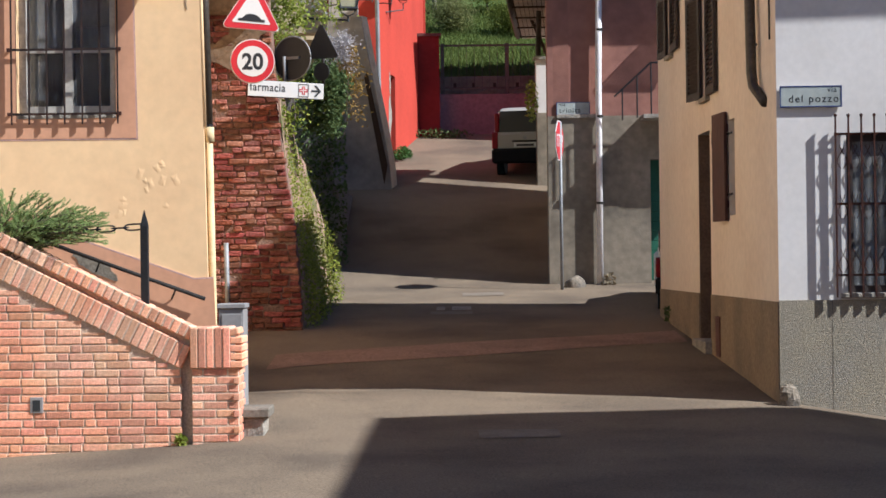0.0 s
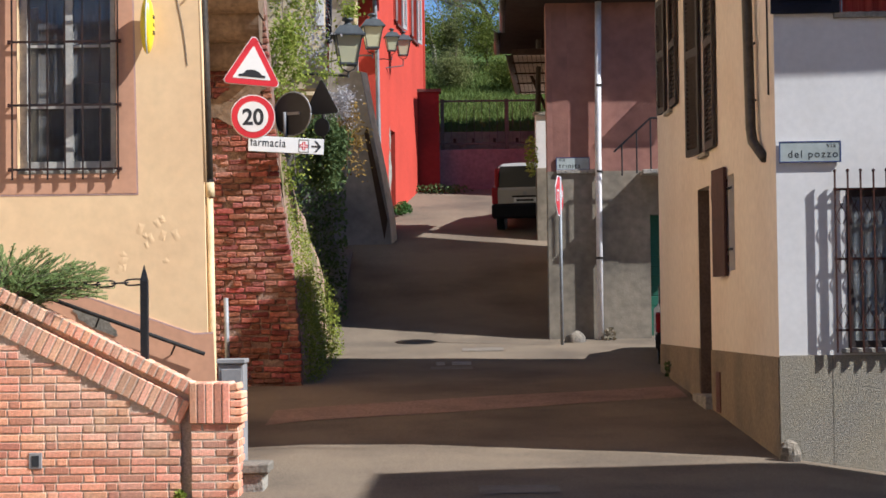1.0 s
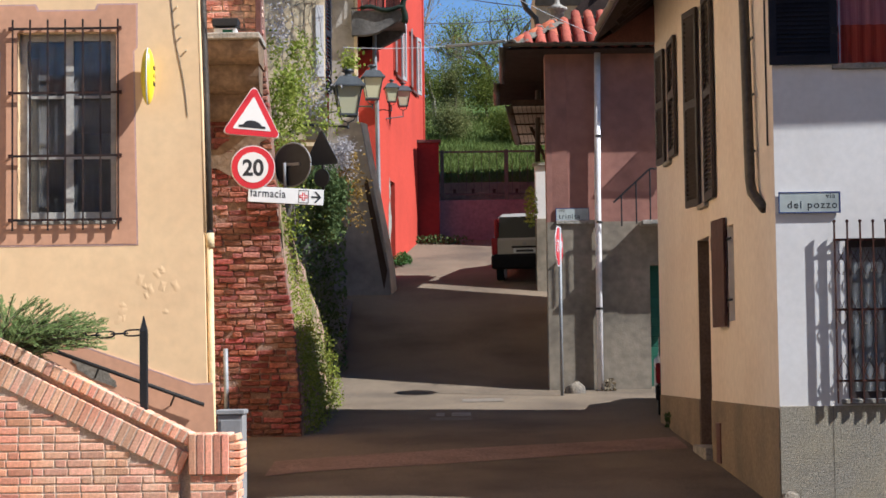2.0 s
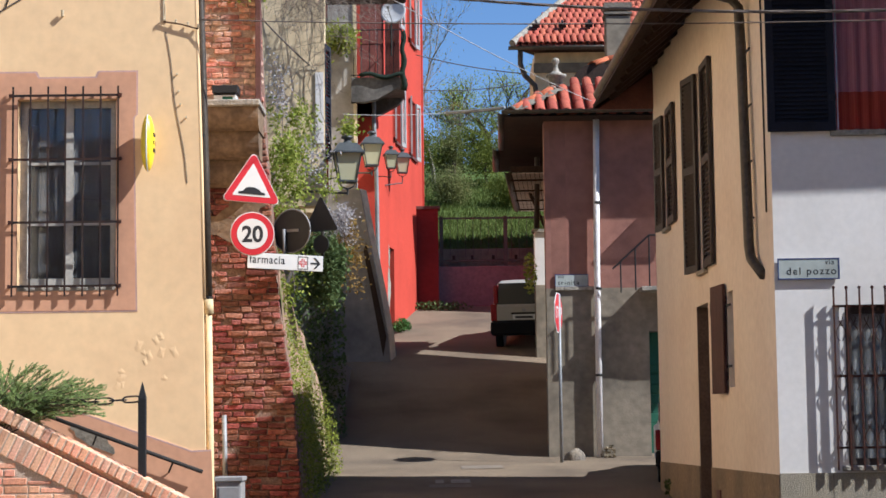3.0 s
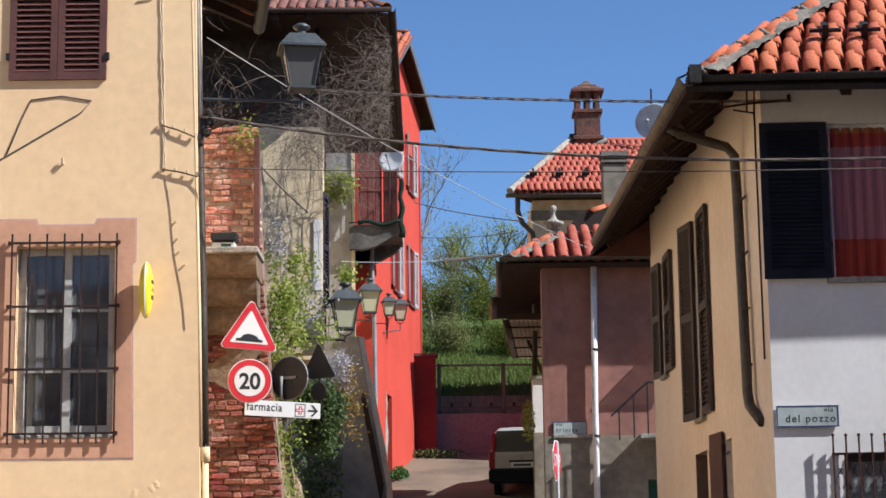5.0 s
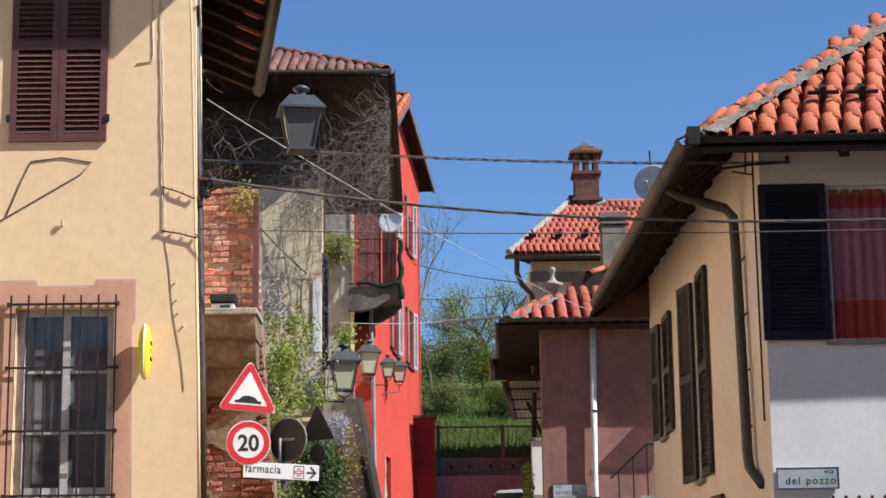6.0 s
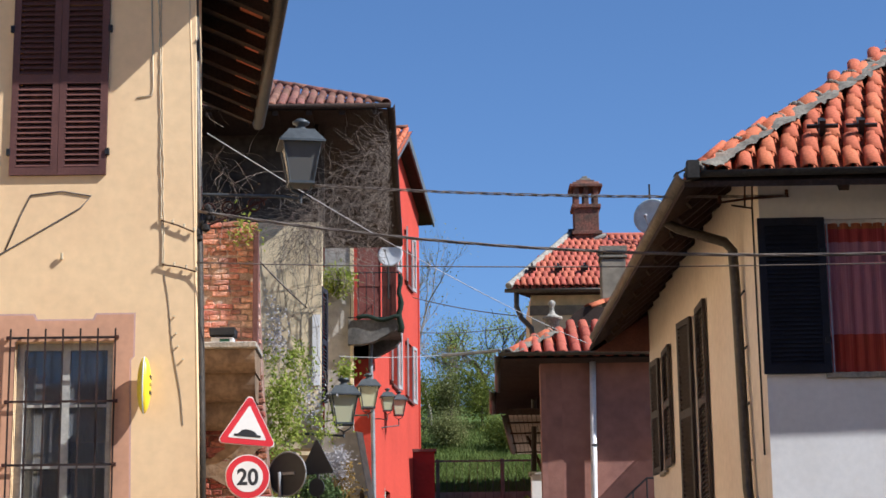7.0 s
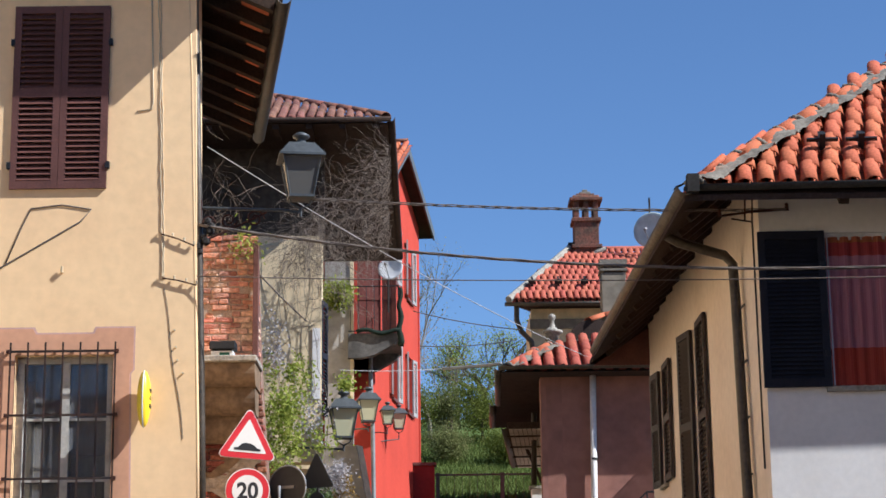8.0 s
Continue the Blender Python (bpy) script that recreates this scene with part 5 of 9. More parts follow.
# ---- brick stair wall ----
def build_stair_wall():
    y0 = 17.0
    base = lambda x: -0.095 + (x + 2.25) * 0.067
    xr = -2.325
    xl = -5.6
    # slope of the coping along the stair
    k = 0.509
    zs = lambda x, dz=0.0: 0.562 + (xr - x) * k + dz
    wall = root("stair_wall", Matrix(), "red brick stair wall with sloping brick coping and end pillar", "wall")
    core = bmesh.new()
    bm_prism(core, [(xl, -0.8), (xr - 0.006, -0.8), (xr - 0.006, zs(xr)), (xl, zs(xl))], y0 + 0.001, y0 + 0.34)
    part("mortar_core", core, M_MORTAR, wall, "pale mortar joints")
    rng = random.Random(11)
    bl, bh, j = 0.219, 0.0565, 0.0165
    meshes = {}

    def brick(x0, x1, z0, z1, kind="brick"):
        key = (round((x1 - x0) * 200), round((z1 - z0) * 400))
        if key not in meshes:
            b = bmesh.new()
            bm_box(b, -(x1 - x0) / 2, (x1 - x0) / 2, 0, 0.06, -(z1 - z0) / 2, (z1 - z0) / 2)
            meshes[key] = mesh_of("brick", b, M_BRICK, bevel=0.004)
        ob = new("brick", meshes[key])
        ob.parent = wall
        ob.matrix_basis = pose((x0 + x1) / 2, y0 + rng.uniform(-0.0065, -0.0035), (z0 + z1) / 2, rng.uniform(-0.5, 0.5), rng.uniform(-0.5, 0.5), rng.uniform(-0.5, 0.5))
    rows = 0
    z = -0.30
    while z < 2.3:
        x = xr - (0.0 if rows % 2 else 0.11)
        if rows % 2 == 0 and z + bh < zs(xr):
            brick(xr - 0.10, xr, z, z + bh)
        n = 0
        while x > -4.35:
            w = bl if (n + rows) % 3 else 0.105
            x0 = x - w + rng.uniform(-0.004, 0.004)
            top = zs(x)
            if z + 0.2 > base(x) - 0.12 and z < top - 0.015:
                brick(x0 + 0.0, x - j, z, min(z + bh, top - 0.004))
            x = x0
            n += 1
        z += bh + j
        rows += 1
    # soldier course and capping, both following the slope
    tilt = math.degrees(math.atan(k))
    L = (xr - xl) / math.cos(math.radians(tilt))
    sol_h, cap_h = 0.204, 0.115
    slope = lambda d, n, y: Matrix.Translation((xr, 0, zs(xr))) @ pose(0, 0, 0, 0, tilt, 0) @ Matrix.Translation((-d, y, n))
    bm = bmesh.new()
    bm_box(bm, -L, -0.02, y0 - 0.013, y0 + 0.37, 0.0, sol_h)
    part("coping_bed", bm, M_MORTAR, wall, m=Matrix.Translation((xr, 0, zs(xr))) @ pose(0, 0, 0, 0, tilt, 0))
    b = bmesh.new()
    bm_box(b, -0.0295, 0.0295, 0, 0.10, 0, sol_h + 0.005)
    sol = mesh_of("soldier_brick", b, M_BRICK, bevel=0.006)
    b = bmesh.new()
    bm_box(b, -0.0295, 0.0295, 0, 0.30, 0, cap_h)
    cap = mesh_of("capping_brick", b, M_BRICK, bevel=0.009)
    i = 0
    while i * 0.0735 < 2.45:
        ob = new("soldier_brick", sol)
        ob.parent = wall
        ob.matrix_basis = slope(0.035 + i * 0.0735, 0.0, y0 - 0.02 + rng.uniform(-0.004, 0.004)) @ pose(0, 0, 0, 0, rng.uniform(-1.2, 1.2), 0)
        ob = new("capping_brick", cap)
        ob.parent = wall
        ob.matrix_basis = slope(0.0 + i * 0.0735, sol_h + 0.055, y0 + 0.016 + rng.uniform(-0.005, 0.005)) @ pose(0, 0, 0, 0, rng.uniform(-1.2, 1.2), 0)
        i += 1
    bm = bmesh.new()
    bm_box(bm, -L, 0.03, y0 + 0.024, y0 + 0.31, sol_h + 0.058, sol_h + 0.055 + cap_h - 0.005)
    bm_box(bm, -L, 0.03, y0 + 0.09, y0 + 0.30, sol_h, sol_h + 0.06)
    part("capping_bed", bm, M_MORTAR, wall, m=Matrix.Translation((xr, 0, zs(xr))) @ pose(0, 0, 0, 0, tilt, 0))
    # end pillar
    px0, px1 = -2.236, -1.812
    zc0, zc1 = 0.568, 0.972
    pillar = part("pillar", (lambda b: (bm_box(b, px0 + 0.008, px1 - 0.008, 16.964, 17.38, -0.6, zc0), b)[-1])(bmesh.new()), M_MORTAR, wall, "brick end pillar with rounded cap")
    z, rows = -0.30, 0
    b = bmesh.new()
    while z + bh <= zc0 + 0.005:
        x, n = px0, 0
        while x < px1 - 0.03:
            w = (0.105 if rows % 2 else bl) if n == 0 else bl
            x1 = min(x + w, px1)
            if px1 - x1 < 0.05:
                x1 = px1
            key = ("p", round((x1 - x) * 200))
            if key not in meshes:
                bb = bmesh.new()
                bm_box(bb, -(x1 - x - j) / 2, (x1 - x - j) / 2, 0, 0.06, -bh / 2, bh / 2)
                meshes[key] = mesh_of("brick", bb, M_BRICK, bevel=0.004)
            ob = new("brick", meshes[key])
            ob.parent = pillar
            ob.matrix_basis = pose((x + x1) / 2, 16.96 + rng.uniform(-0.002, 0.002), z + bh / 2)
            x = x1
            n += 1
        for n in range(2):
            key = "side"
            if key not in meshes:
                bb = bmesh.new()
                bm_box(bb, -0.05, 0, -0.1, 0.1, -bh / 2, bh / 2)
                meshes[key] = mesh_of("brick", bb, M_BRICK, bevel=0.004)
            ob = new("brick", meshes[key])
            ob.parent = pillar
            ob.matrix_basis = pose(px1 + 0.002, 17.04 + 0.22 * n + (0.1 if rows % 2 else 0), z + bh / 2)
        z += bh + j
        rows += 1
    cw = px1 - px0 + 0.06
    nb = 5
    bb = bmesh.new()
    w = (cw - 0.12) / nb
    prof = [(-w / 2 + 0.004, 0), (w / 2 - 0.004, 0), (w / 2 - 0.004, zc1 - zc0), (-w / 2 + 0.004, zc1 - zc0)]
    bm_prism(bb, prof, 0, 0.48)
    for v in bb.verts:
        if v.co.z > 0.1 and (v.co.y < 0.01 or v.co.y > 0.47):
            v.co.z -= 0.045
    me = mesh_of("cap_brick", bb, M_BRICK, bevel=0.008)
    for i in range(nb):
        ob = new("cap_brick", me)
        ob.parent = pillar
        ob.matrix_basis = pose(px0 - 0.01 + w * (i + 0.5), 16.935 + rng.uniform(-0.004, 0.004), zc0)
    bb = bmesh.new()
    bm_box(bb, px0 + 0.0, px1 - 0.03, 16.942, 17.36, zc0 + 0.005, zc1 - 0.06)
    part("cap_bed", bb, M_MORTAR, pillar)
    hh = (zc1 - zc0 - 0.05) / 5
    for i in range(5):
        bb = bmesh.new()
        bm_box(bb, -0.055, 0.055, 0, 0.46, 0, hh - 0.01)
        ob = part("cap_brick", bb, M_BRICK, pillar, bevel=0.008)
        ob.matrix_basis = pose(px1 - 0.02 - (0.03 if i == 4 else 0), 16.938, zc0 + hh * i) @ pose(0, 0, 0, 0, -14 if i == 4 else 0, 0)
    # shaded joint between wall and pillar
    bm = bmesh.new()
    bm_box(bm, xr - 0.004, px0 + 0.012, y0 + 0.045, y0 + 0.30, -0.6, zc0 + 0.25)
    part("joint_filling", bm, M_MORTAR, wall)
    # small vent plate
    bm = bmesh.new()
    bm_box(bm, -3.666, -3.551, y0 - 0.012, y0 + 0.01, 0.186, 0.327)
    v = part("vent_plate", bm, M_GREYBOX, wall, "small grey metal vent plate", bevel=0.004)
    bm = bmesh.new()
    bm_box(bm, -3.641, -3.576, y0 - 0.016, y0 - 0.011, 0.206, 0.302)
    part("vent_grid", bm, M_SIGNBACK, v)
    return wall, zs, xr, tilt


stair_wall, slope_z, stair_xr, stair_tilt = build_stair_wall()


def build_stair():
    r = root("stone_stair", Matrix(), "grey stone steps rising behind the brick wall", "stair")
    n = 14
    for i in range(n):
        x1 = -2.2 - 0.30 * i
        bm = bmesh.new()
        bm_box(bm, x1 - 0.32, x1, 17.34, 19.78, -0.5 if i == 0 else -0.4, 0.0 + 0.162 * (i + 1))
        part("step", bm, M_STONE, r, bevel=0.008)


build_stair()


def build_chain_post():
    x = -2.662
    zb, zt = 1.169, 1.976
    r = root("chain_post", pose(x, 17.15, zb), "black square iron post with pointed tip on the coping", "post")
    bm = bmesh.new()
    bm_box(bm, -0.034, 0.034, -0.034, 0.034, -0.08, zt - zb - 0.14)
    part("shaft", bm, M_BLACKIRON, r, bevel=0.004)
    bm = bmesh.new()
    bmesh.ops.create_cone(bm, segments=4, radius1=0.048, radius2=0.004, depth=0.14, matrix=pose(0, 0, zt - zb - 0.07, 0, 0, 45))
    part("tip", bm, M_BLACKIRON, r)
    # oblong chain links sagging to the next post
    c = root("barrier_chain", Matrix(), "black iron chain of long links between the posts", "chain")
    x0, z0 = x - 0.03, 1.825
    pts = []
    for i in range(15):
        pts.append(Vector((x0 - 0.125 * (i + 0.5), 17.15, z0 - 0.03 * math.sin(min(1, i / 7) * math.pi / 2) + 0.003 * max(0, i - 5) ** 1.7)))
    for i in range(0, 13):
        bm = bmesh.new()
        a, b = 0.027, 0.074
        if i % 2 == 0:
            ring = [(b * 1.15 * math.copysign(abs(math.cos(t)) ** 0.6, math.cos(t)), 0, a * math.sin(t)) for t in (2 * math.pi * k / 16 for k in range(17))]
        else:
            ring = [(b * math.copysign(abs(math.cos(t)) ** 0.6, math.cos(t)), a * math.sin(t), 0) for t in (2 * math.pi * k / 16 for k in range(17))]
        bm_tube(bm, ring, 0.008, 6)
        d = pts[i + 1] - pts[i]
        part("chain_link", bm, M_BLACKIRON, c, smooth=True, m=Matrix.Translation(pts[i]) @ pose(0, 0, 0, 0, math.degrees(math.atan2(d.z, -d.x)), 0))


build_chain_post()


def build_cabinet_and_bench():
    r = root("meter_cabinet", Matrix(), "grey plastic utility cabinet behind the brick pillar", "cabinet")
    x0, x1 = -2.179, -1.933
    bm = bmesh.new()
    bm_box(bm, x0, x1, 18.6, 18.95, -0.3, 1.054)
    part("body", bm, M_GREYBOX, r, bevel=0.01)
    bm = bmesh.new()
    bm_box(bm, x0 - 0.015, x1 + 0.015, 18.58, 18.97, 1.054, 1.098)
    part("lid", bm, M_GREYBOX, r, bevel=0.006)
    bm = bmesh.new()
    bm_box(bm, x0 + 0.03, x1 - 0.02, 18.592, 18.602, 0.05, 1.0)
    part("door", bm, M_GREYBOX, r, bevel=0.003)
    s = root("stone_bench", Matrix(), "low grey stone slab on a block beside the pillar", "stone bench")
    bx0, bx1 = -1.9, -1.574
    zt, zm = 0.185, 0.098
    bm = bmesh.new()
    bm_box(bm, bx0, bx1, 17.25, 17.75, zm, zt)
    part("slab", bm, M_CEMENT, s, bevel=0.012)
    bm = bmesh.new()
    bm_box(bm, bx0 + 0.02, bx1 - 0.05, 17.29, 17.72, -0.3, zm)
    part("block", bm, M_STONE, s, bevel=0.012)


build_cabinet_and_bench()

# ---- old brick ruin ----
def build_ruin():
    y0 = 26.8
    r = root("ruined_brick_wall", Matrix(), "weathered old brick wall, crooked courses, leaning right edge", "wall")
    zr = ((0.2, -1.929), (1.998, -2.044), (3.264, -2.238), (4.218, -2.312), (5.985, -2.454), (7.873, -2.522), (9.5, -2.522))

    def edge(z):
        for (z0, x0), (z1, x1) in zip(zr, zr[1:]):
            if z < z1:
                return x0 + (x1 - x0) * max(0, (z - z0)) / (z1 - z0)
        return zr[-1][1]
    top = 7.919
    core = bmesh.new()
    outline = [(-4.6, -0.2)] + [(edge(z) - 0.02, z) for z in (0.0, 1.5, 2.5, 3.4, 4.2, 5.5, 6.5, top - 0.05)] + [(-4.6, top - 0.05)]
    bm_prism(core, outline, y0 + 0.03, y0 + 0.5)
    part("mortar_core", core, M_OLDMORTAR, r, "crumbling dark mortar")
    # paler mortar from height 5.95 up
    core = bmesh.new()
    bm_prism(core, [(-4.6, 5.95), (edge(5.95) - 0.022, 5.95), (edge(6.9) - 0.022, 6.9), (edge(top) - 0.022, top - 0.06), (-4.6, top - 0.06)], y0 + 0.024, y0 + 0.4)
    part("upper_core", core, M_PALEMORTAR, r, "pale mortar of the upper courses")
    rng = random.Random(21)
    meshes = []
    for k in range(12):
        b = bmesh.new()
        w = rng.choice((0.11, 0.13, 0.16, 0.19, 0.22, 0.24, 0.26))
        h = rng.uniform(0.060, 0.074)
        vs = bm_box(b, -w / 2, w / 2, 0, 0.1, -h / 2, h / 2)
        for v in vs:
            v.co += Vector((rng.uniform(-0.008, 0.008), rng.uniform(-0.01, 0.01), rng.uniform(-0.007, 0.007)))
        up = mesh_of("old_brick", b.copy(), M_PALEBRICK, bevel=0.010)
        meshes.append((w, mesh_of("old_brick", b, M_OLDBRICK, bevel=0.010), up))
    placed = 0
    far = bmesh.new()
    z = 0.35
    while z < top:
        x = edge(z) - 0.01 + rng.uniform(-0.02, 0.015)
        drift = rng.uniform(-0.02, 0.02)
        while x > -3.25:
            w, me, up = rng.choice(meshes)
            # courses above 5.9 take the paler brick
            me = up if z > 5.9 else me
            m = pose(x - w / 2, y0 + rng.uniform(-0.022, 0.018), z + drift * (x + 2.5) + rng.uniform(-0.008, 0.008), rng.uniform(-3, 3), rng.uniform(-3, 3), rng.uniform(-4, 4))
            hole = rng.random() < 0.05
            if not hole:
                if placed < 520:
                    ob = new("old_brick", me)
                    ob.parent = r
                    ob.matrix_basis = m
                    placed += 1
                else:
                    n0 = len(far.verts)
                    far.from_mesh(me)
                    far.verts.ensure_lookup_table()
                    for k in range(n0, len(far.verts)):
                        far.verts[k].co = m @ far.verts[k].co
            x -= w + rng.uniform(0.008, 0.022)
        z += 0.085
    if far.verts:
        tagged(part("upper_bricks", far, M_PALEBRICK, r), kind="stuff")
    else:
        far.free()
    # plaster remains
    bm = bmesh.new()
    for cx, cz, w, h, out in ((-2.98, 4.42, 0.30, 0.26, 0.018), (-2.72, 4.70, 0.30, 0.22, 0.026)):
        pts = [(cx + w * math.cos(a) * rng.uniform(0.6, 1.1), cz + h * math.sin(a) * rng.uniform(0.6, 1.1)) for a in (2 * math.pi * k / 20 for k in range(20))]
        bm_prism(bm, pts, y0 - out, y0 + 0.058 - out / 2)
    tagged(part("old_plaster", bm, M_CORBEL, r, "brown-grey remains of plaster below the balcony"), kind="stuff")
    # worn post and pale board at the foot
    bm = bmesh.new()
    bm_tube(bm, [(-2.978, 26.6, 0.4), (-3.001, 26.6, 1.771)], 0.035, 8)
    part("foot_pipe", bm, M_GALV, r, "grey pipe stub", smooth=True)
    return edge


ruin_edge = build_ruin()


def build_ruin_balcony():
    r = root("ruin_balcony", Matrix(), "old stone balcony slab on stacked rounded corbels, no railing", "balcony")
    x0, x1 = -3.3, -2.431
    zt = 6.06
    bm = bmesh.new()
    bm_box(bm, x0, x1, 25.9, 26.85, zt - 0.09, zt)
    part("slab", bm, M_STONE, r, "pale worn stone slab", bevel=0.015)
    z = zt - 0.09
    for i, (d, h, low) in enumerate(((0.85, 0.30, 0.56), (0.58, 0.36, 0.26), (0.28, 0.36, 0.05))):
        bm = bmesh.new()
        prof = [(0, 0), (low, 0)] + [(low + (d - low) * math.sin(math.pi / 2 * k / 8), (h - 0.10) * (1 - math.cos(math.pi / 2 * k / 8)) - 0.03 * math.sin(math.pi * k / 8)) for k in range(1, 9)] + [(d, h), (0, h)]
        # outline in (depth, height), pushed along x
        a = [bm.verts.new((x0, 26.82 - p, z - h + q)) for p, q in prof]
        b = [bm.verts.new((x1 - 0.03 - 0.02 * i, 26.82 - p, z - h + q)) for p, q in prof]
        bm.faces.new(a)
        bm.faces.new(b[::-1])
        for k in range(len(prof)):
            bm.faces.new((a[k], b[k], b[(k + 1) % len(prof)], a[(k + 1) % len(prof)]))
        part("corbel", bm, M_CORBEL, r, "rounded plastered corbel")
        z -= h
    # weathered board nailed upright at the edge of the brickwork
    bm = bmesh.new()
    xb = -2.506
    bm_box(bm, xb - 0.06, xb + 0.02, 26.66, 26.78, zt, 7.808)
    thing("corner_board", bm, M_SHUTTER, "rusty red weathered upright board at the brick edge", "board", bevel=0.006)
    # crate with a dark lid
    c = root("storage_crate", pose(-2.92, 26.3, zt), "white crate with dark lid and green goods on the balcony", "crate")
    bm = bmesh.new()
    bm_box(bm, -0.17, 0.14, -0.12, 0.12, 0.0, 0.11)
    part("crate_body", bm, M_SIGNWHITE, c, bevel=0.008)
    bm = bmesh.new()
    bm_box(bm, -0.05, 0.09, -0.128, -0.118, 0.03, 0.085)
    part("green_goods", bm, M_GREEN, c)
    bm = bmesh.new()
    bm_box(bm, -0.19, 0.17, -0.16, 0.14, 0.13, 0.24)
    bm_box(bm, -0.16, -0.12, -0.13, 0.1, 0.11, 0.13)
    bm_box(bm, 0.10, 0.13, -0.13, 0.1, 0.11, 0.13)
    part("lid", bm, M_BLACKIRON, c, bevel=0.012)


build_ruin_balcony()


# ---- old house behind the ruin ----
def build_old_house():
    h = root("old_house", Matrix(), "tall shabby plastered house overgrown with bare vines", "house")
    F = face_frame(*((-6.0, 31.0), (-1.6, 31.0)))
    xc = -1.85
    zt = 10.6
    wall_part("front_wall", F, (0.0, xc + 6.0, 5.188, 8.944, 0.4), M_OLDPLASTER, h, [], "stained beige plaster")
    # added recess: its depth and dark wall stand for shade under the eave
    wall_part("loft_jamb", F, (0.0, 0.6, 8.944, zt + 0.05, 0.4), M_OLDPLASTER, h)
    box_part("loft_post", (xc + 5.82, xc + 5.94, 0.12, 0.24, 8.944, zt + 0.07), M_WOODDARK, h, "dark post added at the shaded eave corner", m=F)
    box_part("loft_back", (0.3, xc + 6.0, 0.75, 0.85, 8.771, zt + 0.3), M_EAVESHADE, h, "wall below the eave, its shade put into the colour", m=F)
    box_part("loft_floor", (0.3, xc + 5.8, 0.3, 1.7, 8.944 - 0.2, 8.944 - 0.05), M_WOODDARK, h, m=F)
    wall_part("front_foot", F, (0.0, 3.2, 0.3, 5.188, 0.4), M_OLDPLASTER, h)
    # white corner strip
    bm = bmesh.new()
    bm_box(bm, -1.997, -1.867, 30.975, 31.0, 6.209, 7.382)
    part("corner_strip", bm, M_WHITE, h, "patchy white corner strip")
    S = face_frame((-1.92, 43.5), (-1.95, 45.6))
    door = (0.5, 1.5, 9.627, 9.627 + 2.6)
    wall_part("lane_wall", face_frame((-1.97, 31.95), (-2.75, 43.4)), (0.0, 11.4, 5.188, zt, 0.35), M_OLDPLASTER, h, [], "beige plastered lane side")
    wall_part("side_wall", S, (0.0, 2.1, 4.0, zt + 1.8, 0.35), M_OLDPLASTER, h, [door], "beige plastered street side")
    box_part("door_recess", (0.4, 1.6, 0.3, 0.34, door[2] - 0.1, door[3] + 0.1), M_WOODDARK, h, m=S)
    # louvred shutter beside the corner
    louver_leaf("corner_shutter", 0.42, 1.9, M_SHUTNAVY, h, pose(xc + 0.01, 31.05, 5.976, 0, 0, 80), "dark louvred shutter at the corner", slat_parts=False)
    # grey pilaster
    bm = bmesh.new()
    bm_box(bm, -2.495, -1.866, 43.1, 43.9, 6.879, 12.668)
    part("pilaster", bm, M_PILASTER, h, "grey rendered pilaster")
    bm = bmesh.new()
    bm_box(bm, -1.916, -1.839, 43.06, 43.12, 7.137, 11.726)
    part("pilaster_edge", bm, M_OLDPLASTER, h)
    # balcony on the street side
    zs = 9.512
    bx0, bx1 = -1.96, -0.779
    bal = part("balcony", (lambda b: (bm_box(b, bx0, bx1, 42.9, 45.3, zs - 0.11, zs), b)[-1])(bmesh.new()), M_BALCONY, h, "small concrete balcony on curved brackets", bevel=0.012)
    for y in (42.9, 45.0):
        bm = bmesh.new()
        w = bx1 - bx0
        prof = [(0, 0), (0, -0.46), (w * 0.25, -0.46), (w * 0.5, -0.40), (w * 0.72, -0.26), (w * 0.9, -0.14), (w * 0.97, 0.0)]
        bm_prism(bm, [(bx0 + p, zs - 0.10 + q) for p, q in prof], y, y + 0.25)
        part("balcony_bracket", bm, M_BALCONY, bal)
    rail = bmesh.new()
    zr = zs + 1.1
    for p, q in (((bx0, 42.94), (bx1 - 0.03, 42.94)), ((bx1 - 0.03, 42.94), (bx1 - 0.03, 45.26))):
        for z in (zs + 0.06, zr):
            bm_tube(rail, [(p[0], p[1], z), (q[0], q[1], z)], 0.014, 6)
    rail_ob = part("balcony_rail", rail, M_BLACKIRON, bal, "thin black iron railing")
    bar = bmesh.new()
    bm_tube(bar, [(0, 0, zs + 0.02), (0, 0, zr)], 0.008, 6)
    bar_me = mesh_of("bar", bar, M_BLACKIRON)
    for i in range(7):
        ob = new("bar", bar_me)
        ob.parent = rail_ob
        ob.matrix_basis = pose(bx0 + 0.06 + (bx1 - bx0 - 0.1) * i / 6, 42.94, 0)
    for i in range(12):
        ob = new("bar", bar_me)
        ob.parent = rail_ob
        ob.matrix_basis = pose(bx1 - 0.03, 43.05 + 0.18 * i, 0)
    # rolled dark net hanging over the balcony edge
    bm = bmesh.new()
    rng = random.Random(6)
    pts = [(bx1 + 0.01 + 0.03 * math.sin(k * 1.3), 42.88, zr - 0.05 - 1.35 * k / 12) for k in range(13)]
    bm_tube(bm, pts, 0.045, 7, r_end=0.075)
    bm_tube(bm, [(bx0 + 0.2 + (bx1 - bx0 - 0.2) * k / 8, 42.86, zs + 0.03 + 0.05 * math.sin(k)) for k in range(9)], 0.05, 7)
    part("green_net", bm, M_NET, bal, "dark green rolled netting", smooth=True)
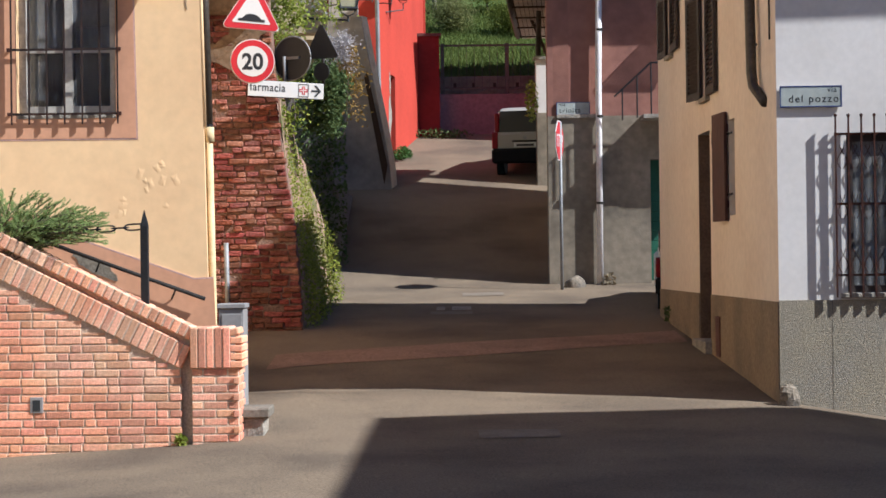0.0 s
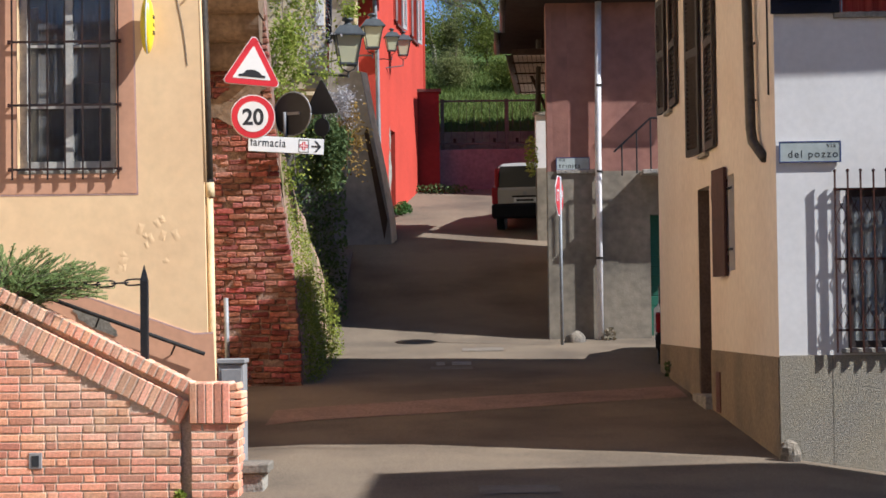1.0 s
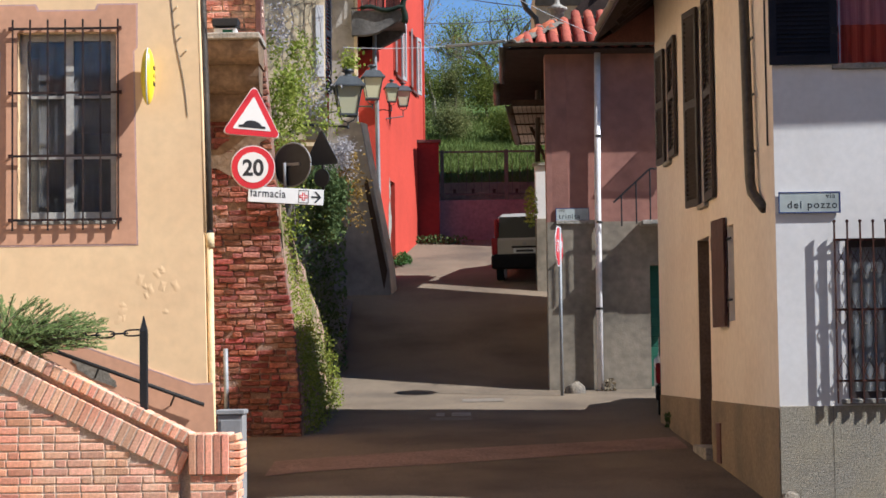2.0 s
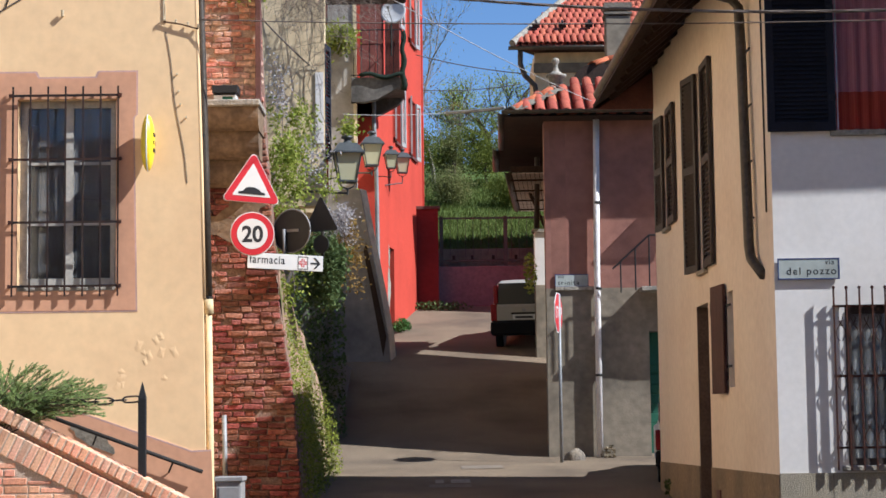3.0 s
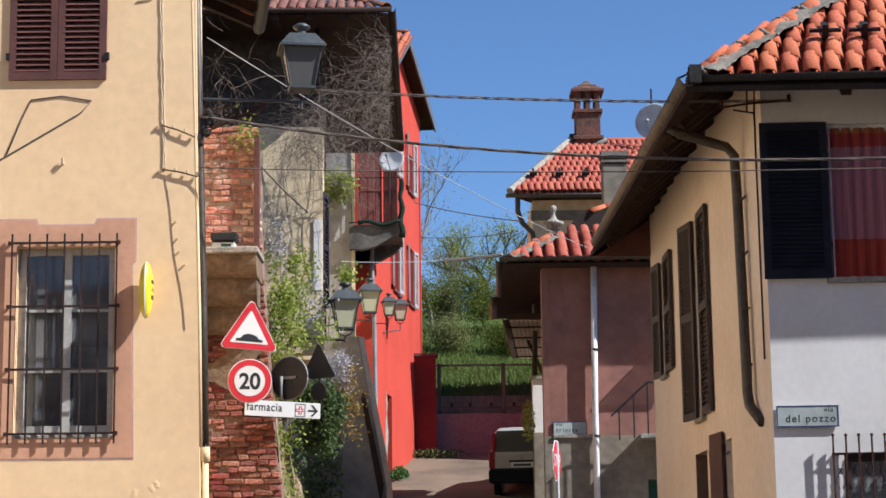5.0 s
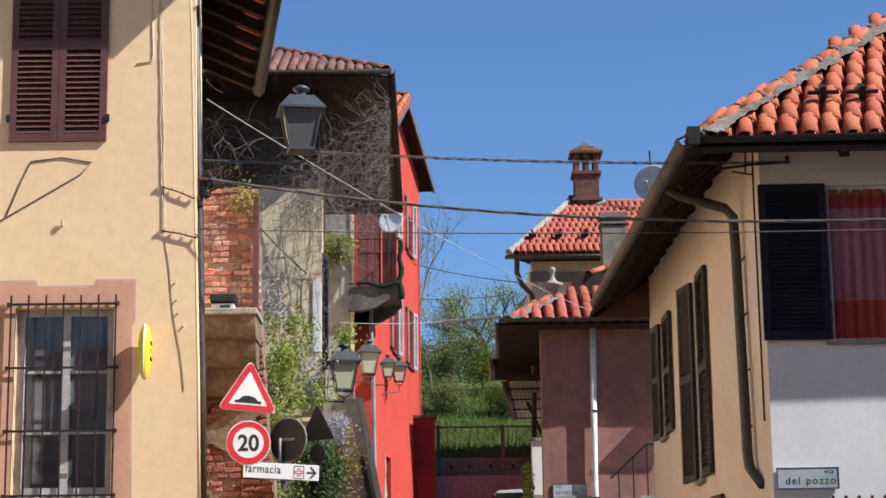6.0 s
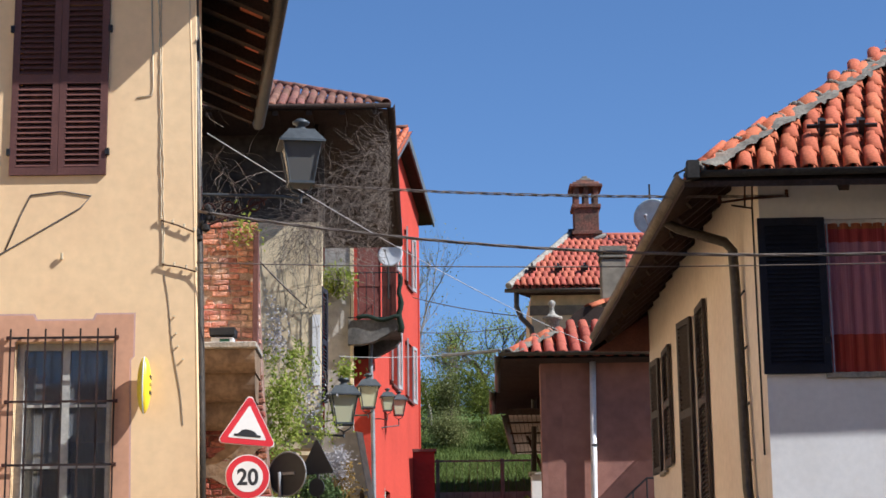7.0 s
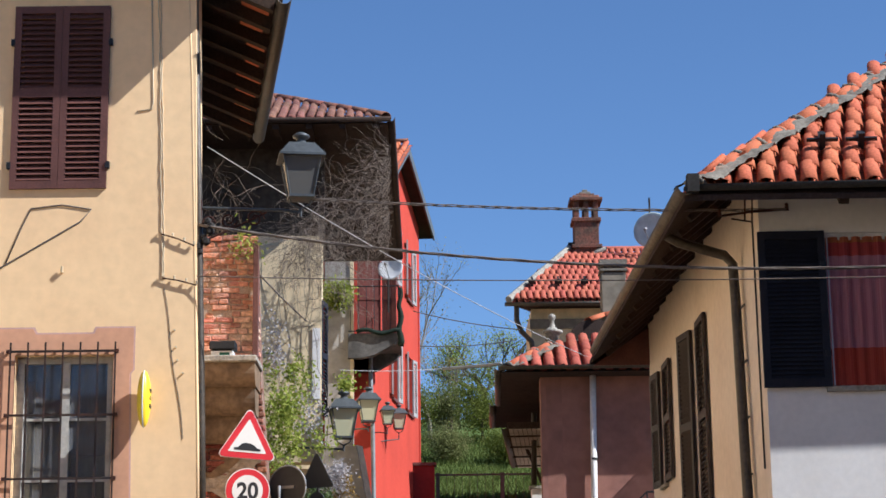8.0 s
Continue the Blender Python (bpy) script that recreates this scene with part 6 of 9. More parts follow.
    # folding door leaves, red-brown
    for k, (x, w, ang) in enumerate(((-1.776, 0.55, 6), (-1.2, 0.34, -14))):
        lf = bmesh.new()
        for i in range(3):
            bm_box(lf, i * w / 3, (i + 1) * w / 3 - 0.006, 0, 0.035, 0, 2.6)
        bm_box(lf, 0.02, w - 0.02, -0.015, 0.0, 0.9, 1.0)
        bm_box(lf, 0.02, w - 0.02, -0.015, 0.0, 1.9, 2.0)
        part("folding_shutter", lf, M_DOORRED, h, "open red-brown door shutter", m=pose(x, 43.6 + 0.02 * k, zs + 0.02, 0, 0, ang))
    # roof: front eave and its hip, side eave
    ze = 10.73
    x0, x1 = -6.5, -0.726
    k = 0.49
    rm = bmesh.new()
    rr = 2.3
    v = [rm.verts.new(c) for c in ((x0, 30.3, ze - 0.06), (x1, 30.3, ze - 0.06), (x1 - 0.05, 40.6, ze - 0.06), (x0, 40.6, ze - 0.06), (x0, 30.3 + rr, ze - 0.06 + rr * k), (x1 - rr, 30.3 + rr, ze - 0.06 + rr * k), (x1 - rr, 40.6, ze - 0.06 + rr * k))]
    for f in ((0, 1, 5, 4), (1, 2, 6, 5), (0, 3, 2, 1), (4, 5, 6), (0, 4, 6, 3), (2, 3, 6)):
        rm.faces.new([v[i] for i in f])
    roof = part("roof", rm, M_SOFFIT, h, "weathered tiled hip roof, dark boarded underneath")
    slope = math.sqrt(1 + k * k)
    m = plane_frame((x1 - 4.4, 30.3, ze - 0.05), (1, 0, 0), (0, 1, k))
    tile_field(roof, m, 28, 12, M_OLDTILE, pitch=0.160, expose=0.27, scale=0.87, tilt=6.0, inside=lambda x, y: y / slope < min(2.3, 4.30 - x), rng=random.Random(31))
    ridge_tiles(roof, (x1 - 0.05, 30.35, ze - 0.03), (x1 - 2.4, 32.7, ze - 0.03 + 2.35 * k), M_OLDTILE)
    ridge_tiles(roof, (x1 - 2.3, 32.6, ze - 0.03 + 2.3 * k), (x1 - 4.4, 32.6, ze - 0.03 + 2.3 * k), M_OLDTILE)
    g = bmesh.new()
    half_gutter(g, (x0, 30.26, ze + 0.02), (x1 + 0.05, 30.26, ze + 0.02), 0.07)
    part("front_gutter", g, M_SOFFIT, h, "dark front gutter", smooth=True)
    g = bmesh.new()
    half_gutter(g, (x1 + 0.05, 30.26, ze + 0.02), (x1 - 0.0, 40.6, ze + 0.02), 0.07)
    part("side_gutter", g, M_SOFFIT, h, smooth=True)
    for i in range(9):
        b = bmesh.new()
        bm_box(b, -0.05, 0.05, 0, 0.75, -0.12, 0.0)
        part("rafter", b, M_SOFFIT, h, m=pose(x1 - 0.2 - 0.55 * i, 30.32, ze - 0.02))
    return h


M_PILASTER = material("pale_grey_render", (0.36, 0.325, 0.285), 0.95, spots=(0.26, 0.235, 0.21), fine=6, coarse=0.9, amount=0.15, bump=0.2, bump_scale=22)
M_BALCONY = material("dark_stained_concrete", (0.13, 0.12, 0.11), 0.95, spots=(0.075, 0.07, 0.065), fine=12, coarse=2.5, amount=0.2, bump=0.3, bump_scale=22)
M_NET = material("dark_green_net", (0.02, 0.03, 0.022), 0.95)
M_DOORRED = material("red_brown_door", (0.15, 0.05, 0.04), 0.7, fine=20, coarse=3, amount=0.2)
build_old_house()


def build_satellite_dish(name, c, r, facing, label, mat, pole):
    ob = root(name, look(c, Vector(c) + Vector(facing)), label, "satellite dish", "satellite dishes")
    bm = bmesh.new()
    rings = []
    for i in range(6):
        q = r * i / 5
        rings.append([bm.verts.new((q * math.cos(a), q * math.sin(a), 0.06 - 0.06 * (i / 5) ** 2)) for a in (2 * math.pi * j / 24 for j in range(24))])
    for a, b in zip(rings, rings[1:]):
        for j in range(24):
            bm.faces.new((a[j], a[(j + 1) % 24], b[(j + 1) % 24], b[j]))
    bmesh.ops.remove_doubles(bm, verts=bm.verts, dist=0.0005)
    bmesh.ops.solidify(bm, geom=bm.faces[:], thickness=0.012)
    part("reflector", bm, mat, ob, smooth=True)
    bm = bmesh.new()
    bm_tube(bm, [(0, -r * 0.95, -0.03), (0, -r * 0.35, -0.42)], 0.012, 6)
    bm_tube(bm, [(0, -r * 0.35, -0.42), (0, -r * 0.22, -0.36)], 0.035, 8)
    part("feed_arm", bm, M_GALV, ob)
    bm = bmesh.new()
    p = ob.matrix_basis.inverted()
    bm_tube(bm, [p @ Vector(q) for q in pole], 0.022, 8)
    part("mast", bm, M_DARKMETAL, ob)


dc = Vector((-0.985, 42.6, 10.961))
build_satellite_dish("satellite_dish", tuple(dc), 0.29, (-0.25, -1, 0.22), "white satellite dish on the balcony railing", M_DISH, [dc + Vector((-0.03, 0.1, 0.0)), dc + Vector((-0.05, 0.15, -0.2)), dc + Vector((-0.05, 0.15, -1.0))])


# ---- grey buttress wall and red house ----
def build_buttress():
    bm = bmesh.new()
    y = 43.0
    poly = [(-3.2, 2.2), (-1.115, 2.9), (-1.164, 3.666), (-1.331, 4.62), (-1.586, 5.962), (-1.769, 6.989), (-3.2, 6.996)]
    bm_prism(bm, poly, y, y + 1.95)
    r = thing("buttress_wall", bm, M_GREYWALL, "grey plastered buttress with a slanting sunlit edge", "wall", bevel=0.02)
    # return of the slanting edge, in paler plaster so that it looks sunlit
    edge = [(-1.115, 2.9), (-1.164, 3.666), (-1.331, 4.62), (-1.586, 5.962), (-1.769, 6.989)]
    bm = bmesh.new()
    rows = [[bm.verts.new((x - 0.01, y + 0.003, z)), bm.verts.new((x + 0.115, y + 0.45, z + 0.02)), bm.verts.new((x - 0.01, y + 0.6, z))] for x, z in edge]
    bm.faces.new(rows[0])
    bm.faces.new(rows[-1][::-1])
    for a, b in zip(rows, rows[1:]):
        for j in range(3):
            bm.faces.new((a[j], a[(j + 1) % 3], b[(j + 1) % 3], b[j]))
    part("lit_return", bm, M_OLDPLASTER, r, "return of the buttress, its sunlight put into paler beige")
    bm = bmesh.new()
    bm_prism(bm, [(-1.29, 3.2), (-1.213, 3.639), (-1.649, 5.766), (-1.714, 5.576)], y - 0.05, y + 0.02)
    part("crack_groove", bm, M_WOODDARK, r, "dark slanting groove")


build_buttress()


M_BARGE = material("grey_bargeboard", (0.09, 0.10, 0.11), 0.6, fine=20, coarse=3, amount=0.15)
GABLE = (3.95, 15.52, 8.88, 14.33, 0.2, 13.45)


def build_red_house():
    h = root("red_house", Matrix(), "tall house in bright red plaster with pale open shutters", "house")
    R = face_frame(*((-1.5, 45.0), (-0.5, 52.5)))
    L = 8.25
    ze = 14.5
    wins = [(3.549 - 0.45, 3.549 + 0.45, 8.841, 8.841 + 1.55), (6.221 - 0.45, 6.221 + 0.45, 8.841, 8.841 + 1.55),
            (3.549 - 0.45, 3.549 + 0.45, 8.841 + 3.1, 8.841 + 4.6), (6.221 - 0.45, 6.221 + 0.45, 8.841 + 3.1, 8.841 + 4.6)]
    door = (2.03, 2.742, 2.5, 6.053)
    wall_part("street_wall", R, (0.0, L, 2.0, 13.0, 0.4), M_RED, h, wins + [door], "red plaster, peeling at the foot")
    near = face_frame((-7.0, 45.0), (-1.5, 45.0))
    wall_part("gable_wall", near, (0.0, 5.49, 2.0, 13.0, 0.38), M_RED, h)
    wall_part("back_wall", face_frame((-0.41, 53.18), (-7.0, 53.18)), (0.01, 6.4, 2.0, 13.0, 0.38), M_RED, h)
    for o in wins:
        f = bmesh.new()
        bm_box(f, o[0], o[1], 0.14, 0.2, o[2], o[3])
        w = part("window", f, M_GLASS, h, m=R)
        louver_leaf("shutter", 0.40, o[3] - o[2], M_SHUTPALE, h, R @ pose(o[0], -0.04, o[2]) @ pose(0, 0, 0, 0, 0, 180 + 10) @ pose(0, -0.04, 0), "open pale grey shutter", slat_parts=False, mid=False)
        louver_leaf("shutter", 0.40, o[3] - o[2], M_SHUTPALE, h, R @ pose(o[1], -0.04, o[2]) @ pose(0, 0, 0, 0, 0, -8), "open pale grey shutter", slat_parts=False, mid=False)
        box_part("sill", (o[0] - 0.05, o[1] + 0.05, -0.06, 0.14, o[2] - 0.07, o[2] - 0.002), M_SHUTTER, h, m=R)
    d = bmesh.new()
    bm_box(d, door[0], door[1], 0.2, 0.25, 2.5, door[3])
    part("door", d, M_WOODDARK, h, "dark narrow doorway", m=R)
    # peeled plaster at the foot
    bm = bmesh.new()
    rng = random.Random(12)
    for cx, cz, w, hh in ((door[0] - 0.15, 5.035, 0.30, 0.55), (door[0] - 0.1, 5.802, 0.12, 0.3)):
        pts = [(cx + w * math.cos(a) * rng.uniform(0.55, 1.1), cz + hh * math.sin(a) * rng.uniform(0.55, 1.1)) for a in (2 * math.pi * k / 18 for k in range(18))]
        bm_prism(bm, pts, -0.006, 0.0)
    tagged(part("peeled_patch", bm, M_STONE, h, "pale peeled plaster", m=R), kind="stuff")
    # gabled top of the wall and a roof whose ridge runs back from the lane
    off, thick = 0.32, 0.13
    sa, za = GABLE[0], GABLE[1]
    sq, zq = GABLE[2], GABLE[3]
    sl, zl = GABLE[4], GABLE[5]
    pitch, steep = (za - zq) / (sq - sa), (za - zl) / (sa - sl)
    tri = bmesh.new()
    top = [(0.0, 12.99), (L, 12.99), (L, za - pitch * (L - sa) - 0.03), (sa, za - 0.03), (0.0, za - steep * sa - 0.03)]
    bm_prism(tri, top, 0.002, 0.4)
    part("gable_top", tri, M_RED, h, m=R)
    roof = None
    for s0, z0, name in ((sl, zl, "roof"), (sq, zq, "far_roof")):
        rm = bmesh.new()
        sec = [(s0, z0), (sa, za), (sa, za + thick), (s0, z0 + thick)]
        bm_prism(rm, sec if s0 < sa else sec[::-1], -off, 6.4)
        slab = part(name, rm, M_SOFFIT, h, "tiled roof slope with deep dark eave", m=R)
        bb = bmesh.new()
        bm_prism(bb, [(s0, z0 - 0.10), (sa, za - 0.10), (sa, za + thick + 0.03), (s0, z0 + thick + 0.03)] if s0 < sa else [(sa, za - 0.10), (s0, z0 - 0.10), (s0, z0 + thick + 0.03), (sa, za + thick + 0.03)], -off - 0.05, -off - 0.004)
        part("bargeboard", bb, M_BARGE, h, "grey metal bargeboard", m=R)
        roof = roof or slab
    ux = (R.to_3x3() @ Vector((1, 0, 0))).normalized()
    uy = (R.to_3x3() @ Vector((0, 1, 0))).normalized()
    low = R @ Vector((sl, 3.9, zl + thick + 0.01))
    tile_field(roof, R.inverted() @ plane_frame(low, -uy, ux + Vector((0, 0, steep))), 20, 12, M_TILE, rng=random.Random(41))
    ridge_tiles(roof, Vector((sa, -off - 0.02, za + thick + 0.03)), Vector((sa, 3.9, za + thick + 0.03)), M_OLDTILE)
    g = bmesh.new()
    half_gutter(g, R @ Vector((sq + 0.07, -off, zq + 0.04)), R @ Vector((sq + 0.07, 5.0, zq + 0.04)), 0.07)
    part("gutter", g, M_DARKMETAL, h, smooth=True)
    g = bmesh.new()
    bm_tube(g, [(-1.499, 44.6, 3.487), (-1.432, 44.6, 4.935), (-1.461, 44.6, 7.59), (-1.506, 44.6, 8.797), (-1.49, 44.6, 11.658)], 0.05, 8)
    part("downpipe", g, M_GALV, h, "pale zinc downpipe", smooth=True)
    # lower red wall that closes the yard
    w = root("yard_wall", Matrix(), "lower red plastered yard wall with a flat cap", "wall")
    x0, x1 = -0.613, -0.034
    bm = bmesh.new()
    bm_box(bm, x0 - 0.3, x1, 51.6, 52.05, 4.0, 7.51)
    part("wall_body", bm, M_SHADERED, w)
    bm = bmesh.new()
    bm_box(bm, x0 - 0.3, x1 + 0.05, 51.55, 52.1, 7.51, 7.587)
    part("cap", bm, M_SHUTTER, w)


M_SHUTPALE = material("pale_grey_shutter", (0.34, 0.325, 0.31), 0.6, fine=30, coarse=4, amount=0.1, bump=0)
build_red_house()


# ---- gate fence at the end of the lane ----
M_FENCE = material("weathered_fence_iron", (0.11, 0.085, 0.075), 0.7, fine=20, coarse=3, amount=0.2)


def build_fence():
    r = root("gate_fence", Matrix(), "low purple-grey wall with thin iron fence across the lane end", "fence")
    y = 52.3
    xa, xb = -0.129, 3.546
    zt, zw = 7.339, 6.004
    bm = bmesh.new()
    bm_box(bm, xa, xb, y, y + 0.25, 4.2, zw)
    part("low_wall", bm, M_PURPLE, r, bevel=0.01)
    for z in (zt, 6.174):
        bm = bmesh.new()
        bm_box(bm, xa, xb, y + 0.09, y + 0.14, z - 0.025, z + 0.025)
        part("rail", bm, M_FENCE, r)
    post = bmesh.new()
    bm_box(post, -0.05, 0.05, -0.05, 0.05, zw, zt + 0.05)
    pm = mesh_of("post", post, M_FENCE)
    for u in (0.049, 1.811, 3.403):
        ob = new("post", pm)
        ob.parent = r
        ob.matrix_basis = pose(u, y + 0.115, 0)
    bar = bmesh.new()
    bm_tube(bar, [(0, 0, zw + 0.1), (0, 0, zt + 0.06)], 0.0065, 6)
    bme = mesh_of("bar", bar, M_FENCE)
    n = int((xb - xa) / 0.21)
    for i in range(1, n):
        ob = new("bar", bme)
        ob.parent = r
        ob.matrix_basis = pose(xa + 0.21 * i, y + 0.115, 0)
    # concrete retaining wall of the bank behind
    b = root("bank_wall", Matrix(), "grey concrete retaining wall with weep holes below the bank", "wall")
    bm = bmesh.new()
    bm_box(bm, -3, 9, 54.3, 54.6, 4.4, 6.675)
    part("wall_body", bm, M_CONCRETE, b, bevel=0.01)
    for u in (0.397, 0.927, 1.52, 2.161):
        bm = bmesh.new()
        bm_box(bm, u - 0.04, u + 0.04, 54.27, 54.31, 6.405 - 0.08, 6.405 + 0.08)
        part("weep_hole", bm, M_WOODDARK, b)


build_fence()

# ---- pink house with the outside stair ----
M_PORCHWOOD = material("dull_porch_wood", (0.58, 0.50, 0.42), 0.8, fine=30, coarse=3, amount=0.2)


def build_pink_house():
    h = root("pink_house", Matrix(), "faded pink house with grey cement base and clay-tiled eave", "house")
    y = 34.4
    P = face_frame((1.906, y), (6.5, y))
    x0 = 1.906
    zl = 4.043
    zt = 7.185
    W = 6.5 - x0
    gar = (3.731 - x0, 3.731 - x0 + 2.2, -0.2, 3.256)
    wall_part("upper_wall", P, (0.0, W, zl, zt + 0.1, 0.4), M_PINK, h, [], "faded pink plaster")
    wall_part("lower_wall", P, (0.0, W, -0.2, zl, 0.4), M_CONCRETE, h, [gar], "patched grey cement base", d0=-0.02)
    wall_part("side_wall", face_frame((x0 + 0.2, 37.6), (x0, y)), (0.0, 3.2, 0.2, zt + 0.1, 0.38), M_PINK, h)
    wall_part("rear_wall", face_frame((6.5, 37.6), (x0 + 0.2, 37.6)), (0.0, 4.35, 0.2, zt + 0.1, 0.3), M_PINK, h)
    # unseen block added to stop sun through the gap to the house behind
    bm = bmesh.new()
    bm_box(bm, 2.75, 6.4, 37.92, 40.55, 0.6, 7.0)
    part("rear_wing", bm, M_PINK, h, "unseen block added to keep sun off the lane")
    # ledge between base and upper wall
    bm = bmesh.new()
    bm_box(bm, 2.065, 2.823, y - 0.06, y, zl - 0.04, zl + 0.03)
    part("ledge", bm, M_STONE, h, "pale cement ledge", bevel=0.008)
    # step of darker cement
    bm = bmesh.new()
    bm_box(bm, 2.875 - x0, 3.158 - x0, -0.035, 0.0, 0.3, 3.223)
    part("render_step", bm, M_CONCRETE, h, m=P)
    # green garage door with boards
    g = part("garage_door", (lambda b: (bm_box(b, gar[0], gar[1], 0.34, 0.38, 0.6, gar[3]), b)[-1])(bmesh.new()), M_GREEN, h, "green boarded garage door", m=P)
    bd = bmesh.new()
    bm_box(bd, gar[0], gar[1], 0.315, 0.34, 0, 0.165)
    bd_me = mesh_of("board", bd, M_GREEN, bevel=0.006)
    for i in range(11):
        ob = new("board", bd_me)
        ob.parent = g
        ob.matrix_basis = pose(0, 0, 0.75 + 0.175 * i)
    # landing and iron stair railing
    ld = bmesh.new()
    bm_box(ld, 3.558, 3.558 + 2.4, 33.8, y - 0.02, 3.945, 4.024)
    part("landing", ld, M_STONE, h, "pale stone landing slab", bevel=0.008)
    rl = bmesh.new()
    a, b = Vector((3.052, 33.85, 4.337)), Vector((3.705, 33.85, 4.932))
    bm_tube(rl, [a, b, b + Vector((1.2, 0, 0))], 0.018, 6)
    railing = part("stair_rail", rl, M_BLACKIRON, h, "thin dark iron stair railing")
    for f, dz in ((0.22, 0.55), (0.62, 0.75), (1.0, 0.92)):
        pz = a + (b - a) * f
        pb = bmesh.new()
        bm_tube(pb, [pz, (pz.x, pz.y, max(pz.z - dz, 4.024 if f > 0.9 else 0))], 0.014, 6)
        part("rail_post", pb, M_BLACKIRON, railing)
    # unseen slats added above the landing to cast the striped shadow
    cz = 5.703
    canopy = root("stripe_slats", pose(4.0, y, cz), "unseen wooden slats added to stripe the wall with shadow", "canopy")
    sl = bmesh.new()
    bm_box(sl, -0.02, 0.02, -0.42, 0.0, -0.015, 0.015)
    sl_me = mesh_of("slat", sl, M_WOODDARK)
    for i in range(12):
        ob = new("slat", sl_me)
        ob.parent = canopy
        ob.matrix_basis = pose(0.085 * i, 0, 0)
    box_part("front_rail", (-0.04, 1.0, -0.45, -0.42, -0.03, 0.03), M_WOODDARK, canopy)
    # downpipe
    bm = bmesh.new()
    bm_tube(bm, [(2.848, 34.28, 7.122), (2.812, 34.28, 4.6), (2.807, 34.28, 0.931)], 0.058, 10)
    part("downpipe", bm, M_PIPEWHITE, h, "pale painted downpipe", smooth=True)
    for v in (1, 2, 3):
        bm = bmesh.new()
        f = v / 4
        pa, pb = Vector((2.848, 34.28, 7.122)), Vector((2.807, 34.28, 0.931))
        c = pa + (pb - pa) * f
        bm_tube(bm, [c - Vector((0, 0, 0.02)), c + Vector((0, 0, 0.02))], 0.066, 10)
        part("pipe_clip", bm, M_DARKMETAL, h)
    # roof
    ze = 7.15
    xl = 1.18
    k = 0.60
    rm = bmesh.new()
    rr = 1.4
    v = [rm.verts.new(c) for c in ((xl, 33.82, ze - 0.07), (6.6, 33.82, ze - 0.07), (6.6, 38.2, ze - 0.07), (xl + 0.12, 38.2, ze - 0.07), (xl + rr, 33.82 + rr, ze - 0.07 + rr * k), (6.6, 33.82 + rr, ze - 0.07 + rr * k), (xl + rr + 0.2, 38.2, ze - 0.07 + rr * k))]
    for f in ((0, 1, 5, 4), (0, 4, 6, 3), (0, 3, 2, 1), (4, 5, 2, 6), (1, 2, 5), (3, 6, 2)):
        rm.faces.new([v[i] for i in f])
    roof = part("roof", rm, M_SOFFIT, h, "clay-tiled roof, dark boarded below")
    slope = math.sqrt(1 + k * k)
    m = plane_frame((xl + 0.05, 33.82, ze - 0.05), (1, 0, 0), (0, 1, k))
    tile_field(roof, m, 22, 5, M_REDTILE, pitch=0.235, tilt=2.2, jitter=0.5, scale=1.1, inside=lambda x, y: y / slope < min(1.36, x - 0.12) and x < 5.2, rng=random.Random(51))
    ridge_tiles(roof, (xl + 0.16, 33.94, ze - 0.04), (xl + 0.95, 33.82 + 0.93, ze - 0.08 + 0.93 * k), M_TILE, mortar=M_CEMENT)
    g2 = bmesh.new()
    half_gutter(g2, (xl - 0.05, 33.77, ze + 0.03), (6.6, 33.77, ze + 0.05), 0.065)
    part("front_gutter", g2, M_GUTTER, h, "brown front gutter", smooth=True)
    g2 = bmesh.new()
    half_gutter(g2, (xl - 0.05, 33.77, ze + 0.03), (xl + 0.09, 38.2, ze + 0.03), 0.07)
    part("side_gutter", g2, M_GUTTER, h, smooth=True)
    # finial on the hip
    f = bmesh.new()
    fx, fy, fz = (2.185, 35.0, 8.01)
    bm_lathe(f, ((0.13, -0.35), (0.13, -0.03), (0.19, -0.01), (0.19, 0.03), (0.11, 0.06), (0.055, 0.11), (0.035, 0.21), (0.045, 0.235), (0.064, 0.27), (0.066, 0.30), (0.05, 0.335), (0.01, 0.355)), (fx, fy, fz), 14)
    part("finial", f, M_STONE, roof, "stone finial with a ball top", smooth=True)
    # long side eave running back, then a further stretch with a pale slatted ceiling
    ze2 = ze - 0.02
    ze3 = 0.1425 + 0.905 * ze2
    for name, near, far, mat, lab, ze_ in (("side_eave", (1.22, 38.21, 2.6), (1.31, 41.5, 2.6), M_SOFFIT, "dark underside of the side eave", ze2), ("slatted_eave", (1.412, 37.65, 2.443), (1.864, 44.345, 2.715), M_SOFFIT, "lower eave with a slatted ceiling", ze3)):
        pb = bmesh.new()
        lo = [pb.verts.new(q) for q in ((near[0], near[1], ze_), (near[2], near[1], ze_), (far[2], far[1], ze_), (far[0], far[1], ze_))]
        hi = [pb.verts.new(q.co + Vector((0, 0, 0.12))) for q in lo]
        pb.faces.new(lo[::-1])
        pb.faces.new(hi)
        for i in range(4):
            pb.faces.new((lo[i], lo[(i + 1) % 4], hi[(i + 1) % 4], hi[i]))
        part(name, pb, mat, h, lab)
        pb = bmesh.new()
        half_gutter(pb, (near[0] - 0.06, near[1], ze_ + 0.06), (far[0] - 0.06, far[1], ze_ + 0.06), 0.075)
        part("side_gutter", pb, M_GUTTER, h, "brown side gutter", smooth=True)
    yaw = math.degrees(math.atan2(0.5, 7.4))
    bd = bmesh.new()
    bm_box(bd, 0, 0.077, 0, 6.52, -0.023, 0)
    bd_me = mesh_of("ceiling_slat", bd, M_PORCHWOOD)
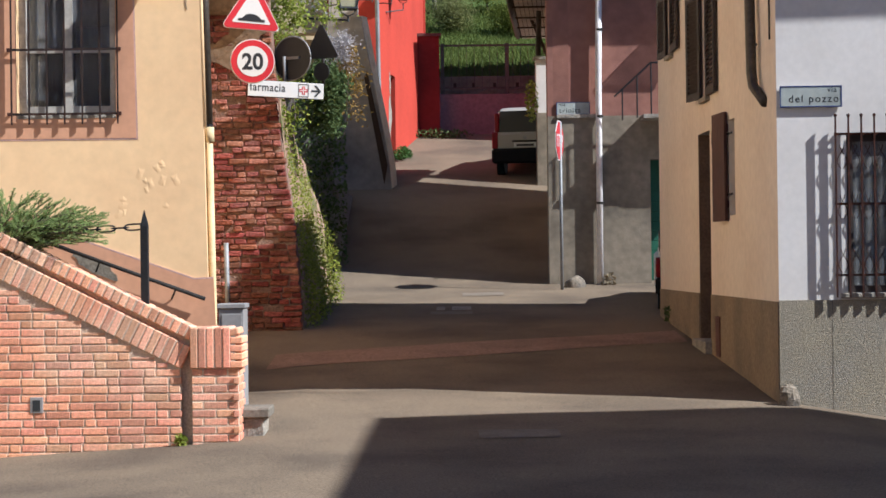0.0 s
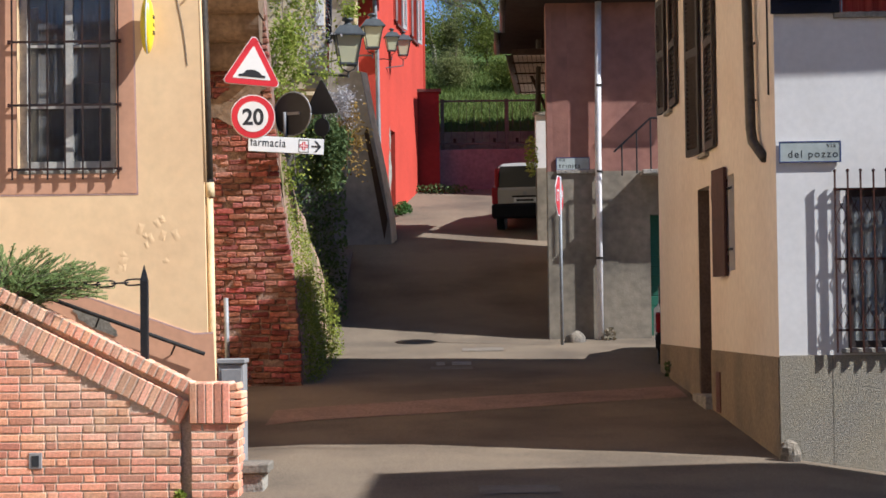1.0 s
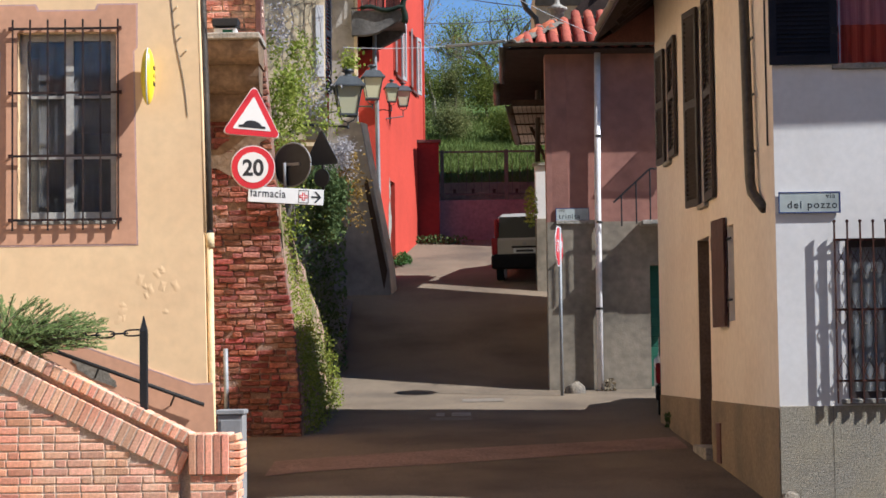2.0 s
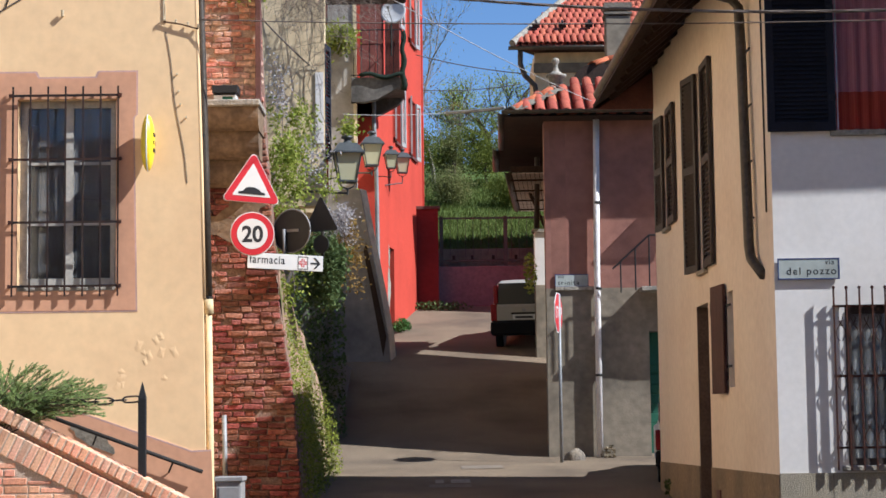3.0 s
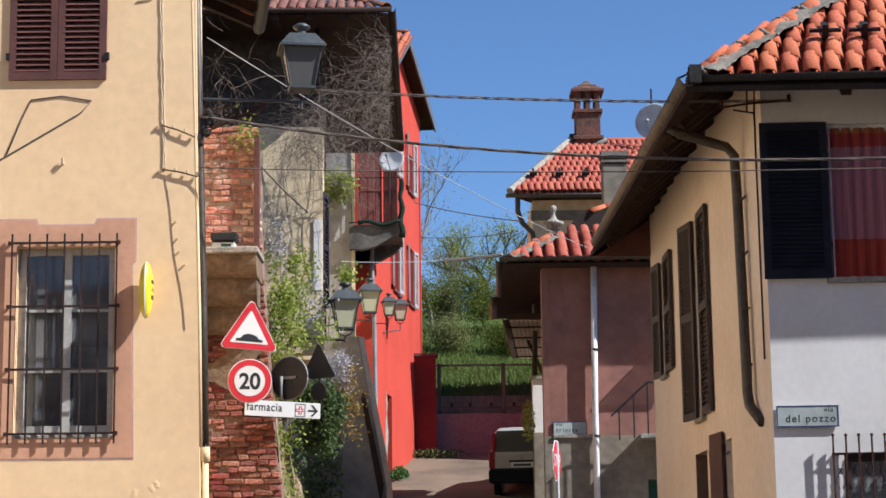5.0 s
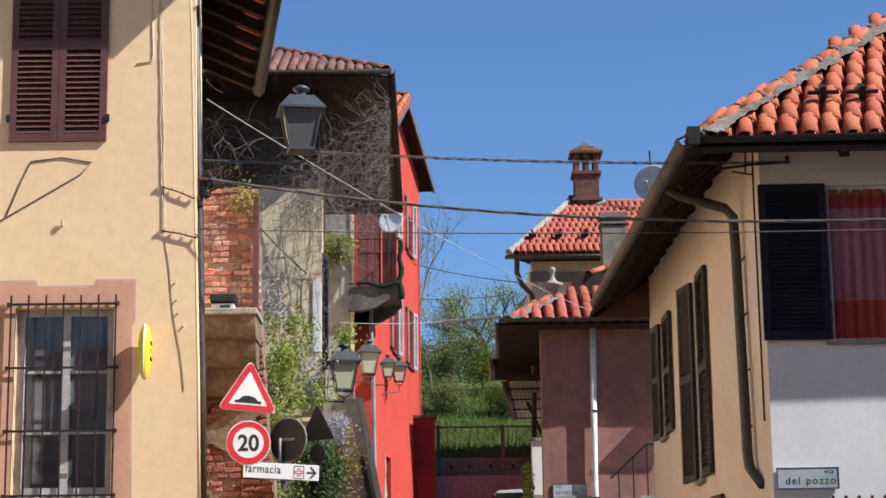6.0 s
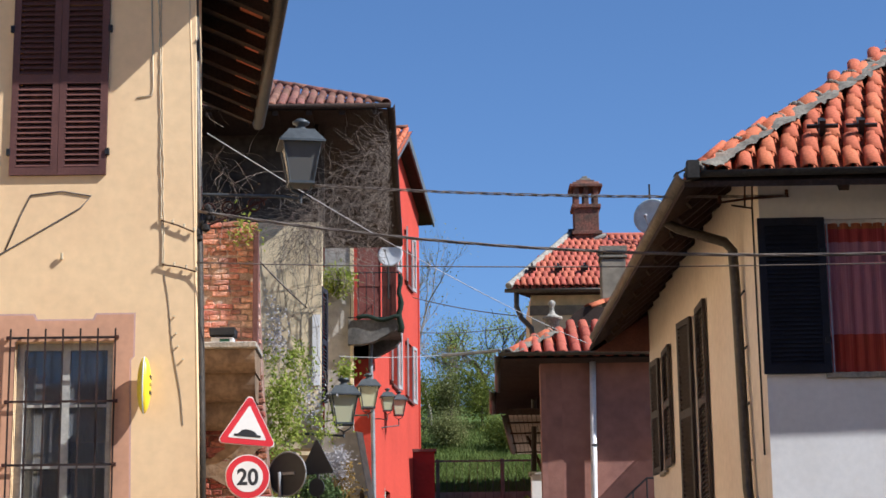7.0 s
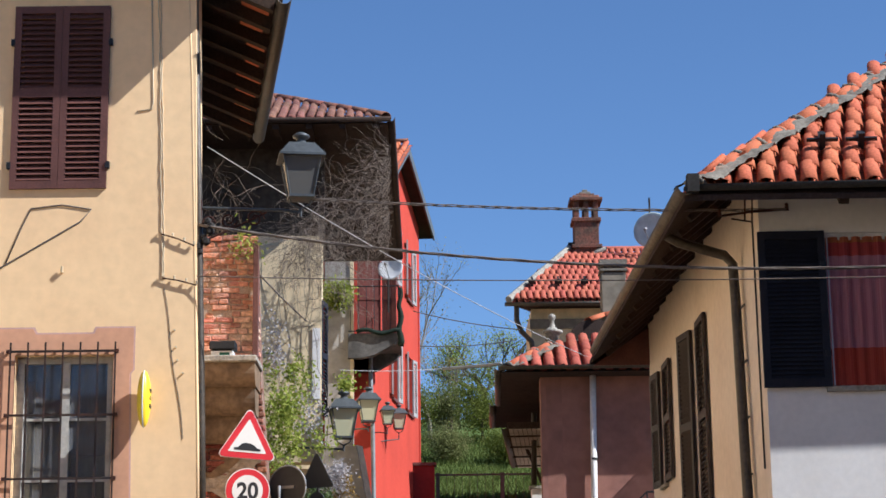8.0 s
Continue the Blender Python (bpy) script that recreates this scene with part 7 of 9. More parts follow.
    for i in range(11):
        ob = new("ceiling_slat", bd_me)
        ob.parent = h
        ob.matrix_basis = pose(1.448 + 0.0905 * i, 37.69, ze3 - 0.004, 0, 0, -yaw)
    for k in range(4):
        box_part("ceiling_batten", (0, 1.0, 0, 0.055, -0.055, -0.027), M_WOODDARK, h, m=pose(1.448 + 0.118 * k, 38.55 + 1.72 * k, ze3, 0, 0, -yaw))
    pb = bmesh.new()
    bm_tube(pb, [(2.3, 40.8, ze2 - 1.4), (1.75, 40.8, ze2 - 0.1)], 0.035, 6)
    part("eave_strut", pb, M_WOODDARK, h)
    # grey plastered chimney
    c = bmesh.new()
    cx0, cx1, cy = 3.262, 3.734, 36.5
    bm_box(c, cx0, cx1, cy, cy + 0.45, ze + 0.5, 9.417)
    ch = part("chimney", c, M_CONCRETE, roof, "grey plastered chimney", bevel=0.01)
    for i, (e, za, zb) in enumerate(((0.0, 9.462, 9.417), (0.03, 9.541, 9.496), (0.03, 9.721, 9.62))):
        c = bmesh.new()
        bm_box(c, cx0 - e, cx1 + e, cy - e, cy + 0.45 + e, za, zb)
        part("chimney_cap", c, M_CEMENT, ch)
    c = bmesh.new()
    bm_box(c, cx0 + 0.05, cx1 - 0.05, cy + 0.05, cy + 0.4, 9.642, 9.44)
    part("flue", c, M_WOODDARK, ch)
    # dormer hump behind the finial; its dark brown stands for shade
    c = bmesh.new()
    bm_prism(c, [(2.50, 7.3), (3.32, 7.3), (3.32, 8.40), (3.22, 8.46), (3.0, 8.49), (2.86, 8.45), (2.75, 8.39), (2.64, 8.29), (2.56, 8.17), (2.50, 8.0)], 36.2, 37.0)
    part("dormer_side", c, M_SOFFIT, roof, "rounded side of a small tiled dormer, its shade put into dark brown")
    ridge_tiles(roof, (2.98, 36.25, 8.36), (3.6, 36.7, 8.62), M_TILE)



build_pink_house()


# ---- back house with the big red roof ----
def build_back_house():
    h = root("back_house", Matrix(), "grey plastered house with large red tiled roof behind", "house")
    y = 39.0
    e0, e1 = Vector((1.512, 39.0, 9.376)), Vector((3.916, 39.0, 9.49))
    e1.z = e0.z
    r0 = Vector((3.002, 41.4, 10.991))
    ze, zr = e0.z, r0.z
    x_l = e0.x
    bm = bmesh.new()
    bm_box(bm, 2.034, 4.4, 39.5, 41.9, 7.6, ze - 0.02)
    bm_box(bm, 2.6, 4.4, 39.52, 41.9, 1.0, 7.6)
    part("wall_block", bm, M_OLDPLASTER, h, "grey-beige plastered walls")
    bm = bmesh.new()
    bm_box(bm, 2.034 - 0.03, 4.4, 39.44, 39.5, ze - 0.45, ze - 0.25)
    part("cornice_band", bm, M_CONCRETE, h)
    k = (zr - ze) / 2.4
    x_r = r0.x
    rm = bmesh.new()
    v = [rm.verts.new(c) for c in ((x_l, 39.0, ze), (4.7, 39.0, ze), (4.7, 41.4, zr), (x_r, 41.4, zr), (4.7, 42.1, ze), (x_r + 0.3, 42.1, ze))]
    for f in ((0, 1, 2, 3), (0, 3, 5), (3, 2, 4, 5), (0, 5, 4, 1), (1, 4, 2)):
        rm.faces.new([v[i] for i in f])
    roof = part("roof", rm, M_SOFFIT, h, "red roof of small curved tiles, pale verge")
    slope = math.sqrt(1 + k * k)
    m = plane_frame((x_l, 39.0, ze + 0.02), (1, 0, 0), (0, 1, k))
    run = (x_r - x_l)
    tile_field(roof, m, 25, 10, M_REDTILE, pitch=0.138, expose=0.30, scale=0.74, length=0.50, tilt=5.0, stagger=0.5, inside=lambda x, y: x > run * (y / slope) / 2.4 + 0.06 and y < 2.4 * slope - 0.05, rng=random.Random(61), jitter=0.3)
    # pale mortared verge
    bm = bmesh.new()
    bm_tube(bm, [(x_l + 0.03, 38.94, ze + 0.07), (x_r + 0.02, 41.34, zr + 0.10)], 0.075, 8)
    part("verge", bm, M_STONE, roof, "pale mortar verge")
    bm = bmesh.new()
    bm_tube(bm, [(x_r, 41.38, zr + 0.07), (4.7, 41.38, zr + 0.07)], 0.06, 8)
    part("ridge_roll", bm, M_REDTILE, roof, "red tiled ridge", smooth=True)
    g = bmesh.new()
    half_gutter(g, (x_l - 0.05, 38.95, ze), (4.7, 38.95, ze), 0.07)
    part("gutter", g, M_GUTTER, h, smooth=True)
    bm = bmesh.new()
    bm_tube(bm, [(1.713, 39.06, 9.40), (1.713, 39.1, 9.262), (1.709, 39.1, 9.047), (1.802, 39.2, 8.826), (2.014, 39.3, 8.627), (2.056, 39.3, 8.364), (2.004, 39.3, 5.653)], 0.055, 8)
    part("downpipe", bm, M_GUTTER, h, "dark bent downpipe", smooth=True)
    for i in range(5):
        b = bmesh.new()
        bm_box(b, -0.08, 0.08, -0.03, 0.03, 0.08, 0.17)
        bm_box(b, -0.02, 0.02, -0.04, 0.12, 0, 0.2)
        part("snow_guard", b, M_BLACKIRON, roof, m=m @ pose(0.55 + 0.55 * i, 0.62, 0.08))
    # brick chimney with pillared top
    cx, cy = 3.38, 41.1
    zb = 10.994
    zt = 12.367
    H = zt - zb
    w = 0.27
    c = part("chimney", (lambda b: (bm_box(b, cx - w, cx + w, cy, cy + 2 * w, zb - 0.8, zb + H * 0.50), b)[-1])(bmesh.new()), M_DARKBRICK, roof, "old brick chimney with open arcaded top", bevel=0.01)
    for e, za, zb2 in ((0.06, 0.02, 0.08), (0.05, 0.46, 0.52), (0.09, 0.80, 0.85)):
        b = bmesh.new()
        bm_box(b, cx - w - e, cx + w + e, cy - e, cy + 2 * w + e, zb + H * za, zb + H * zb2)
        part("string_course", b, M_DARKBRICK, c, bevel=0.008)
    for ix in (-1, 0, 1):
        for iy in (0, 1, 2):
            if ix == 0 and iy == 1:
                continue
            b = bmesh.new()
            px, py = cx + ix * (w - 0.06), cy + 0.06 + iy * (w - 0.06)
            bm_box(b, px - 0.055, px + 0.055, py - 0.055, py + 0.055, zb + H * 0.52, zb + H * 0.80)
            part("brick_pier", b, M_DARKBRICK, c, bevel=0.008)
    for i, e in enumerate((0.02, -0.07, -0.15, -0.21)):
        b = bmesh.new()
        bm_box(b, cx - w - e, cx + w + e, cy - e, cy + 2 * w + e, zb + H * (0.85 + 0.045 * i), zb + H * (0.895 + 0.045 * i))
        part("cap_course", b, M_CEMENT if i > 1 else M_OLDTILE, c, bevel=0.012)
    b = bmesh.new()
    bmesh.ops.create_icosphere(b, subdivisions=2, radius=0.2, matrix=Matrix.Translation((cx + 0.25, cy + 0.02, zb - 0.06)) @ pose(0, 0, 0, 0, -28, 0) @ Matrix.Diagonal((1.1, 0.5, 0.35, 1)))
    part("mortar_flashing", b, M_STONE, c, "pale mortar flashing")
    bm = bmesh.new()
    bm_box(bm, x_r - 0.02, cx - w, 41.25, 41.55, zr, zr + 0.2)
    part("ridge_end", bm, M_BLACKIRON, roof)


build_back_house()
M_DISHGREY = material("grey_green_dish", (0.42, 0.45, 0.43), 0.6, fine=20, coarse=4, amount=0.06, bump=0)
dc = Vector((4.74, 40.6, 11.302))
build_satellite_dish("satellite_dish", tuple(dc), 0.40, (-0.45, -1, 0.1), "grey satellite dish with mast on the back roof", M_DISHGREY, [dc + Vector((0, 0.15, -1.0)), dc + Vector((0, 0.15, 0.75))])


# ---- garden pier beside the parked car ----
def build_garden_pier():
    r = root("garden_pier", Matrix(), "white plastered gate pier on a stained grey wall", "pier")
    y = 43.2
    x0 = 2.149
    bm = bmesh.new()
    bm_box(bm, x0, x0 + 1.2, y, y + 0.4, 2.4, 4.78)
    part("base_wall", bm, M_CONCRETE, r, "grey stained base", bevel=0.01)
    bm = bmesh.new()
    bm_box(bm, x0 - 0.006, x0 + 1.2, y + 0.04, y + 0.38, 4.78, 5.986)
    part("pier_body", bm, M_WHITE, r, bevel=0.008)
    bm = bmesh.new()
    bm_box(bm, x0 - 0.05, x0 + 1.2, y - 0.01, y + 0.42, 5.986, 6.05)
    part("cap", bm, M_STONE, r)



build_garden_pier()


# ---- small parked car ----
def build_car(m, paint, label, mirrors=True):
    """A small boxy hatchback; x across, y forward, z up from the road under its rear axle."""
    car = root("parked_car", m, label, "car", "parked cars")
    W, L = 0.79, 3.54
    # body from cross-sections along its length
    secs = [(0.0, 0.70, 0.40, 0.90, 0.98), (0.06, 0.76, 0.37, 0.94, 1.0), (0.5, 0.79, 0.36, 0.95, 1.0), (2.4, 0.79, 0.34, 0.95, 1.0), (2.9, 0.78, 0.26, 0.92, 0.97), (3.4, 0.72, 0.30, 0.78, 0.85), (3.54, 0.62, 0.38, 0.66, 0.74)]
    bm = bmesh.new()
    rings = []
    for y, w, z0, z1, z2 in secs:
        ring = [(-w * 0.92, z0), (-w, z0 + 0.12), (-w, z1), (-w * 0.93, z2), (w * 0.93, z2), (w, z1), (w, z0 + 0.12), (w * 0.92, z0)]
        rings.append([bm.verts.new((x, y, z)) for x, z in ring])
    for a, b in zip(rings, rings[1:]):
        for j in range(8):
            bm.faces.new((a[j], a[(j + 1) % 8], b[(j + 1) % 8], b[j]))
    bm.faces.new(rings[0][::-1])
    bm.faces.new(rings[-1])
    part("body", bm, paint, car, "pale painted body", bevel=0.02)
    # cabin with raked rear window
    bm = bmesh.new()
    cab = [(0.02, 0.74, 0.95), (0.16, 0.66, 1.44), (0.42, 0.64, 1.51), (1.9, 0.635, 1.50), (2.25, 0.66, 1.38), (2.85, 0.74, 0.94)]
    lo = [bm.verts.new((s * 0.745, y, 0.95)) for y in (0.03, 2.85) for s in (-1, 1)]
    rings = []
    for y, w, z in cab:
        rings.append([bm.verts.new((-w, y, z - 0.03)), bm.verts.new((-w + 0.06, y, z)), bm.verts.new((w - 0.06, y, z)), bm.verts.new((w, y, z - 0.03))])
    for a, b in zip(rings, rings[1:]):
        for j in range(3):
            bm.faces.new((a[j], a[j + 1], b[j + 1], b[j]))
    bl = [r[0] for r in rings]
    br = [r[3] for r in rings]
    bm.faces.new(bl)
    bm.faces.new(br[::-1])
    bm.faces.new((rings[0][0], rings[-1][0], rings[-1][3], rings[0][3]))
    part("cabin", bm, paint, car, bevel=0.012)
    # glass
    bm = bmesh.new()
    q = [(-0.64, 0.042, 1.01), (0.64, 0.042, 1.01), (0.60, 0.155, 1.455), (-0.60, 0.155, 1.455)]
    n = Vector((0, -1, 0.27)).normalized()
    f0 = [bm.verts.new(Vector(p) + n * 0.012) for p in q]
    f1 = [bm.verts.new(Vector(p) - n * 0.02) for p in q]
    bm.faces.new(f0)
    bm.faces.new(f1[::-1])
    for i in range(4):
        bm.faces.new((f0[i], f1[i], f1[(i + 1) % 4], f0[(i + 1) % 4]))
    part("rear_window", bm, M_CARGLASS, car, "dark rear window")
    for s in (-1, 1):
        bm = bmesh.new()
        bm_prism(bm, [(0.35, 1.0), (2.5, 1.0), (2.1, 1.40), (0.45, 1.45)], -0.008, 0.008)
        mm = Matrix(((0, -1, 0, s * 0.705), (1, 0, 0, 0), (0, 0, 1, 0), (0, 0, 0, 1)))
        part("side_window", bm, M_CARGLASS, car, m=mm)
    # rear bumper, tail lights, plate recess, wiper, mirrors
    bm = bmesh.new()
    bm_box(bm, -0.78, 0.78, -0.09, 0.22, 0.35, 0.67)
    part("rear_bumper", bm, M_BUMPER, car, "dark grey plastic bumper", bevel=0.05)
    for s in (-1, 1):
        bm = bmesh.new()
        bm_box(bm, s * 0.70 - 0.075, s * 0.70 + 0.075, -0.012, 0.14, 0.66, 1.02)
        part("tail_light", bm, M_TAIL, car, "red tail light", bevel=0.02)
        bm = bmesh.new()
        bm_box(bm, s * 0.655 - 0.05, s * 0.655 + 0.05, 0.02, 0.20, 1.02, 1.42)
        part("upper_tail_light", bm, M_TAIL, car, "red upper tail light", bevel=0.02, m=pose(0, 0, 0, 0, 0, 0))
        if mirrors:
            bm = bmesh.new()
            bm_box(bm, s * 0.9 - 0.09, s * 0.9 + 0.09, 2.2, 2.3, 1.0, 1.16)
            part("mirror", bm, M_BUMPER, car, bevel=0.03)
    bm = bmesh.new()
    bm_box(bm, -0.26, 0.26, -0.014, 0.01, 0.69, 0.79)
    pl = part("plate", bm, M_SIGNWHITE, car, "white number plate", bevel=0.003)
    bm = bmesh.new()
    bm_box(bm, -0.20, 0.20, -0.018, -0.013, 0.71, 0.76)
    part("plate_bar", bm, M_SIGNBACK, pl)
    bm = bmesh.new()
    bm_box(bm, -0.30, 0.30, -0.03, 0.01, 0.80, 0.835)
    part("hatch_handle", bm, M_BUMPER, car, bevel=0.008)
    bm = bmesh.new()
    bm_lathe(bm, ((0.045, 0), (0.045, 0.02)), sides=16)
    part("badge", bm, M_GALV, car, "round badge", m=pose(0, -0.005, 0.885, 90))
    for x in (-0.66, 0.66):
        for y in (0.55, 2.85):
            bm = bmesh.new()
            bm_lathe(bm, ((0.22, -0.085), (0.275, -0.075), (0.285, 0), (0.275, 0.075), (0.22, 0.085)), sides=24)
            t = part("wheel", bm, M_RUBBER, car, "black tyre", smooth=False, m=pose(x, y, 0.285, 0, 90, 0))
            bm = bmesh.new()
            bm_lathe(bm, ((0.19, -0.088), (0.19, 0.088)), sides=20)
            part("rim", bm, M_GALV, t)
    return car


M_BUMPER = material("dark_bumper", (0.010, 0.010, 0.011), 0.9, amount=0.08, bump=0.1)
M_TAIL = material("red_lens", (0.22, 0.012, 0.015), 0.25, amount=0.03, bump=0)
M_RUBBER = material("tyre_rubber", (0.012, 0.018, 0.018), 0.9, amount=0.1)
M_CARPAINT = material("beige_white_paint", (0.31, 0.29, 0.25), 0.3, amount=0.02, bump=0, dark=0.97)
build_car(pose(1.93, 44.0, 3.335 - 0.02, 5.5, 0, -13) @ Matrix.Diagonal((1, 1, 1.08, 1)), M_CARPAINT, "small pale beige hatchback with dark bumper parked uphill")
build_car(pose(3.985, 28.98, 0.62, 3, 0, -6) @ Matrix.Diagonal((1, 1, 0.86, 1)), M_SIGNWHITE, "white hatchback parked beside the garage, mostly hidden", False)

# ---- street furniture on the right ----
street_sign("street_name_plate", pose(2.062, 34.40, 4.069), 0.60, 0.225, ("via", 0.05, 0.155), ("trinita", 0.05, 0.035), "grey enamel plate reading via trinita on the pink house", 0.125)


def build_stop_sign():
    z0 = 1.062
    r = root("stop_sign", pose(2.065, 33.4, z0), "red octagonal stop sign on a steel pole", "traffic sign")
    bm = bmesh.new()
    top = 3.886 - z0
    bm_tube(bm, [(0, 0, -0.2), (0, 0, top - 0.02)], 0.028, 8)
    part("pole", bm, M_GALV, r, smooth=True)
    c = 3.541 - z0
    m = pose(-0.02, -0.04, c, 0, 0, 76)
    for name, rad, d, mat in (("plate", 0.375, 0.0, M_SIGNWHITE), ("red_face", 0.352, -0.006, M_SIGNRED)):
        bm = bmesh.new()
        pts = [(rad * math.cos(a), rad * math.sin(a)) for a in (math.pi / 8 + math.pi / 4 * k for k in range(8))]
        bm_prism(bm, pts, d - 0.006, d + 0.006)
        part(name, bm, mat, r, m=m)
    text_part("STOP", 0.30, M_SIGNWHITE, r, m @ pose(0, -0.014, -0.10), align="CENTER", squeeze=0.78)


build_stop_sign()


def rock(name, c, size, mat, label, seed):
    bm = bmesh.new()
    bmesh.ops.create_icosphere(bm, subdivisions=3, radius=1.0)
    for v in bm.verts:
        k = 1 + 0.22 * noise.noise(v.co * 1.6 + Vector((seed, 0, 0))) + 0.08 * noise.noise(v.co * 5)
        v.co = Vector((v.co.x * size[0] * k, v.co.y * size[1] * k, max(v.co.z, -0.3) * size[2] * k))
    thing(name, bm, mat, label, "stone", smooth=True, m=Matrix.Translation(c))


rock("kerb_boulder", (2.327, 33.9, 0.953), (0.21, 0.18, 0.23), M_BOULDER, "rounded grey-brown boulder at the foot of the pink house", 3.0)

# ---- road signs by the ruin ----
def round_plate(name, rad, parent, m, mat, d=0.0, thick=0.006, label=""):
    bm = bmesh.new()
    pts = [(rad * math.cos(a), rad * math.sin(a)) for a in (2 * math.pi * k / 40 for k in range(40))]
    bm_prism(bm, pts, d - thick, d + thick)
    return part(name, bm, mat, parent, label, m=m)


def rounded_triangle(r, cr, seg=5):
    pts = []
    for k in range(3):
        a = math.pi / 2 + 2 * math.pi * k / 3
        c = Vector(((r - 2 * cr) * math.cos(a), (r - 2 * cr) * math.sin(a)))
        for i in range(seg + 1):
            b = a - math.pi / 3 + 2 * math.pi / 3 * i / seg
            pts.append((c.x + cr * math.cos(b), c.y + cr * math.sin(b)))
    return pts


def build_road_signs():
    y = 25.8
    # warning triangle with a hump
    c = (-2.525, 25.75, 4.851)
    turn = pose(*c, 0, 4, 14)
    r = root("bump_warning_sign", turn, "red-bordered white triangle sign showing a road bump", "traffic sign", "road signs on the ruin corner")
    R = 0.475
    for name, k, d, mat in (("plate", 1.0, 0.0, M_SIGNWHITE), ("red_border", 0.965, -0.007, M_SIGNRED), ("white_field", 0.64, -0.012, M_SIGNWHITE)):
        bm = bmesh.new()
        bm_prism(bm, rounded_triangle(R * k, 0.05 * (k if k > 0.9 else 0.25)), d - 0.005, d + 0.005)
        part(name, bm, mat, r)
    bm = bmesh.new()
    hump = [(-0.18, -0.155), (-0.18, -0.125), (-0.13, -0.12), (-0.08, -0.07), (-0.03, -0.055), (0.04, -0.06), (0.10, -0.085), (0.13, -0.12), (0.18, -0.125), (0.18, -0.155)]
    bm_prism(bm, [(x, z + 0.03) for x, z in hump], -0.022, -0.016)
    part("hump_symbol", bm, M_SIGNBLACK, r)
    bm = bmesh.new()
    bm_box(bm, -0.03, 0.03, 0.005, 0.6, 0.0, 0.05)
    part("bracket", bm, M_GALV, r)
    # speed limit
    c = (-2.517, 25.7, 4.186)
    r = root("speed_limit_sign", pose(*c, 0, 0, 8), "round speed limit sign reading 20 with red border", "traffic sign", "road signs on the ruin corner")
    round_plate("plate", 0.298, r, Matrix(), M_SIGNWHITE)
    round_plate("red_ring", 0.285, r, Matrix(), M_SIGNRED, -0.008)
    round_plate("white_field", 0.205, r, Matrix(), M_SIGNWHITE, -0.013)
    text_part("20", 0.30, M_SIGNBLACK, r, pose(0, -0.0195, -0.105), align="CENTER", squeeze=0.95, bold=0.03)
    bm = bmesh.new()
    bm_box(bm, -0.03, 0.03, 0.005, 0.6, -0.03, 0.03)
    part("bracket", bm, M_GALV, r)
    # pharmacy arrow
    c = (-2.151, 26.64, 3.884)
    r = root("pharmacy_sign", pose(*c, 0, 2.5, 14) @ Matrix.Diagonal((1.06, 1, 1.036, 1)), "white direction sign reading farmacia with cross and arrow", "direction sign", "road signs on the ruin corner")
    w, h = 0.5, 0.105
    bm = bmesh.new()
    bm_box(bm, -w, w, -0.008, 0.008, -h, h)
    part("plate", bm, M_SIGNWHITE, r, bevel=0.004)
    bm = bmesh.new()
    bm_box(bm, -w - 0.004, w + 0.004, 0.0085, 0.03, -h - 0.006, h + 0.006)
    part("back_frame", bm, M_DARKMETAL, r)
    text_part("farmacia", 0.155, M_SIGNBLACK, r, pose(-0.475, -0.0095, -0.03), squeeze=0.80, spacing=1.12, bold=0.014)
    bm = bmesh.new()
    for a in ((0.165, 0.30, 0.078, 0.086), (0.165, 0.30, -0.086, -0.078), (0.165, 0.172, -0.078, 0.078), (0.293, 0.30, -0.078, 0.078)):
        bm_box(bm, a[0], a[1], -0.012, -0.0085, a[2], a[3])
    part("cross_frame", bm, M_SIGNBACK, r)
    bm = bmesh.new()
    bm_prism(bm, [(0.233 + a, b) for a, b in ((-0.02, -0.055), (0.02, -0.055), (0.02, -0.02), (0.055, -0.02), (0.055, 0.02), (0.02, 0.02), (0.02, 0.055), (-0.02, 0.055), (-0.02, 0.02), (-0.055, 0.02), (-0.055, -0.02), (-0.02, -0.02))], -0.011, -0.0085)
    part("red_cross", bm, M_SIGNRED, r)
    bm = bmesh.new()
    e = 0.0055
    bm_prism(bm, [(0.233 + a, b) for a, b in ((-e, -0.05), (e, -0.05), (e, -e), (0.05, -e), (0.05, e), (e, e), (e, 0.05), (-e, 0.05), (-e, e), (-0.05, e), (-0.05, -e), (-e, -e))], -0.0125, -0.0105)
    part("white_cross_line", bm, M_SIGNWHITE, r)
    bm = bmesh.new()
    bm_box(bm, 0.335, 0.45, -0.012, -0.0085, -0.012, 0.012)
    for s in (-1, 1):
        bm_prism(bm, [(0.468, 0.0), (0.40, s * 0.075), (0.372, s * 0.075), (0.436, 0.0)], -0.0125, -0.0086)
    part("arrow", bm, M_SIGNBLACK, r)
    # backs of signs that face up the lane
    c = (-2.089, 27.0, 4.355)
    r = root("round_sign_back", pose(*c, 0, 0, -28), "dark grey back of a round road sign with its clamp", "traffic sign")
    round_plate("plate", 0.31, r, Matrix(), M_SIGNBACK)
    bm = bmesh.new()
    bm_tube(bm, [(0.307 * math.cos(a), 0, 0.307 * math.sin(a)) for a in (2 * math.pi * k / 40 for k in range(41))], 0.012, 6)
    part("rim", bm, M_GALV, r, smooth=True)
    bm = bmesh.new()
    bm_box(bm, -0.13, 0.13, -0.03, -0.007, -0.015, 0.025)
    part("clamp_rail", bm, M_GALV, r)
    bm = bmesh.new()
    bm_tube(bm, [(-0.10, -0.045, 0.03), (-0.09, -0.045, -0.36), (-0.09, 0.0, -0.42)], 0.025, 8)
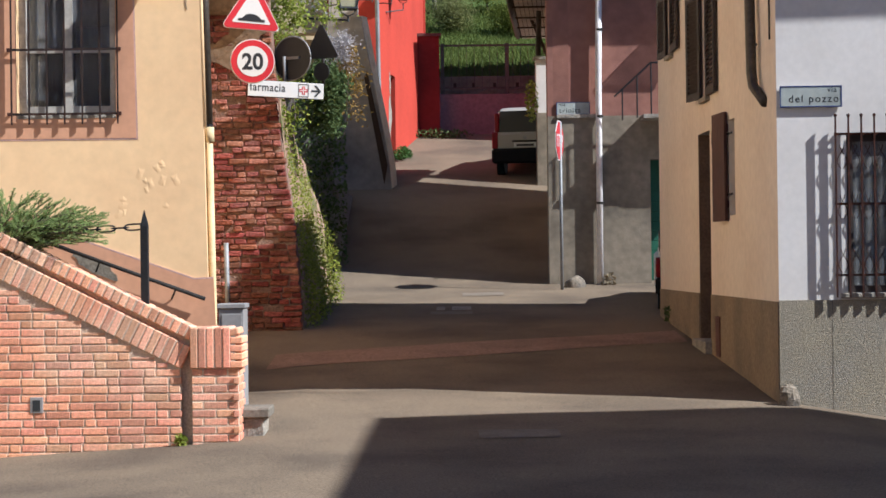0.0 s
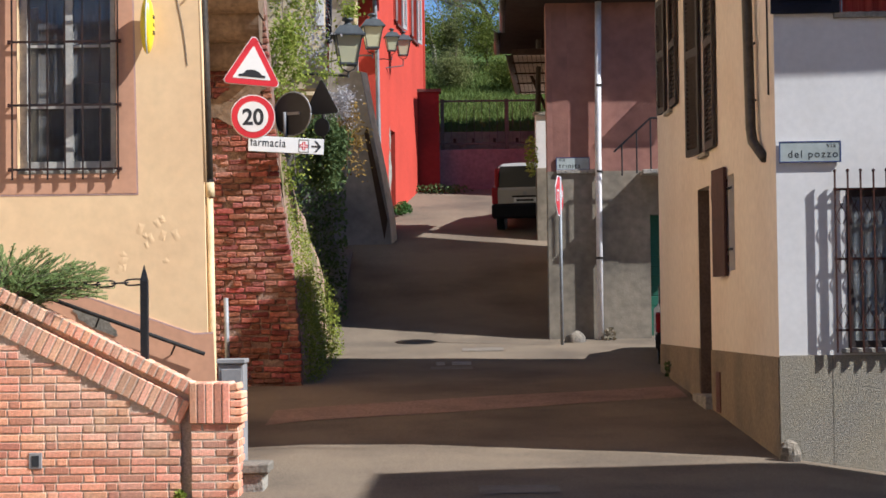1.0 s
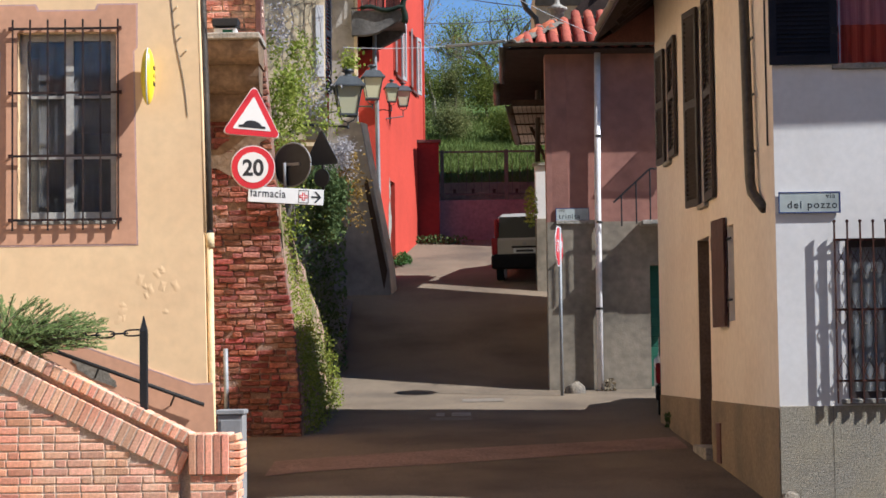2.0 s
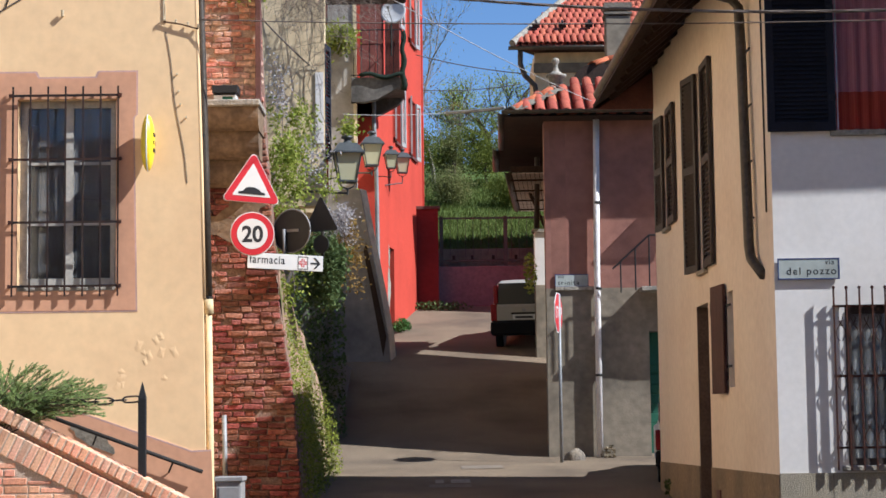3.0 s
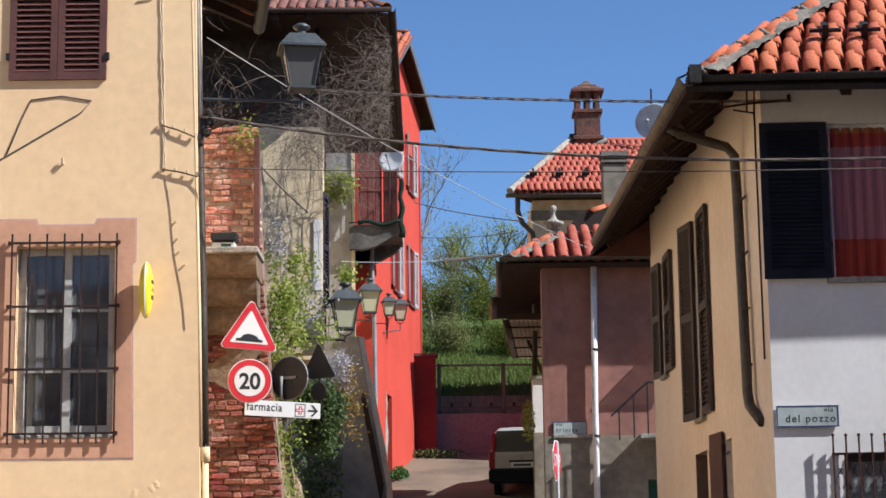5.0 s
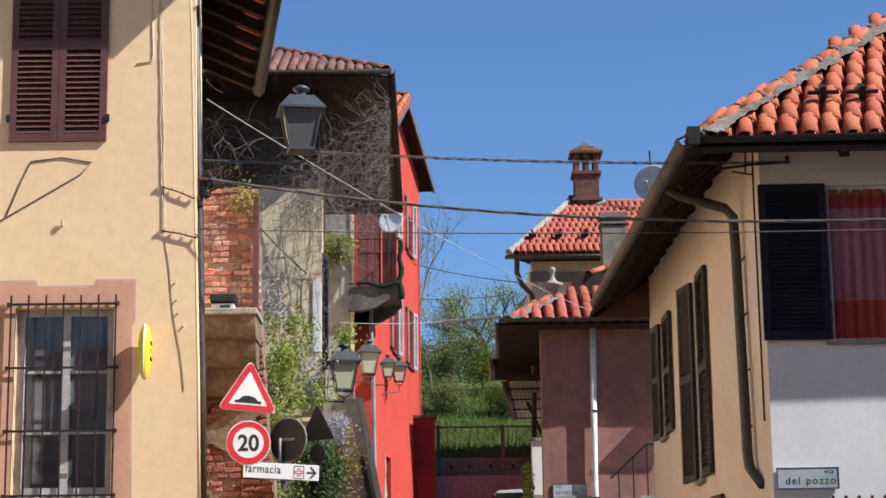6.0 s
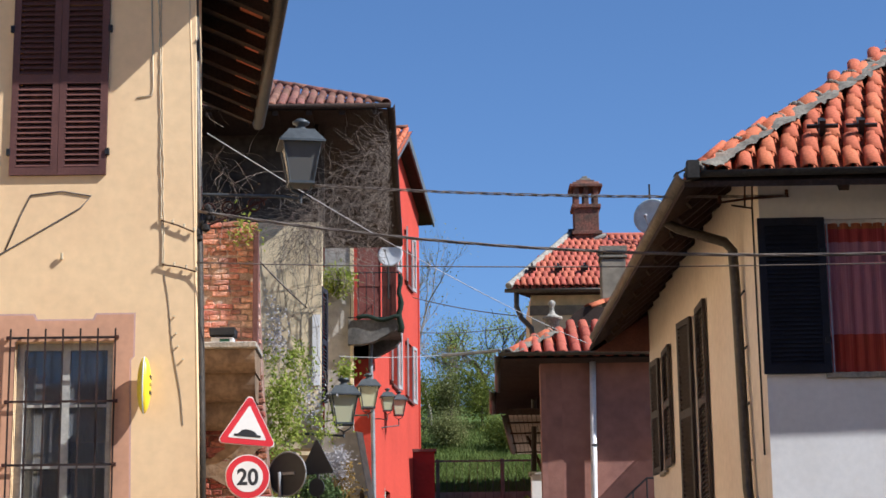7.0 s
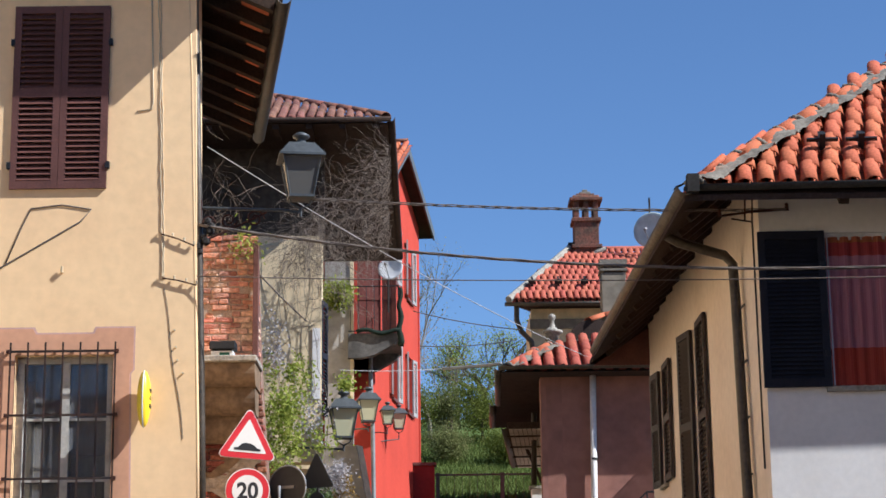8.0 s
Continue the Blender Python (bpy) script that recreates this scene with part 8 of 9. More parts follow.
    part("pole", bm, M_GALV, r, "short grey steel pole", smooth=True)
    c = (-1.692, 27.3, 4.552)
    r = root("triangle_sign_back", pose(*c, 0, 0, 180 - 30), "dark back of a triangular road sign among the ivy", "traffic sign")
    bm = bmesh.new()
    bm_prism(bm, rounded_triangle(0.346, 0.03), -0.006, 0.006)
    part("plate", bm, M_SIGNBACK, r)
    round_plate("lower_plate", 0.13, r, pose(0, 0, -0.36), M_SIGNBACK)
    bm = bmesh.new()
    bm_tube(bm, [(0, -0.04, 0.1), (0, -0.04, -0.55), (0.2, -0.15, -0.62)], 0.024, 8)
    part("pole", bm, M_DARKMETAL, r, smooth=True)


build_road_signs()


# ---- street lanterns ----
def build_lantern(c, size, label, arm, glass=None):
    """A tapered square lantern: base at c, size is its overall width; arm: points of its wall bracket."""
    r = root("street_lantern", pose(*c, 0, 0, 9), label, "street lamp", "wall lanterns along the lane")
    w = size / 2
    h = size * 0.86
    b0, b1 = w * 0.50, w * 0.80

    def frustum(bm, r0, r1, z0, z1):
        a = [bm.verts.new((sx * r0, sy * r0, z0)) for sx, sy in ((-1, -1), (1, -1), (1, 1), (-1, 1))]
        b = [bm.verts.new((sx * r1, sy * r1, z1)) for sx, sy in ((-1, -1), (1, -1), (1, 1), (-1, 1))]
        bm.faces.new(a[::-1])
        bm.faces.new(b)
        for i in range(4):
            bm.faces.new((a[i], a[(i + 1) % 4], b[(i + 1) % 4], b[i]))
    bm = bmesh.new()
    frustum(bm, b0 * 0.96, b1 * 0.96, 0.02 * size, h)
    part("glass_body", bm, glass or M_LAMPGLASS, r, "cloudy lantern glass")
    for sx, sy in ((-1, -1), (1, -1), (1, 1), (-1, 1)):
        bm = bmesh.new()
        bm_tube(bm, [(sx * b0, sy * b0, 0), (sx * b1, sy * b1, h)], size * 0.022, 6)
        part("corner_rib", bm, M_LANTERN, r)
    bm = bmesh.new()
    frustum(bm, b0 * 1.12, b0 * 1.12, -0.03 * size, 0.03 * size)
    part("base_ring", bm, M_LANTERN, r)
    bm = bmesh.new()
    frustum(bm, w * 1.0, w * 1.0, h, h + 0.05 * size)
    frustum(bm, w * 0.97, w * 0.56, h + 0.05 * size, h + 0.33 * size)
    part("roof", bm, M_LANTERN, r, "grey pyramid lantern roof")
    bm = bmesh.new()
    bm_lathe(bm, ((w * 0.5, 0), (w * 0.34, 0.04 * size), (w * 0.20, 0.10 * size), (w * 0.20, 0.15 * size), (w * 0.36, 0.18 * size), (w * 0.38, 0.23 * size), (w * 0.2, 0.29 * size)), (0, 0, h + 0.32 * size), 14)
    part("finial", bm, M_LANTERN, r, smooth=True)
    bm = bmesh.new()
    for s in (-1, 1):
        bm_tube(bm, [(s * b0 * 0.95, 0, 0), (s * b0 * 0.8, 0, -0.14 * size), (0, 0, -0.24 * size)], size * 0.022, 6)
    bm_tube(bm, [(0, 0, -0.22 * size), (0, 0, -0.42 * size)], size * 0.03, 8)
    part("cradle", bm, M_LANTERN, r)
    inv = r.matrix_basis.inverted()
    bm = bmesh.new()
    bm_tube(bm, [inv @ Vector(p) for p in arm], size * 0.035, 8)
    part("bracket_arm", bm, M_LANTERN, r)
    return r


M_LANTERN = material("grey_lantern_metal", (0.075, 0.08, 0.082), 0.5, 0.4, fine=20, coarse=4, amount=0.15, bump=0.1)
L1 = (-1.411, 19.88, 6.69)
lamp = build_lantern(L1, 0.49, "large grey metal lantern on a scrolled bracket at the corner", [(-1.411, 19.88, 6.58), (-1.44, 19.88, 6.53), (-1.60, 19.88, 6.56), (-2.517, 19.9, 6.60)], M_DARKLAMP)


def build_scroll_bracket():
    """Iron scrolls under the lantern arm."""
    r = root("scroll_bracket", Matrix(), "wrought-iron scrolls and rusty fixings under the lantern arm", "bracket")
    A = Vector((-2.498, 19.9, 6.562))
    bm = bmesh.new()
    for cx, cz, rad, turns, s in ((0.10, -0.13, 0.075, 1.6, 1), (0.32, -0.10, 0.09, 1.5, -1), (0.60, -0.09, 0.10, 1.5, 1)):
        pts = []
        for k in range(26):
            a = s * 2 * math.pi * turns * k / 25
            q = rad * (1 - 0.75 * k / 25)
            pts.append(A + Vector((cx + q * math.cos(a), 0, cz + q * math.sin(a))))
        b = bmesh.new()
        bm_tube(b, pts, 0.009, 6)
        part("scroll", b, M_IRON, r)
    bm.free()
    b = bmesh.new()
    bm_tube(b, [A + Vector((0, 0, -0.35)), A + Vector((0.35, 0, -0.2)), A + Vector((0.72, 0, -0.02))], 0.011, 6)
    part("stay", b, M_IRON, r)
    b = bmesh.new()
    bm_box(b, -0.03, 0.03, -0.03, 0.06, -0.42, 0.12)
    part("wall_plate", b, M_IRON, r, m=Matrix.Translation(A))
    b = bmesh.new()
    rng = random.Random(5)
    for k in range(7):
        bmesh.ops.create_icosphere(b, subdivisions=1, radius=0.05 * rng.uniform(0.6, 1.1), matrix=Matrix.Translation(A + Vector((rng.uniform(-0.02, 0.14), -0.04, -0.12 - 0.055 * k))))
    part("junction_boxes", b, M_DARKMETAL, r, "dark weathered cable joints")


build_scroll_bracket()
build_lantern((-1.486, 31.0, 5.575), 0.52, "grey lantern with pale yellow glass on an iron arm", [(-1.487, 31.0, 5.442), (-1.487, 31.0, 5.386), (-2.286, 31.0, 5.433), (-2.347, 31.2, 5.459)])
build_lantern((-1.44, 41.0, 7.232), 0.51, "grey lantern with cloudy glass further up the lane", [(-1.441, 41.0, 7.124), (-1.441, 41.0, 7.075), (-1.701, 41.4, 7.132), (-2.4, 42.3, 7.132)])
build_lantern((-1.124, 44.9, 7.707), 0.36, "small cloudy-glass lantern at the near corner of the red house", [(-1.125, 44.9, 7.572), (-1.126, 44.9, 7.492), (-1.317, 45.05, 7.541), (-1.52, 45.2, 7.548)])
build_lantern((-0.897, 46.9, 7.868), 0.41, "small lantern on the red house", [(-0.898, 46.9, 7.699), (-0.899, 46.9, 7.615), (-1.225, 46.6, 7.538), (-1.32, 46.4, 7.499)])


# ---- overhead cables ----
def span(name, a, b, sag, rad, mat, label, strands=1, twist=0.03):
    a, b = Vector(a), Vector(b)
    r = root(name, Matrix(), label, "cable", "overhead cables")
    for k in range(strands):
        bm = bmesh.new()
        pts = []
        for i in range(41):
            t = i / 40
            p = a.lerp(b, t)
            p.z -= sag * 4 * t * (1 - t)
            ph = t * 40 + k * 2.2
            if strands > 1:
                p += Vector((0, math.cos(ph) * twist, math.sin(ph) * twist))
            pts.append(p)
        bm_tube(bm, pts, rad, 6)
        part("strand", bm, mat, r, smooth=True)


span("overhead_cable", (-1.291, 19.86, 6.676), (3.647, 19.2, 6.333), 0.05, 0.0055, M_CABLE, "pale twisted overhead cable crossing the lane", 3, 0.012)
span("overhead_cable", (-2.492, 19.86, 6.404), (4.638, 18.3, 5.524), 0.18, 0.0085, M_CABLE, "thick dark bundled cable crossing the lane", 3, 0.009)
span("overhead_cable", (-2.493, 19.75, 5.821), (4.657, 18.4, 5.443), 0.045, 0.006, M_CABLE, "thin overhead cable crossing the lane", 1)
span("overhead_cable", (-2.415, 19.86, 7.266), (2.721, 33.7, 7.32), 0.13, 0.0062, M_WHITECABLE, "pale diagonal cable running to the pink house", 1)
span("overhead_cable", (-2.462, 26.7, 7.339), (-2.094, 30.9, 7.491), 0.02, 0.012, M_CABLE, "thin dark cable from the ruin to the old house", 1)
span("overhead_cable", (-1.563, 31.0, 6.687), (0.143, 35.0, 7.358), 0.03, 0.006, M_WHITECABLE, "thin pale cable between the old and the pink house", 1)
span("overhead_cable", (0.143, 35.0, 7.358), (1.187, 33.8, 7.236), 0.01, 0.03, M_GALV, "grey sleeve of a service cable at the pink eave", 1)
span("overhead_cable", (-0.471, 42.5, 9.935), (1.755, 39.0, 8.823), 0.05, 0.011, M_CABLE, "thin cable to the back house", 1)
span("overhead_cable", (-0.323, 42.0, 9.043), (1.694, 38.5, 8.519), 0.06, 0.009, M_CABLE, "thin slack cable along the lane", 1)


# ---- houses added out of view: they shade, block sky and bounce light ----
def build_unseen_houses():
    for name, size, mat, label in (("unseen_house", (9.25, 20.0, -30.0, 14.63, -1.5, 9.18), M_CREAM, "cream house on the square whose roof shades the road"),
                                   ("unseen_house", (-22.0, 14.0, -25.0, -16.0, -1.5, 9.0), M_GREYWALL, "unseen grey house added to block sky light and show in panes"),
                                   ("unseen_house", (-24.0, -11.3, -15.0, 16.0, -1.5, 9.5), M_OLDPLASTER, "unseen beige house added to bounce warm light and show in panes"),
                                   # unseen house added only to cast shade on the yard wall
                                   ("unseen_shade_house", (3.6, 14.0, 49.9, 53.6, 3.5, 10.9), M_PINK, "unseen house added to shade the yard wall at the lane end")):
        r = root(name, Matrix(), label, "house", "houses round the square")
        bm = bmesh.new()
        x0, x1, y0, y1, z0, z1 = size
        bm_box(bm, *size)
        part("wall_block", bm, mat, r)
        # plain shuttered windows on the sides that face the square
        for k in range(4):
            for zz in (1.2, 4.4):
                if zz + 1.5 > z1 - 0.3 or name == "unseen_shade_house":
                    continue
                f = (k + 0.5) / 4
                if x1 < 0:
                    mm = pose(x1, y0 + (y1 - y0) * f, zz, 0, 0, 90)
                elif x0 > 0:
                    mm = pose(x0, y0 + (y1 - y0) * f, zz, 0, 0, -90)
                else:
                    mm = pose(x0 + (x1 - x0) * f, y1, zz, 0, 0, 180)
                w = box_part("window_frame", (-0.5, 0.5, -0.02, 0.03, 0, 1.5), M_OLDFRAME, r, m=mm)
                for a, b in ((-0.44, -0.03), (0.03, 0.44)):
                    box_part("pane", (a, b, -0.026, -0.021, 0.07, 1.43), M_GLASS, w)
                for s in (-1, 1):
                    box_part("shutter", (s * 0.76 - 0.25, s * 0.76 + 0.25, -0.05, -0.005, 0, 1.5), M_SHUTBROWN, r, m=mm)
                box_part("sill", (-0.58, 0.58, -0.10, 0.0, -0.07, -0.005), M_STONE, r, m=mm)
        bm = bmesh.new()
        bm_prism(bm, [(x0 - 0.5, z1), (x1 + 0.5, z1), (x1 + 0.5, z1 + 0.15), ((x0 + x1) / 2, z1 + 1.6), (x0 - 0.5, z1 + 0.15)], y0 - 0.4, y1 + 0.4)
        part("roof", bm, M_OLDTILE, r)


build_unseen_houses()

# ---- plants ----
def leaf_cloud(bm, rng, place, n, size, flat=0.6):
    """Small folded leaves; place(rng) gives each one's spot."""
    for _ in range(n):
        c = place(rng)
        s = size * rng.uniform(0.6, 1.3)
        q = Euler((rng.uniform(-1.2, 1.2), rng.uniform(-1.2, 1.2), rng.uniform(0, 6.28))).to_matrix()
        a = [bm.verts.new(Vector(c) + q @ Vector(p) * s) for p in ((-0.5, 0, 0), (0, -0.32, 0.1), (0.55, 0, 0), (0, 0.32, 0.1))]
        bm.faces.new((a[0], a[1], a[2]))
        bm.faces.new((a[0], a[2], a[3]))


def in_blob(c, r):
    def f(rng):
        while True:
            p = Vector((rng.uniform(-1, 1), rng.uniform(-1, 1), rng.uniform(-1, 1)))
            if p.length < 1 and p.length > 0.35 * rng.random():
                return (c[0] + p.x * r[0], c[1] + p.y * r[1], c[2] + p.z * r[2])
    return f


def build_juniper():
    r = root("juniper_shrub", pose(-3.70, 17.15, 1.63), "spreading green juniper shrub behind the brick wall", "shrub")
    rng = random.Random(71)
    wood, green = bmesh.new(), bmesh.new()

    def sprig(p, d, L):
        """A short shoot clothed in scale-like needles."""
        n = int(L / 0.012)
        for k in range(n):
            c = p + d * (L * k / n)
            for s in range(5):
                e = (d * 0.9 + Vector((rng.uniform(-1, 1), rng.uniform(-1, 1), rng.uniform(-1, 1))) * 0.7).normalized()
                q = rng.uniform(0.010, 0.024)
                o = e.orthogonal().normalized() * 0.0042
                green.faces.new([green.verts.new(v) for v in (c, c + e * q * 0.5 + o, c + e * q, c + e * q * 0.5 - o)])
    for i in range(125):
        side = rng.random()
        reach = rng.uniform(0.05, 0.70) if side > 0.35 else -rng.uniform(0.0, 0.6)
        rise = rng.uniform(0.0, 0.47) * (1 - 0.55 * max(0.0, reach))
        end = Vector((reach, rng.uniform(-0.22, 0.3), rise))
        p0 = Vector((rng.uniform(-0.55, 0.0), rng.uniform(-0.1, 0.15), rng.uniform(-0.14, 0.06)))
        arch = rng.uniform(0.04, 0.12)
        at = lambda t: p0.lerp(end, t) + Vector((0, 0, arch * math.sin(t * 2.6)))
        bm_tube(wood, [at(t) for t in (0, 0.25, 0.5, 0.75, 1)], 0.007, 5, r_end=0.002)
        along = (end - p0).normalized()
        for k in range(19):
            t = 0.22 + 0.78 * k / 18
            d = (along * 1.1 + Vector((rng.uniform(-0.6, 0.6), rng.uniform(-0.7, 0.7), rng.uniform(-0.4, 0.5)))).normalized()
            sprig(at(t), d, rng.uniform(0.05, 0.12) * (1.15 - 0.5 * t))
    tagged(part("wood", wood, M_BARK, r), kind="stuff")
    tagged(part("needles", green, M_JUNIPER, r, "fine grey-green needle sprays"), kind="stuff")


build_juniper()


def build_ivy_wall():
    """Retaining wall along the lane, running back from the ruin, covered in ivy."""
    w = root("retaining_wall", Matrix(), "crumbling brick and plaster retaining wall along the lane", "wall")
    bm = bmesh.new()
    a0, a1 = Vector((-1.929, 27.0, 0)), Vector((-1.84, 32.6, 0))
    n = 12
    rows = []
    for i in range(n + 1):
        t = i / n
        p = a0.lerp(a1, t)
        g = ground_z(p.x, p.y) - 0.2
        hgt = 4.1 - 2.5 * t ** 0.8
        col = []
        for j in range(9):
            s = j / 8
            lean = 0.42 * s * (1 - 0.5 * t)
            col.append(bm.verts.new((p.x - lean + 0.05 * noise.noise((p.y * 1.3, s * 5, 0)), p.y, g + hgt * s)))
        rows.append(col)
    back = [[bm.verts.new((v.co.x - 0.8, v.co.y, v.co.z)) for v in col] for col in rows]
    for i in range(n):
        for j in range(8):
            bm.faces.new((rows[i][j], rows[i + 1][j], rows[i + 1][j + 1], rows[i][j + 1]))
            bm.faces.new((back[i][j], back[i][j + 1], back[i + 1][j + 1], back[i + 1][j]))
        bm.faces.new((rows[i][8], rows[i + 1][8], back[i + 1][8], back[i][8]))
    for i in (0, n):
        for j in range(8):
            bm.faces.new((rows[i][j], rows[i][j + 1], back[i][j + 1], back[i][j]))
    part("wall_body", bm, M_MOSSY, w)
    # dark plinth block further up
    bm = bmesh.new()
    bm_box(bm, -2.9, -1.97, 36.6, 44.0, 0.8, 2.931)
    part("plinth", bm, M_GREYWALL, w, "dark grey plinth", bevel=0.02)
    bm = bmesh.new()
    bm_box(bm, -3.4, -2.05, 36.45, 36.6, 0.8, 4.9)
    part("set_back_front", bm, M_GREYWALL, w, "dark overgrown front set back from the lane", bevel=0.02)
    rng = random.Random(81)

    def surface(t, s, out):
        p = a0.lerp(a1, t)
        return (p.x - 0.42 * s * (1 - 0.5 * t) + out, p.y, ground_z(p.x, p.y) - 0.2 + (4.1 - 2.5 * t ** 0.8) * s)
    ivy = bmesh.new()
    leaf_cloud(ivy, rng, lambda r: surface(0.02 + 0.98 * r.random() ** 1.3, 0.04 + (0.40 + 0.4 * r.random()) * r.random() ** 1.2, 0.0 + 0.22 * r.random() ** 1.4), 5200, 0.045)
    o = thing("wall_weeds", ivy, M_FRESH, "bright green weeds growing at the foot of the wall", "weeds", kind="stuff")
    ivy = bmesh.new()
    leaf_cloud(ivy, rng, lambda r: surface(0.02 + 0.6 * r.random(), 0.30 + 0.6 * r.random(), 0.0 + 0.06 * r.random()), 900, 0.045)
    thing("wall_creeper", ivy, M_FRESH, "thin green creeper on the crumbling wall face", "creeper", kind="stuff")
    # dark ivy curtain: many small hanging clumps
    r = root("ivy", Matrix(), "hanging dark ivy over the lane wall", "ivy")
    for i in range(20):
        cx = -1.939 + 0.60 * rng.random()
        top = 4.571 - 0.5 * max(0, cx - -1.714) - 0.25 * rng.random()
        drop = rng.uniform(0.3, 1.15)
        cy = 28.1 + 0.6 * rng.random()
        g = bmesh.new()
        n = int(190 * drop + 50)
        leaf_cloud(g, rng, lambda q: (cx + q.gauss(0, 0.07), cy + q.gauss(0, 0.1), top - drop * q.random() ** 0.8), n, 0.07)
        tagged(part("ivy_clump", g, M_IVY, r), kind="stuff")
    # sparse shaded ivy lower down along the wall
    for i in range(9):
        g = bmesh.new()
        leaf_cloud(g, rng, lambda q: (-2.75 + 0.95 * q.random(), 36.4 - 0.35 * q.random() ** 2, 1.3 + 0.40 * i + 0.45 * q.random()), 260, 0.085)
        tagged(part("ivy_clump", g, M_IVY, r), kind="stuff")
    # wisteria: fresh leaves, flower racemes, young russet leaves
    r = root("wisteria", Matrix(), "climbing wisteria with fresh leaves and pale mauve flowers", "climber")

    def spray(name, mat, box, depth, n, size, clumps, label="", wide=1.0):
        (xa, za), (xb, zb) = box
        for k in range(clumps):
            cx, cz, cy = rng.uniform(xa, xb), rng.uniform(zb, za), depth + rng.uniform(-0.25, 0.25)
            g = bmesh.new()
            w = rng.uniform(0.06, 0.17) * wide
            leaf_cloud(g, rng, lambda q: (cx + q.gauss(0, w), cy + q.gauss(0, 0.12), cz + q.gauss(0, w * 1.2)), n, size)
            tagged(part(name, g, mat, r, label), kind="stuff")
    spray("leaf_clump", M_FRESH, ((-2.569, 5.915), (-2.097, 4.953)), 29.0, 95, 0.065, 20)
    spray("leaf_clump", M_FRESH, ((-2.676, 6.601), (-1.954, 5.967)), 30.0, 70, 0.062, 12, wide=0.8)
    spray("leaf_clump", M_FRESH, ((-2.397, 4.839), (-2.074, 3.257)), 27.6, 50, 0.058, 16)
    spray("leaf_clump", M_FRESH, ((-2.374, 10.463), (-2.010, 10.310)), 42.8, 150, 0.085, 12, wide=0.95)
    spray("leaf_clump", M_FRESH, ((-1.556, 6.54), (-1.36, 6.40)), 31.2, 60, 0.07, 5, wide=0.6)
    spray("leaf_clump", M_FRESH, ((-2.785, 7.829), (-2.567, 7.727)), 26.6, 40, 0.07, 4)
    spray("leaf_clump", M_FRESH, ((-1.945, 5.608), (-1.601, 5.243)), 30.0, 35, 0.07, 6, wide=0.8)
    spray("flower_raceme", M_WISTERIA, ((-1.765, 5.104), (-1.38, 4.488)), 29.2, 90, 0.05, 14, "pale mauve flower raceme", 0.6)
    spray("flower_raceme", M_WISTERIA, ((-2.769, 7.457), (-2.483, 6.617)), 30.6, 45, 0.055, 9, "pale mauve flower raceme")
    spray("flower_raceme", M_WISTERIA, ((-2.285, 6.122), (-1.8, 5.4)), 29.8, 45, 0.055, 10, "pale mauve flower raceme")
    spray("russet_clump", M_RUSSET, ((-1.518, 4.687), (-1.22, 3.679)), 29.4, 32, 0.06, 16, "yellow-brown young leaves", 0.6)
    # bare stems
    g = bmesh.new()
    for i in range(5):
        x0 = -2.812 + rng.uniform(0, 1.0)
        p = Vector((x0, 30.92, 3.8))
        pts = [p.copy()]
        for k in range(14):
            p = p + Vector((rng.uniform(-0.16, 0.16) + 0.02, rng.uniform(-0.03, 0.03), rng.uniform(0.2, 0.5)))
            p.x = min(p.x, -1.711)
            pts.append(p.copy())
        bm_tube(g, pts, 0.008, 6, r_end=0.003)
    tagged(part("climbing_wood", g, M_DRYTWIG, r, "bare grey stems"), kind="stuff")


build_ivy_wall()


def twig_tangle(name, c, size, n, label, seed, slant=0.0, right=99.0, deep=0.3, thick=0.0044):
    """Many thin bent twigs that fill a box-like cloud."""
    rng = random.Random(seed)
    g = bmesh.new()
    for _ in range(n):
        p = Vector([c[i] + size[i] * rng.uniform(-1, 1) for i in range(3)])
        if slant and p.z - c[2] > 0.05 + slant * (p.x - c[0]):
            p.z = c[2] - size[2] * rng.random() + slant * (p.x - c[0]) * 0.6
        d = Vector((rng.uniform(-1, 1), rng.uniform(-0.4, 0.4), rng.uniform(-1.1, 0.6))).normalized()
        pts = [p.copy()]
        for k in range(9):
            d = (d + Vector((rng.uniform(-0.5, 0.5), rng.uniform(-deep, deep), rng.uniform(-0.6, 0.40)))).normalized()
            if p.x > right:
                d.x = -abs(d.x)
            p = p + d * rng.uniform(0.06, 0.16)
            pts.append(p.copy())
        bm_tube(g, pts, rng.uniform(0.0016, thick), 4, cap=False)
    thing(name, g, M_DRYTWIG, label, "vine", kind="stuff")


def twig_fan(name, a, b, drop, y, n, label, seed):
    """Fine twigs hanging below a slanting line from a, high at the eave, down to b."""
    rng = random.Random(seed)
    g = bmesh.new()
    for _ in range(n):
        f = rng.random() ** 1.25
        p = Vector((a[0] + (b[0] - a[0]) * f, y + rng.uniform(-0.15, 0.15), a[1] + (b[1] - a[1]) * f - drop * (1 - 0.7 * f) * rng.random() ** 1.1))
        d = Vector((rng.uniform(-1, 1), rng.uniform(-0.3, 0.3), rng.uniform(-1.2, 0.7))).normalized()
        pts = [p.copy()]
        for k in range(8):
            d = (d + Vector((rng.uniform(-0.5, 0.5), rng.uniform(-0.12, 0.12), rng.uniform(-0.55, 0.40)))).normalized()
            if p.x > a[0] - 0.06:
                d.x = -abs(d.x)
            p = p + d * rng.uniform(0.05, 0.13)
            pts.append(p.copy())
        bm_tube(g, pts, rng.uniform(0.0018, 0.0045), 4, cap=False, r_end=0.0012)
    thing(name, g, M_DRYTWIG, label, "vine", kind="stuff")


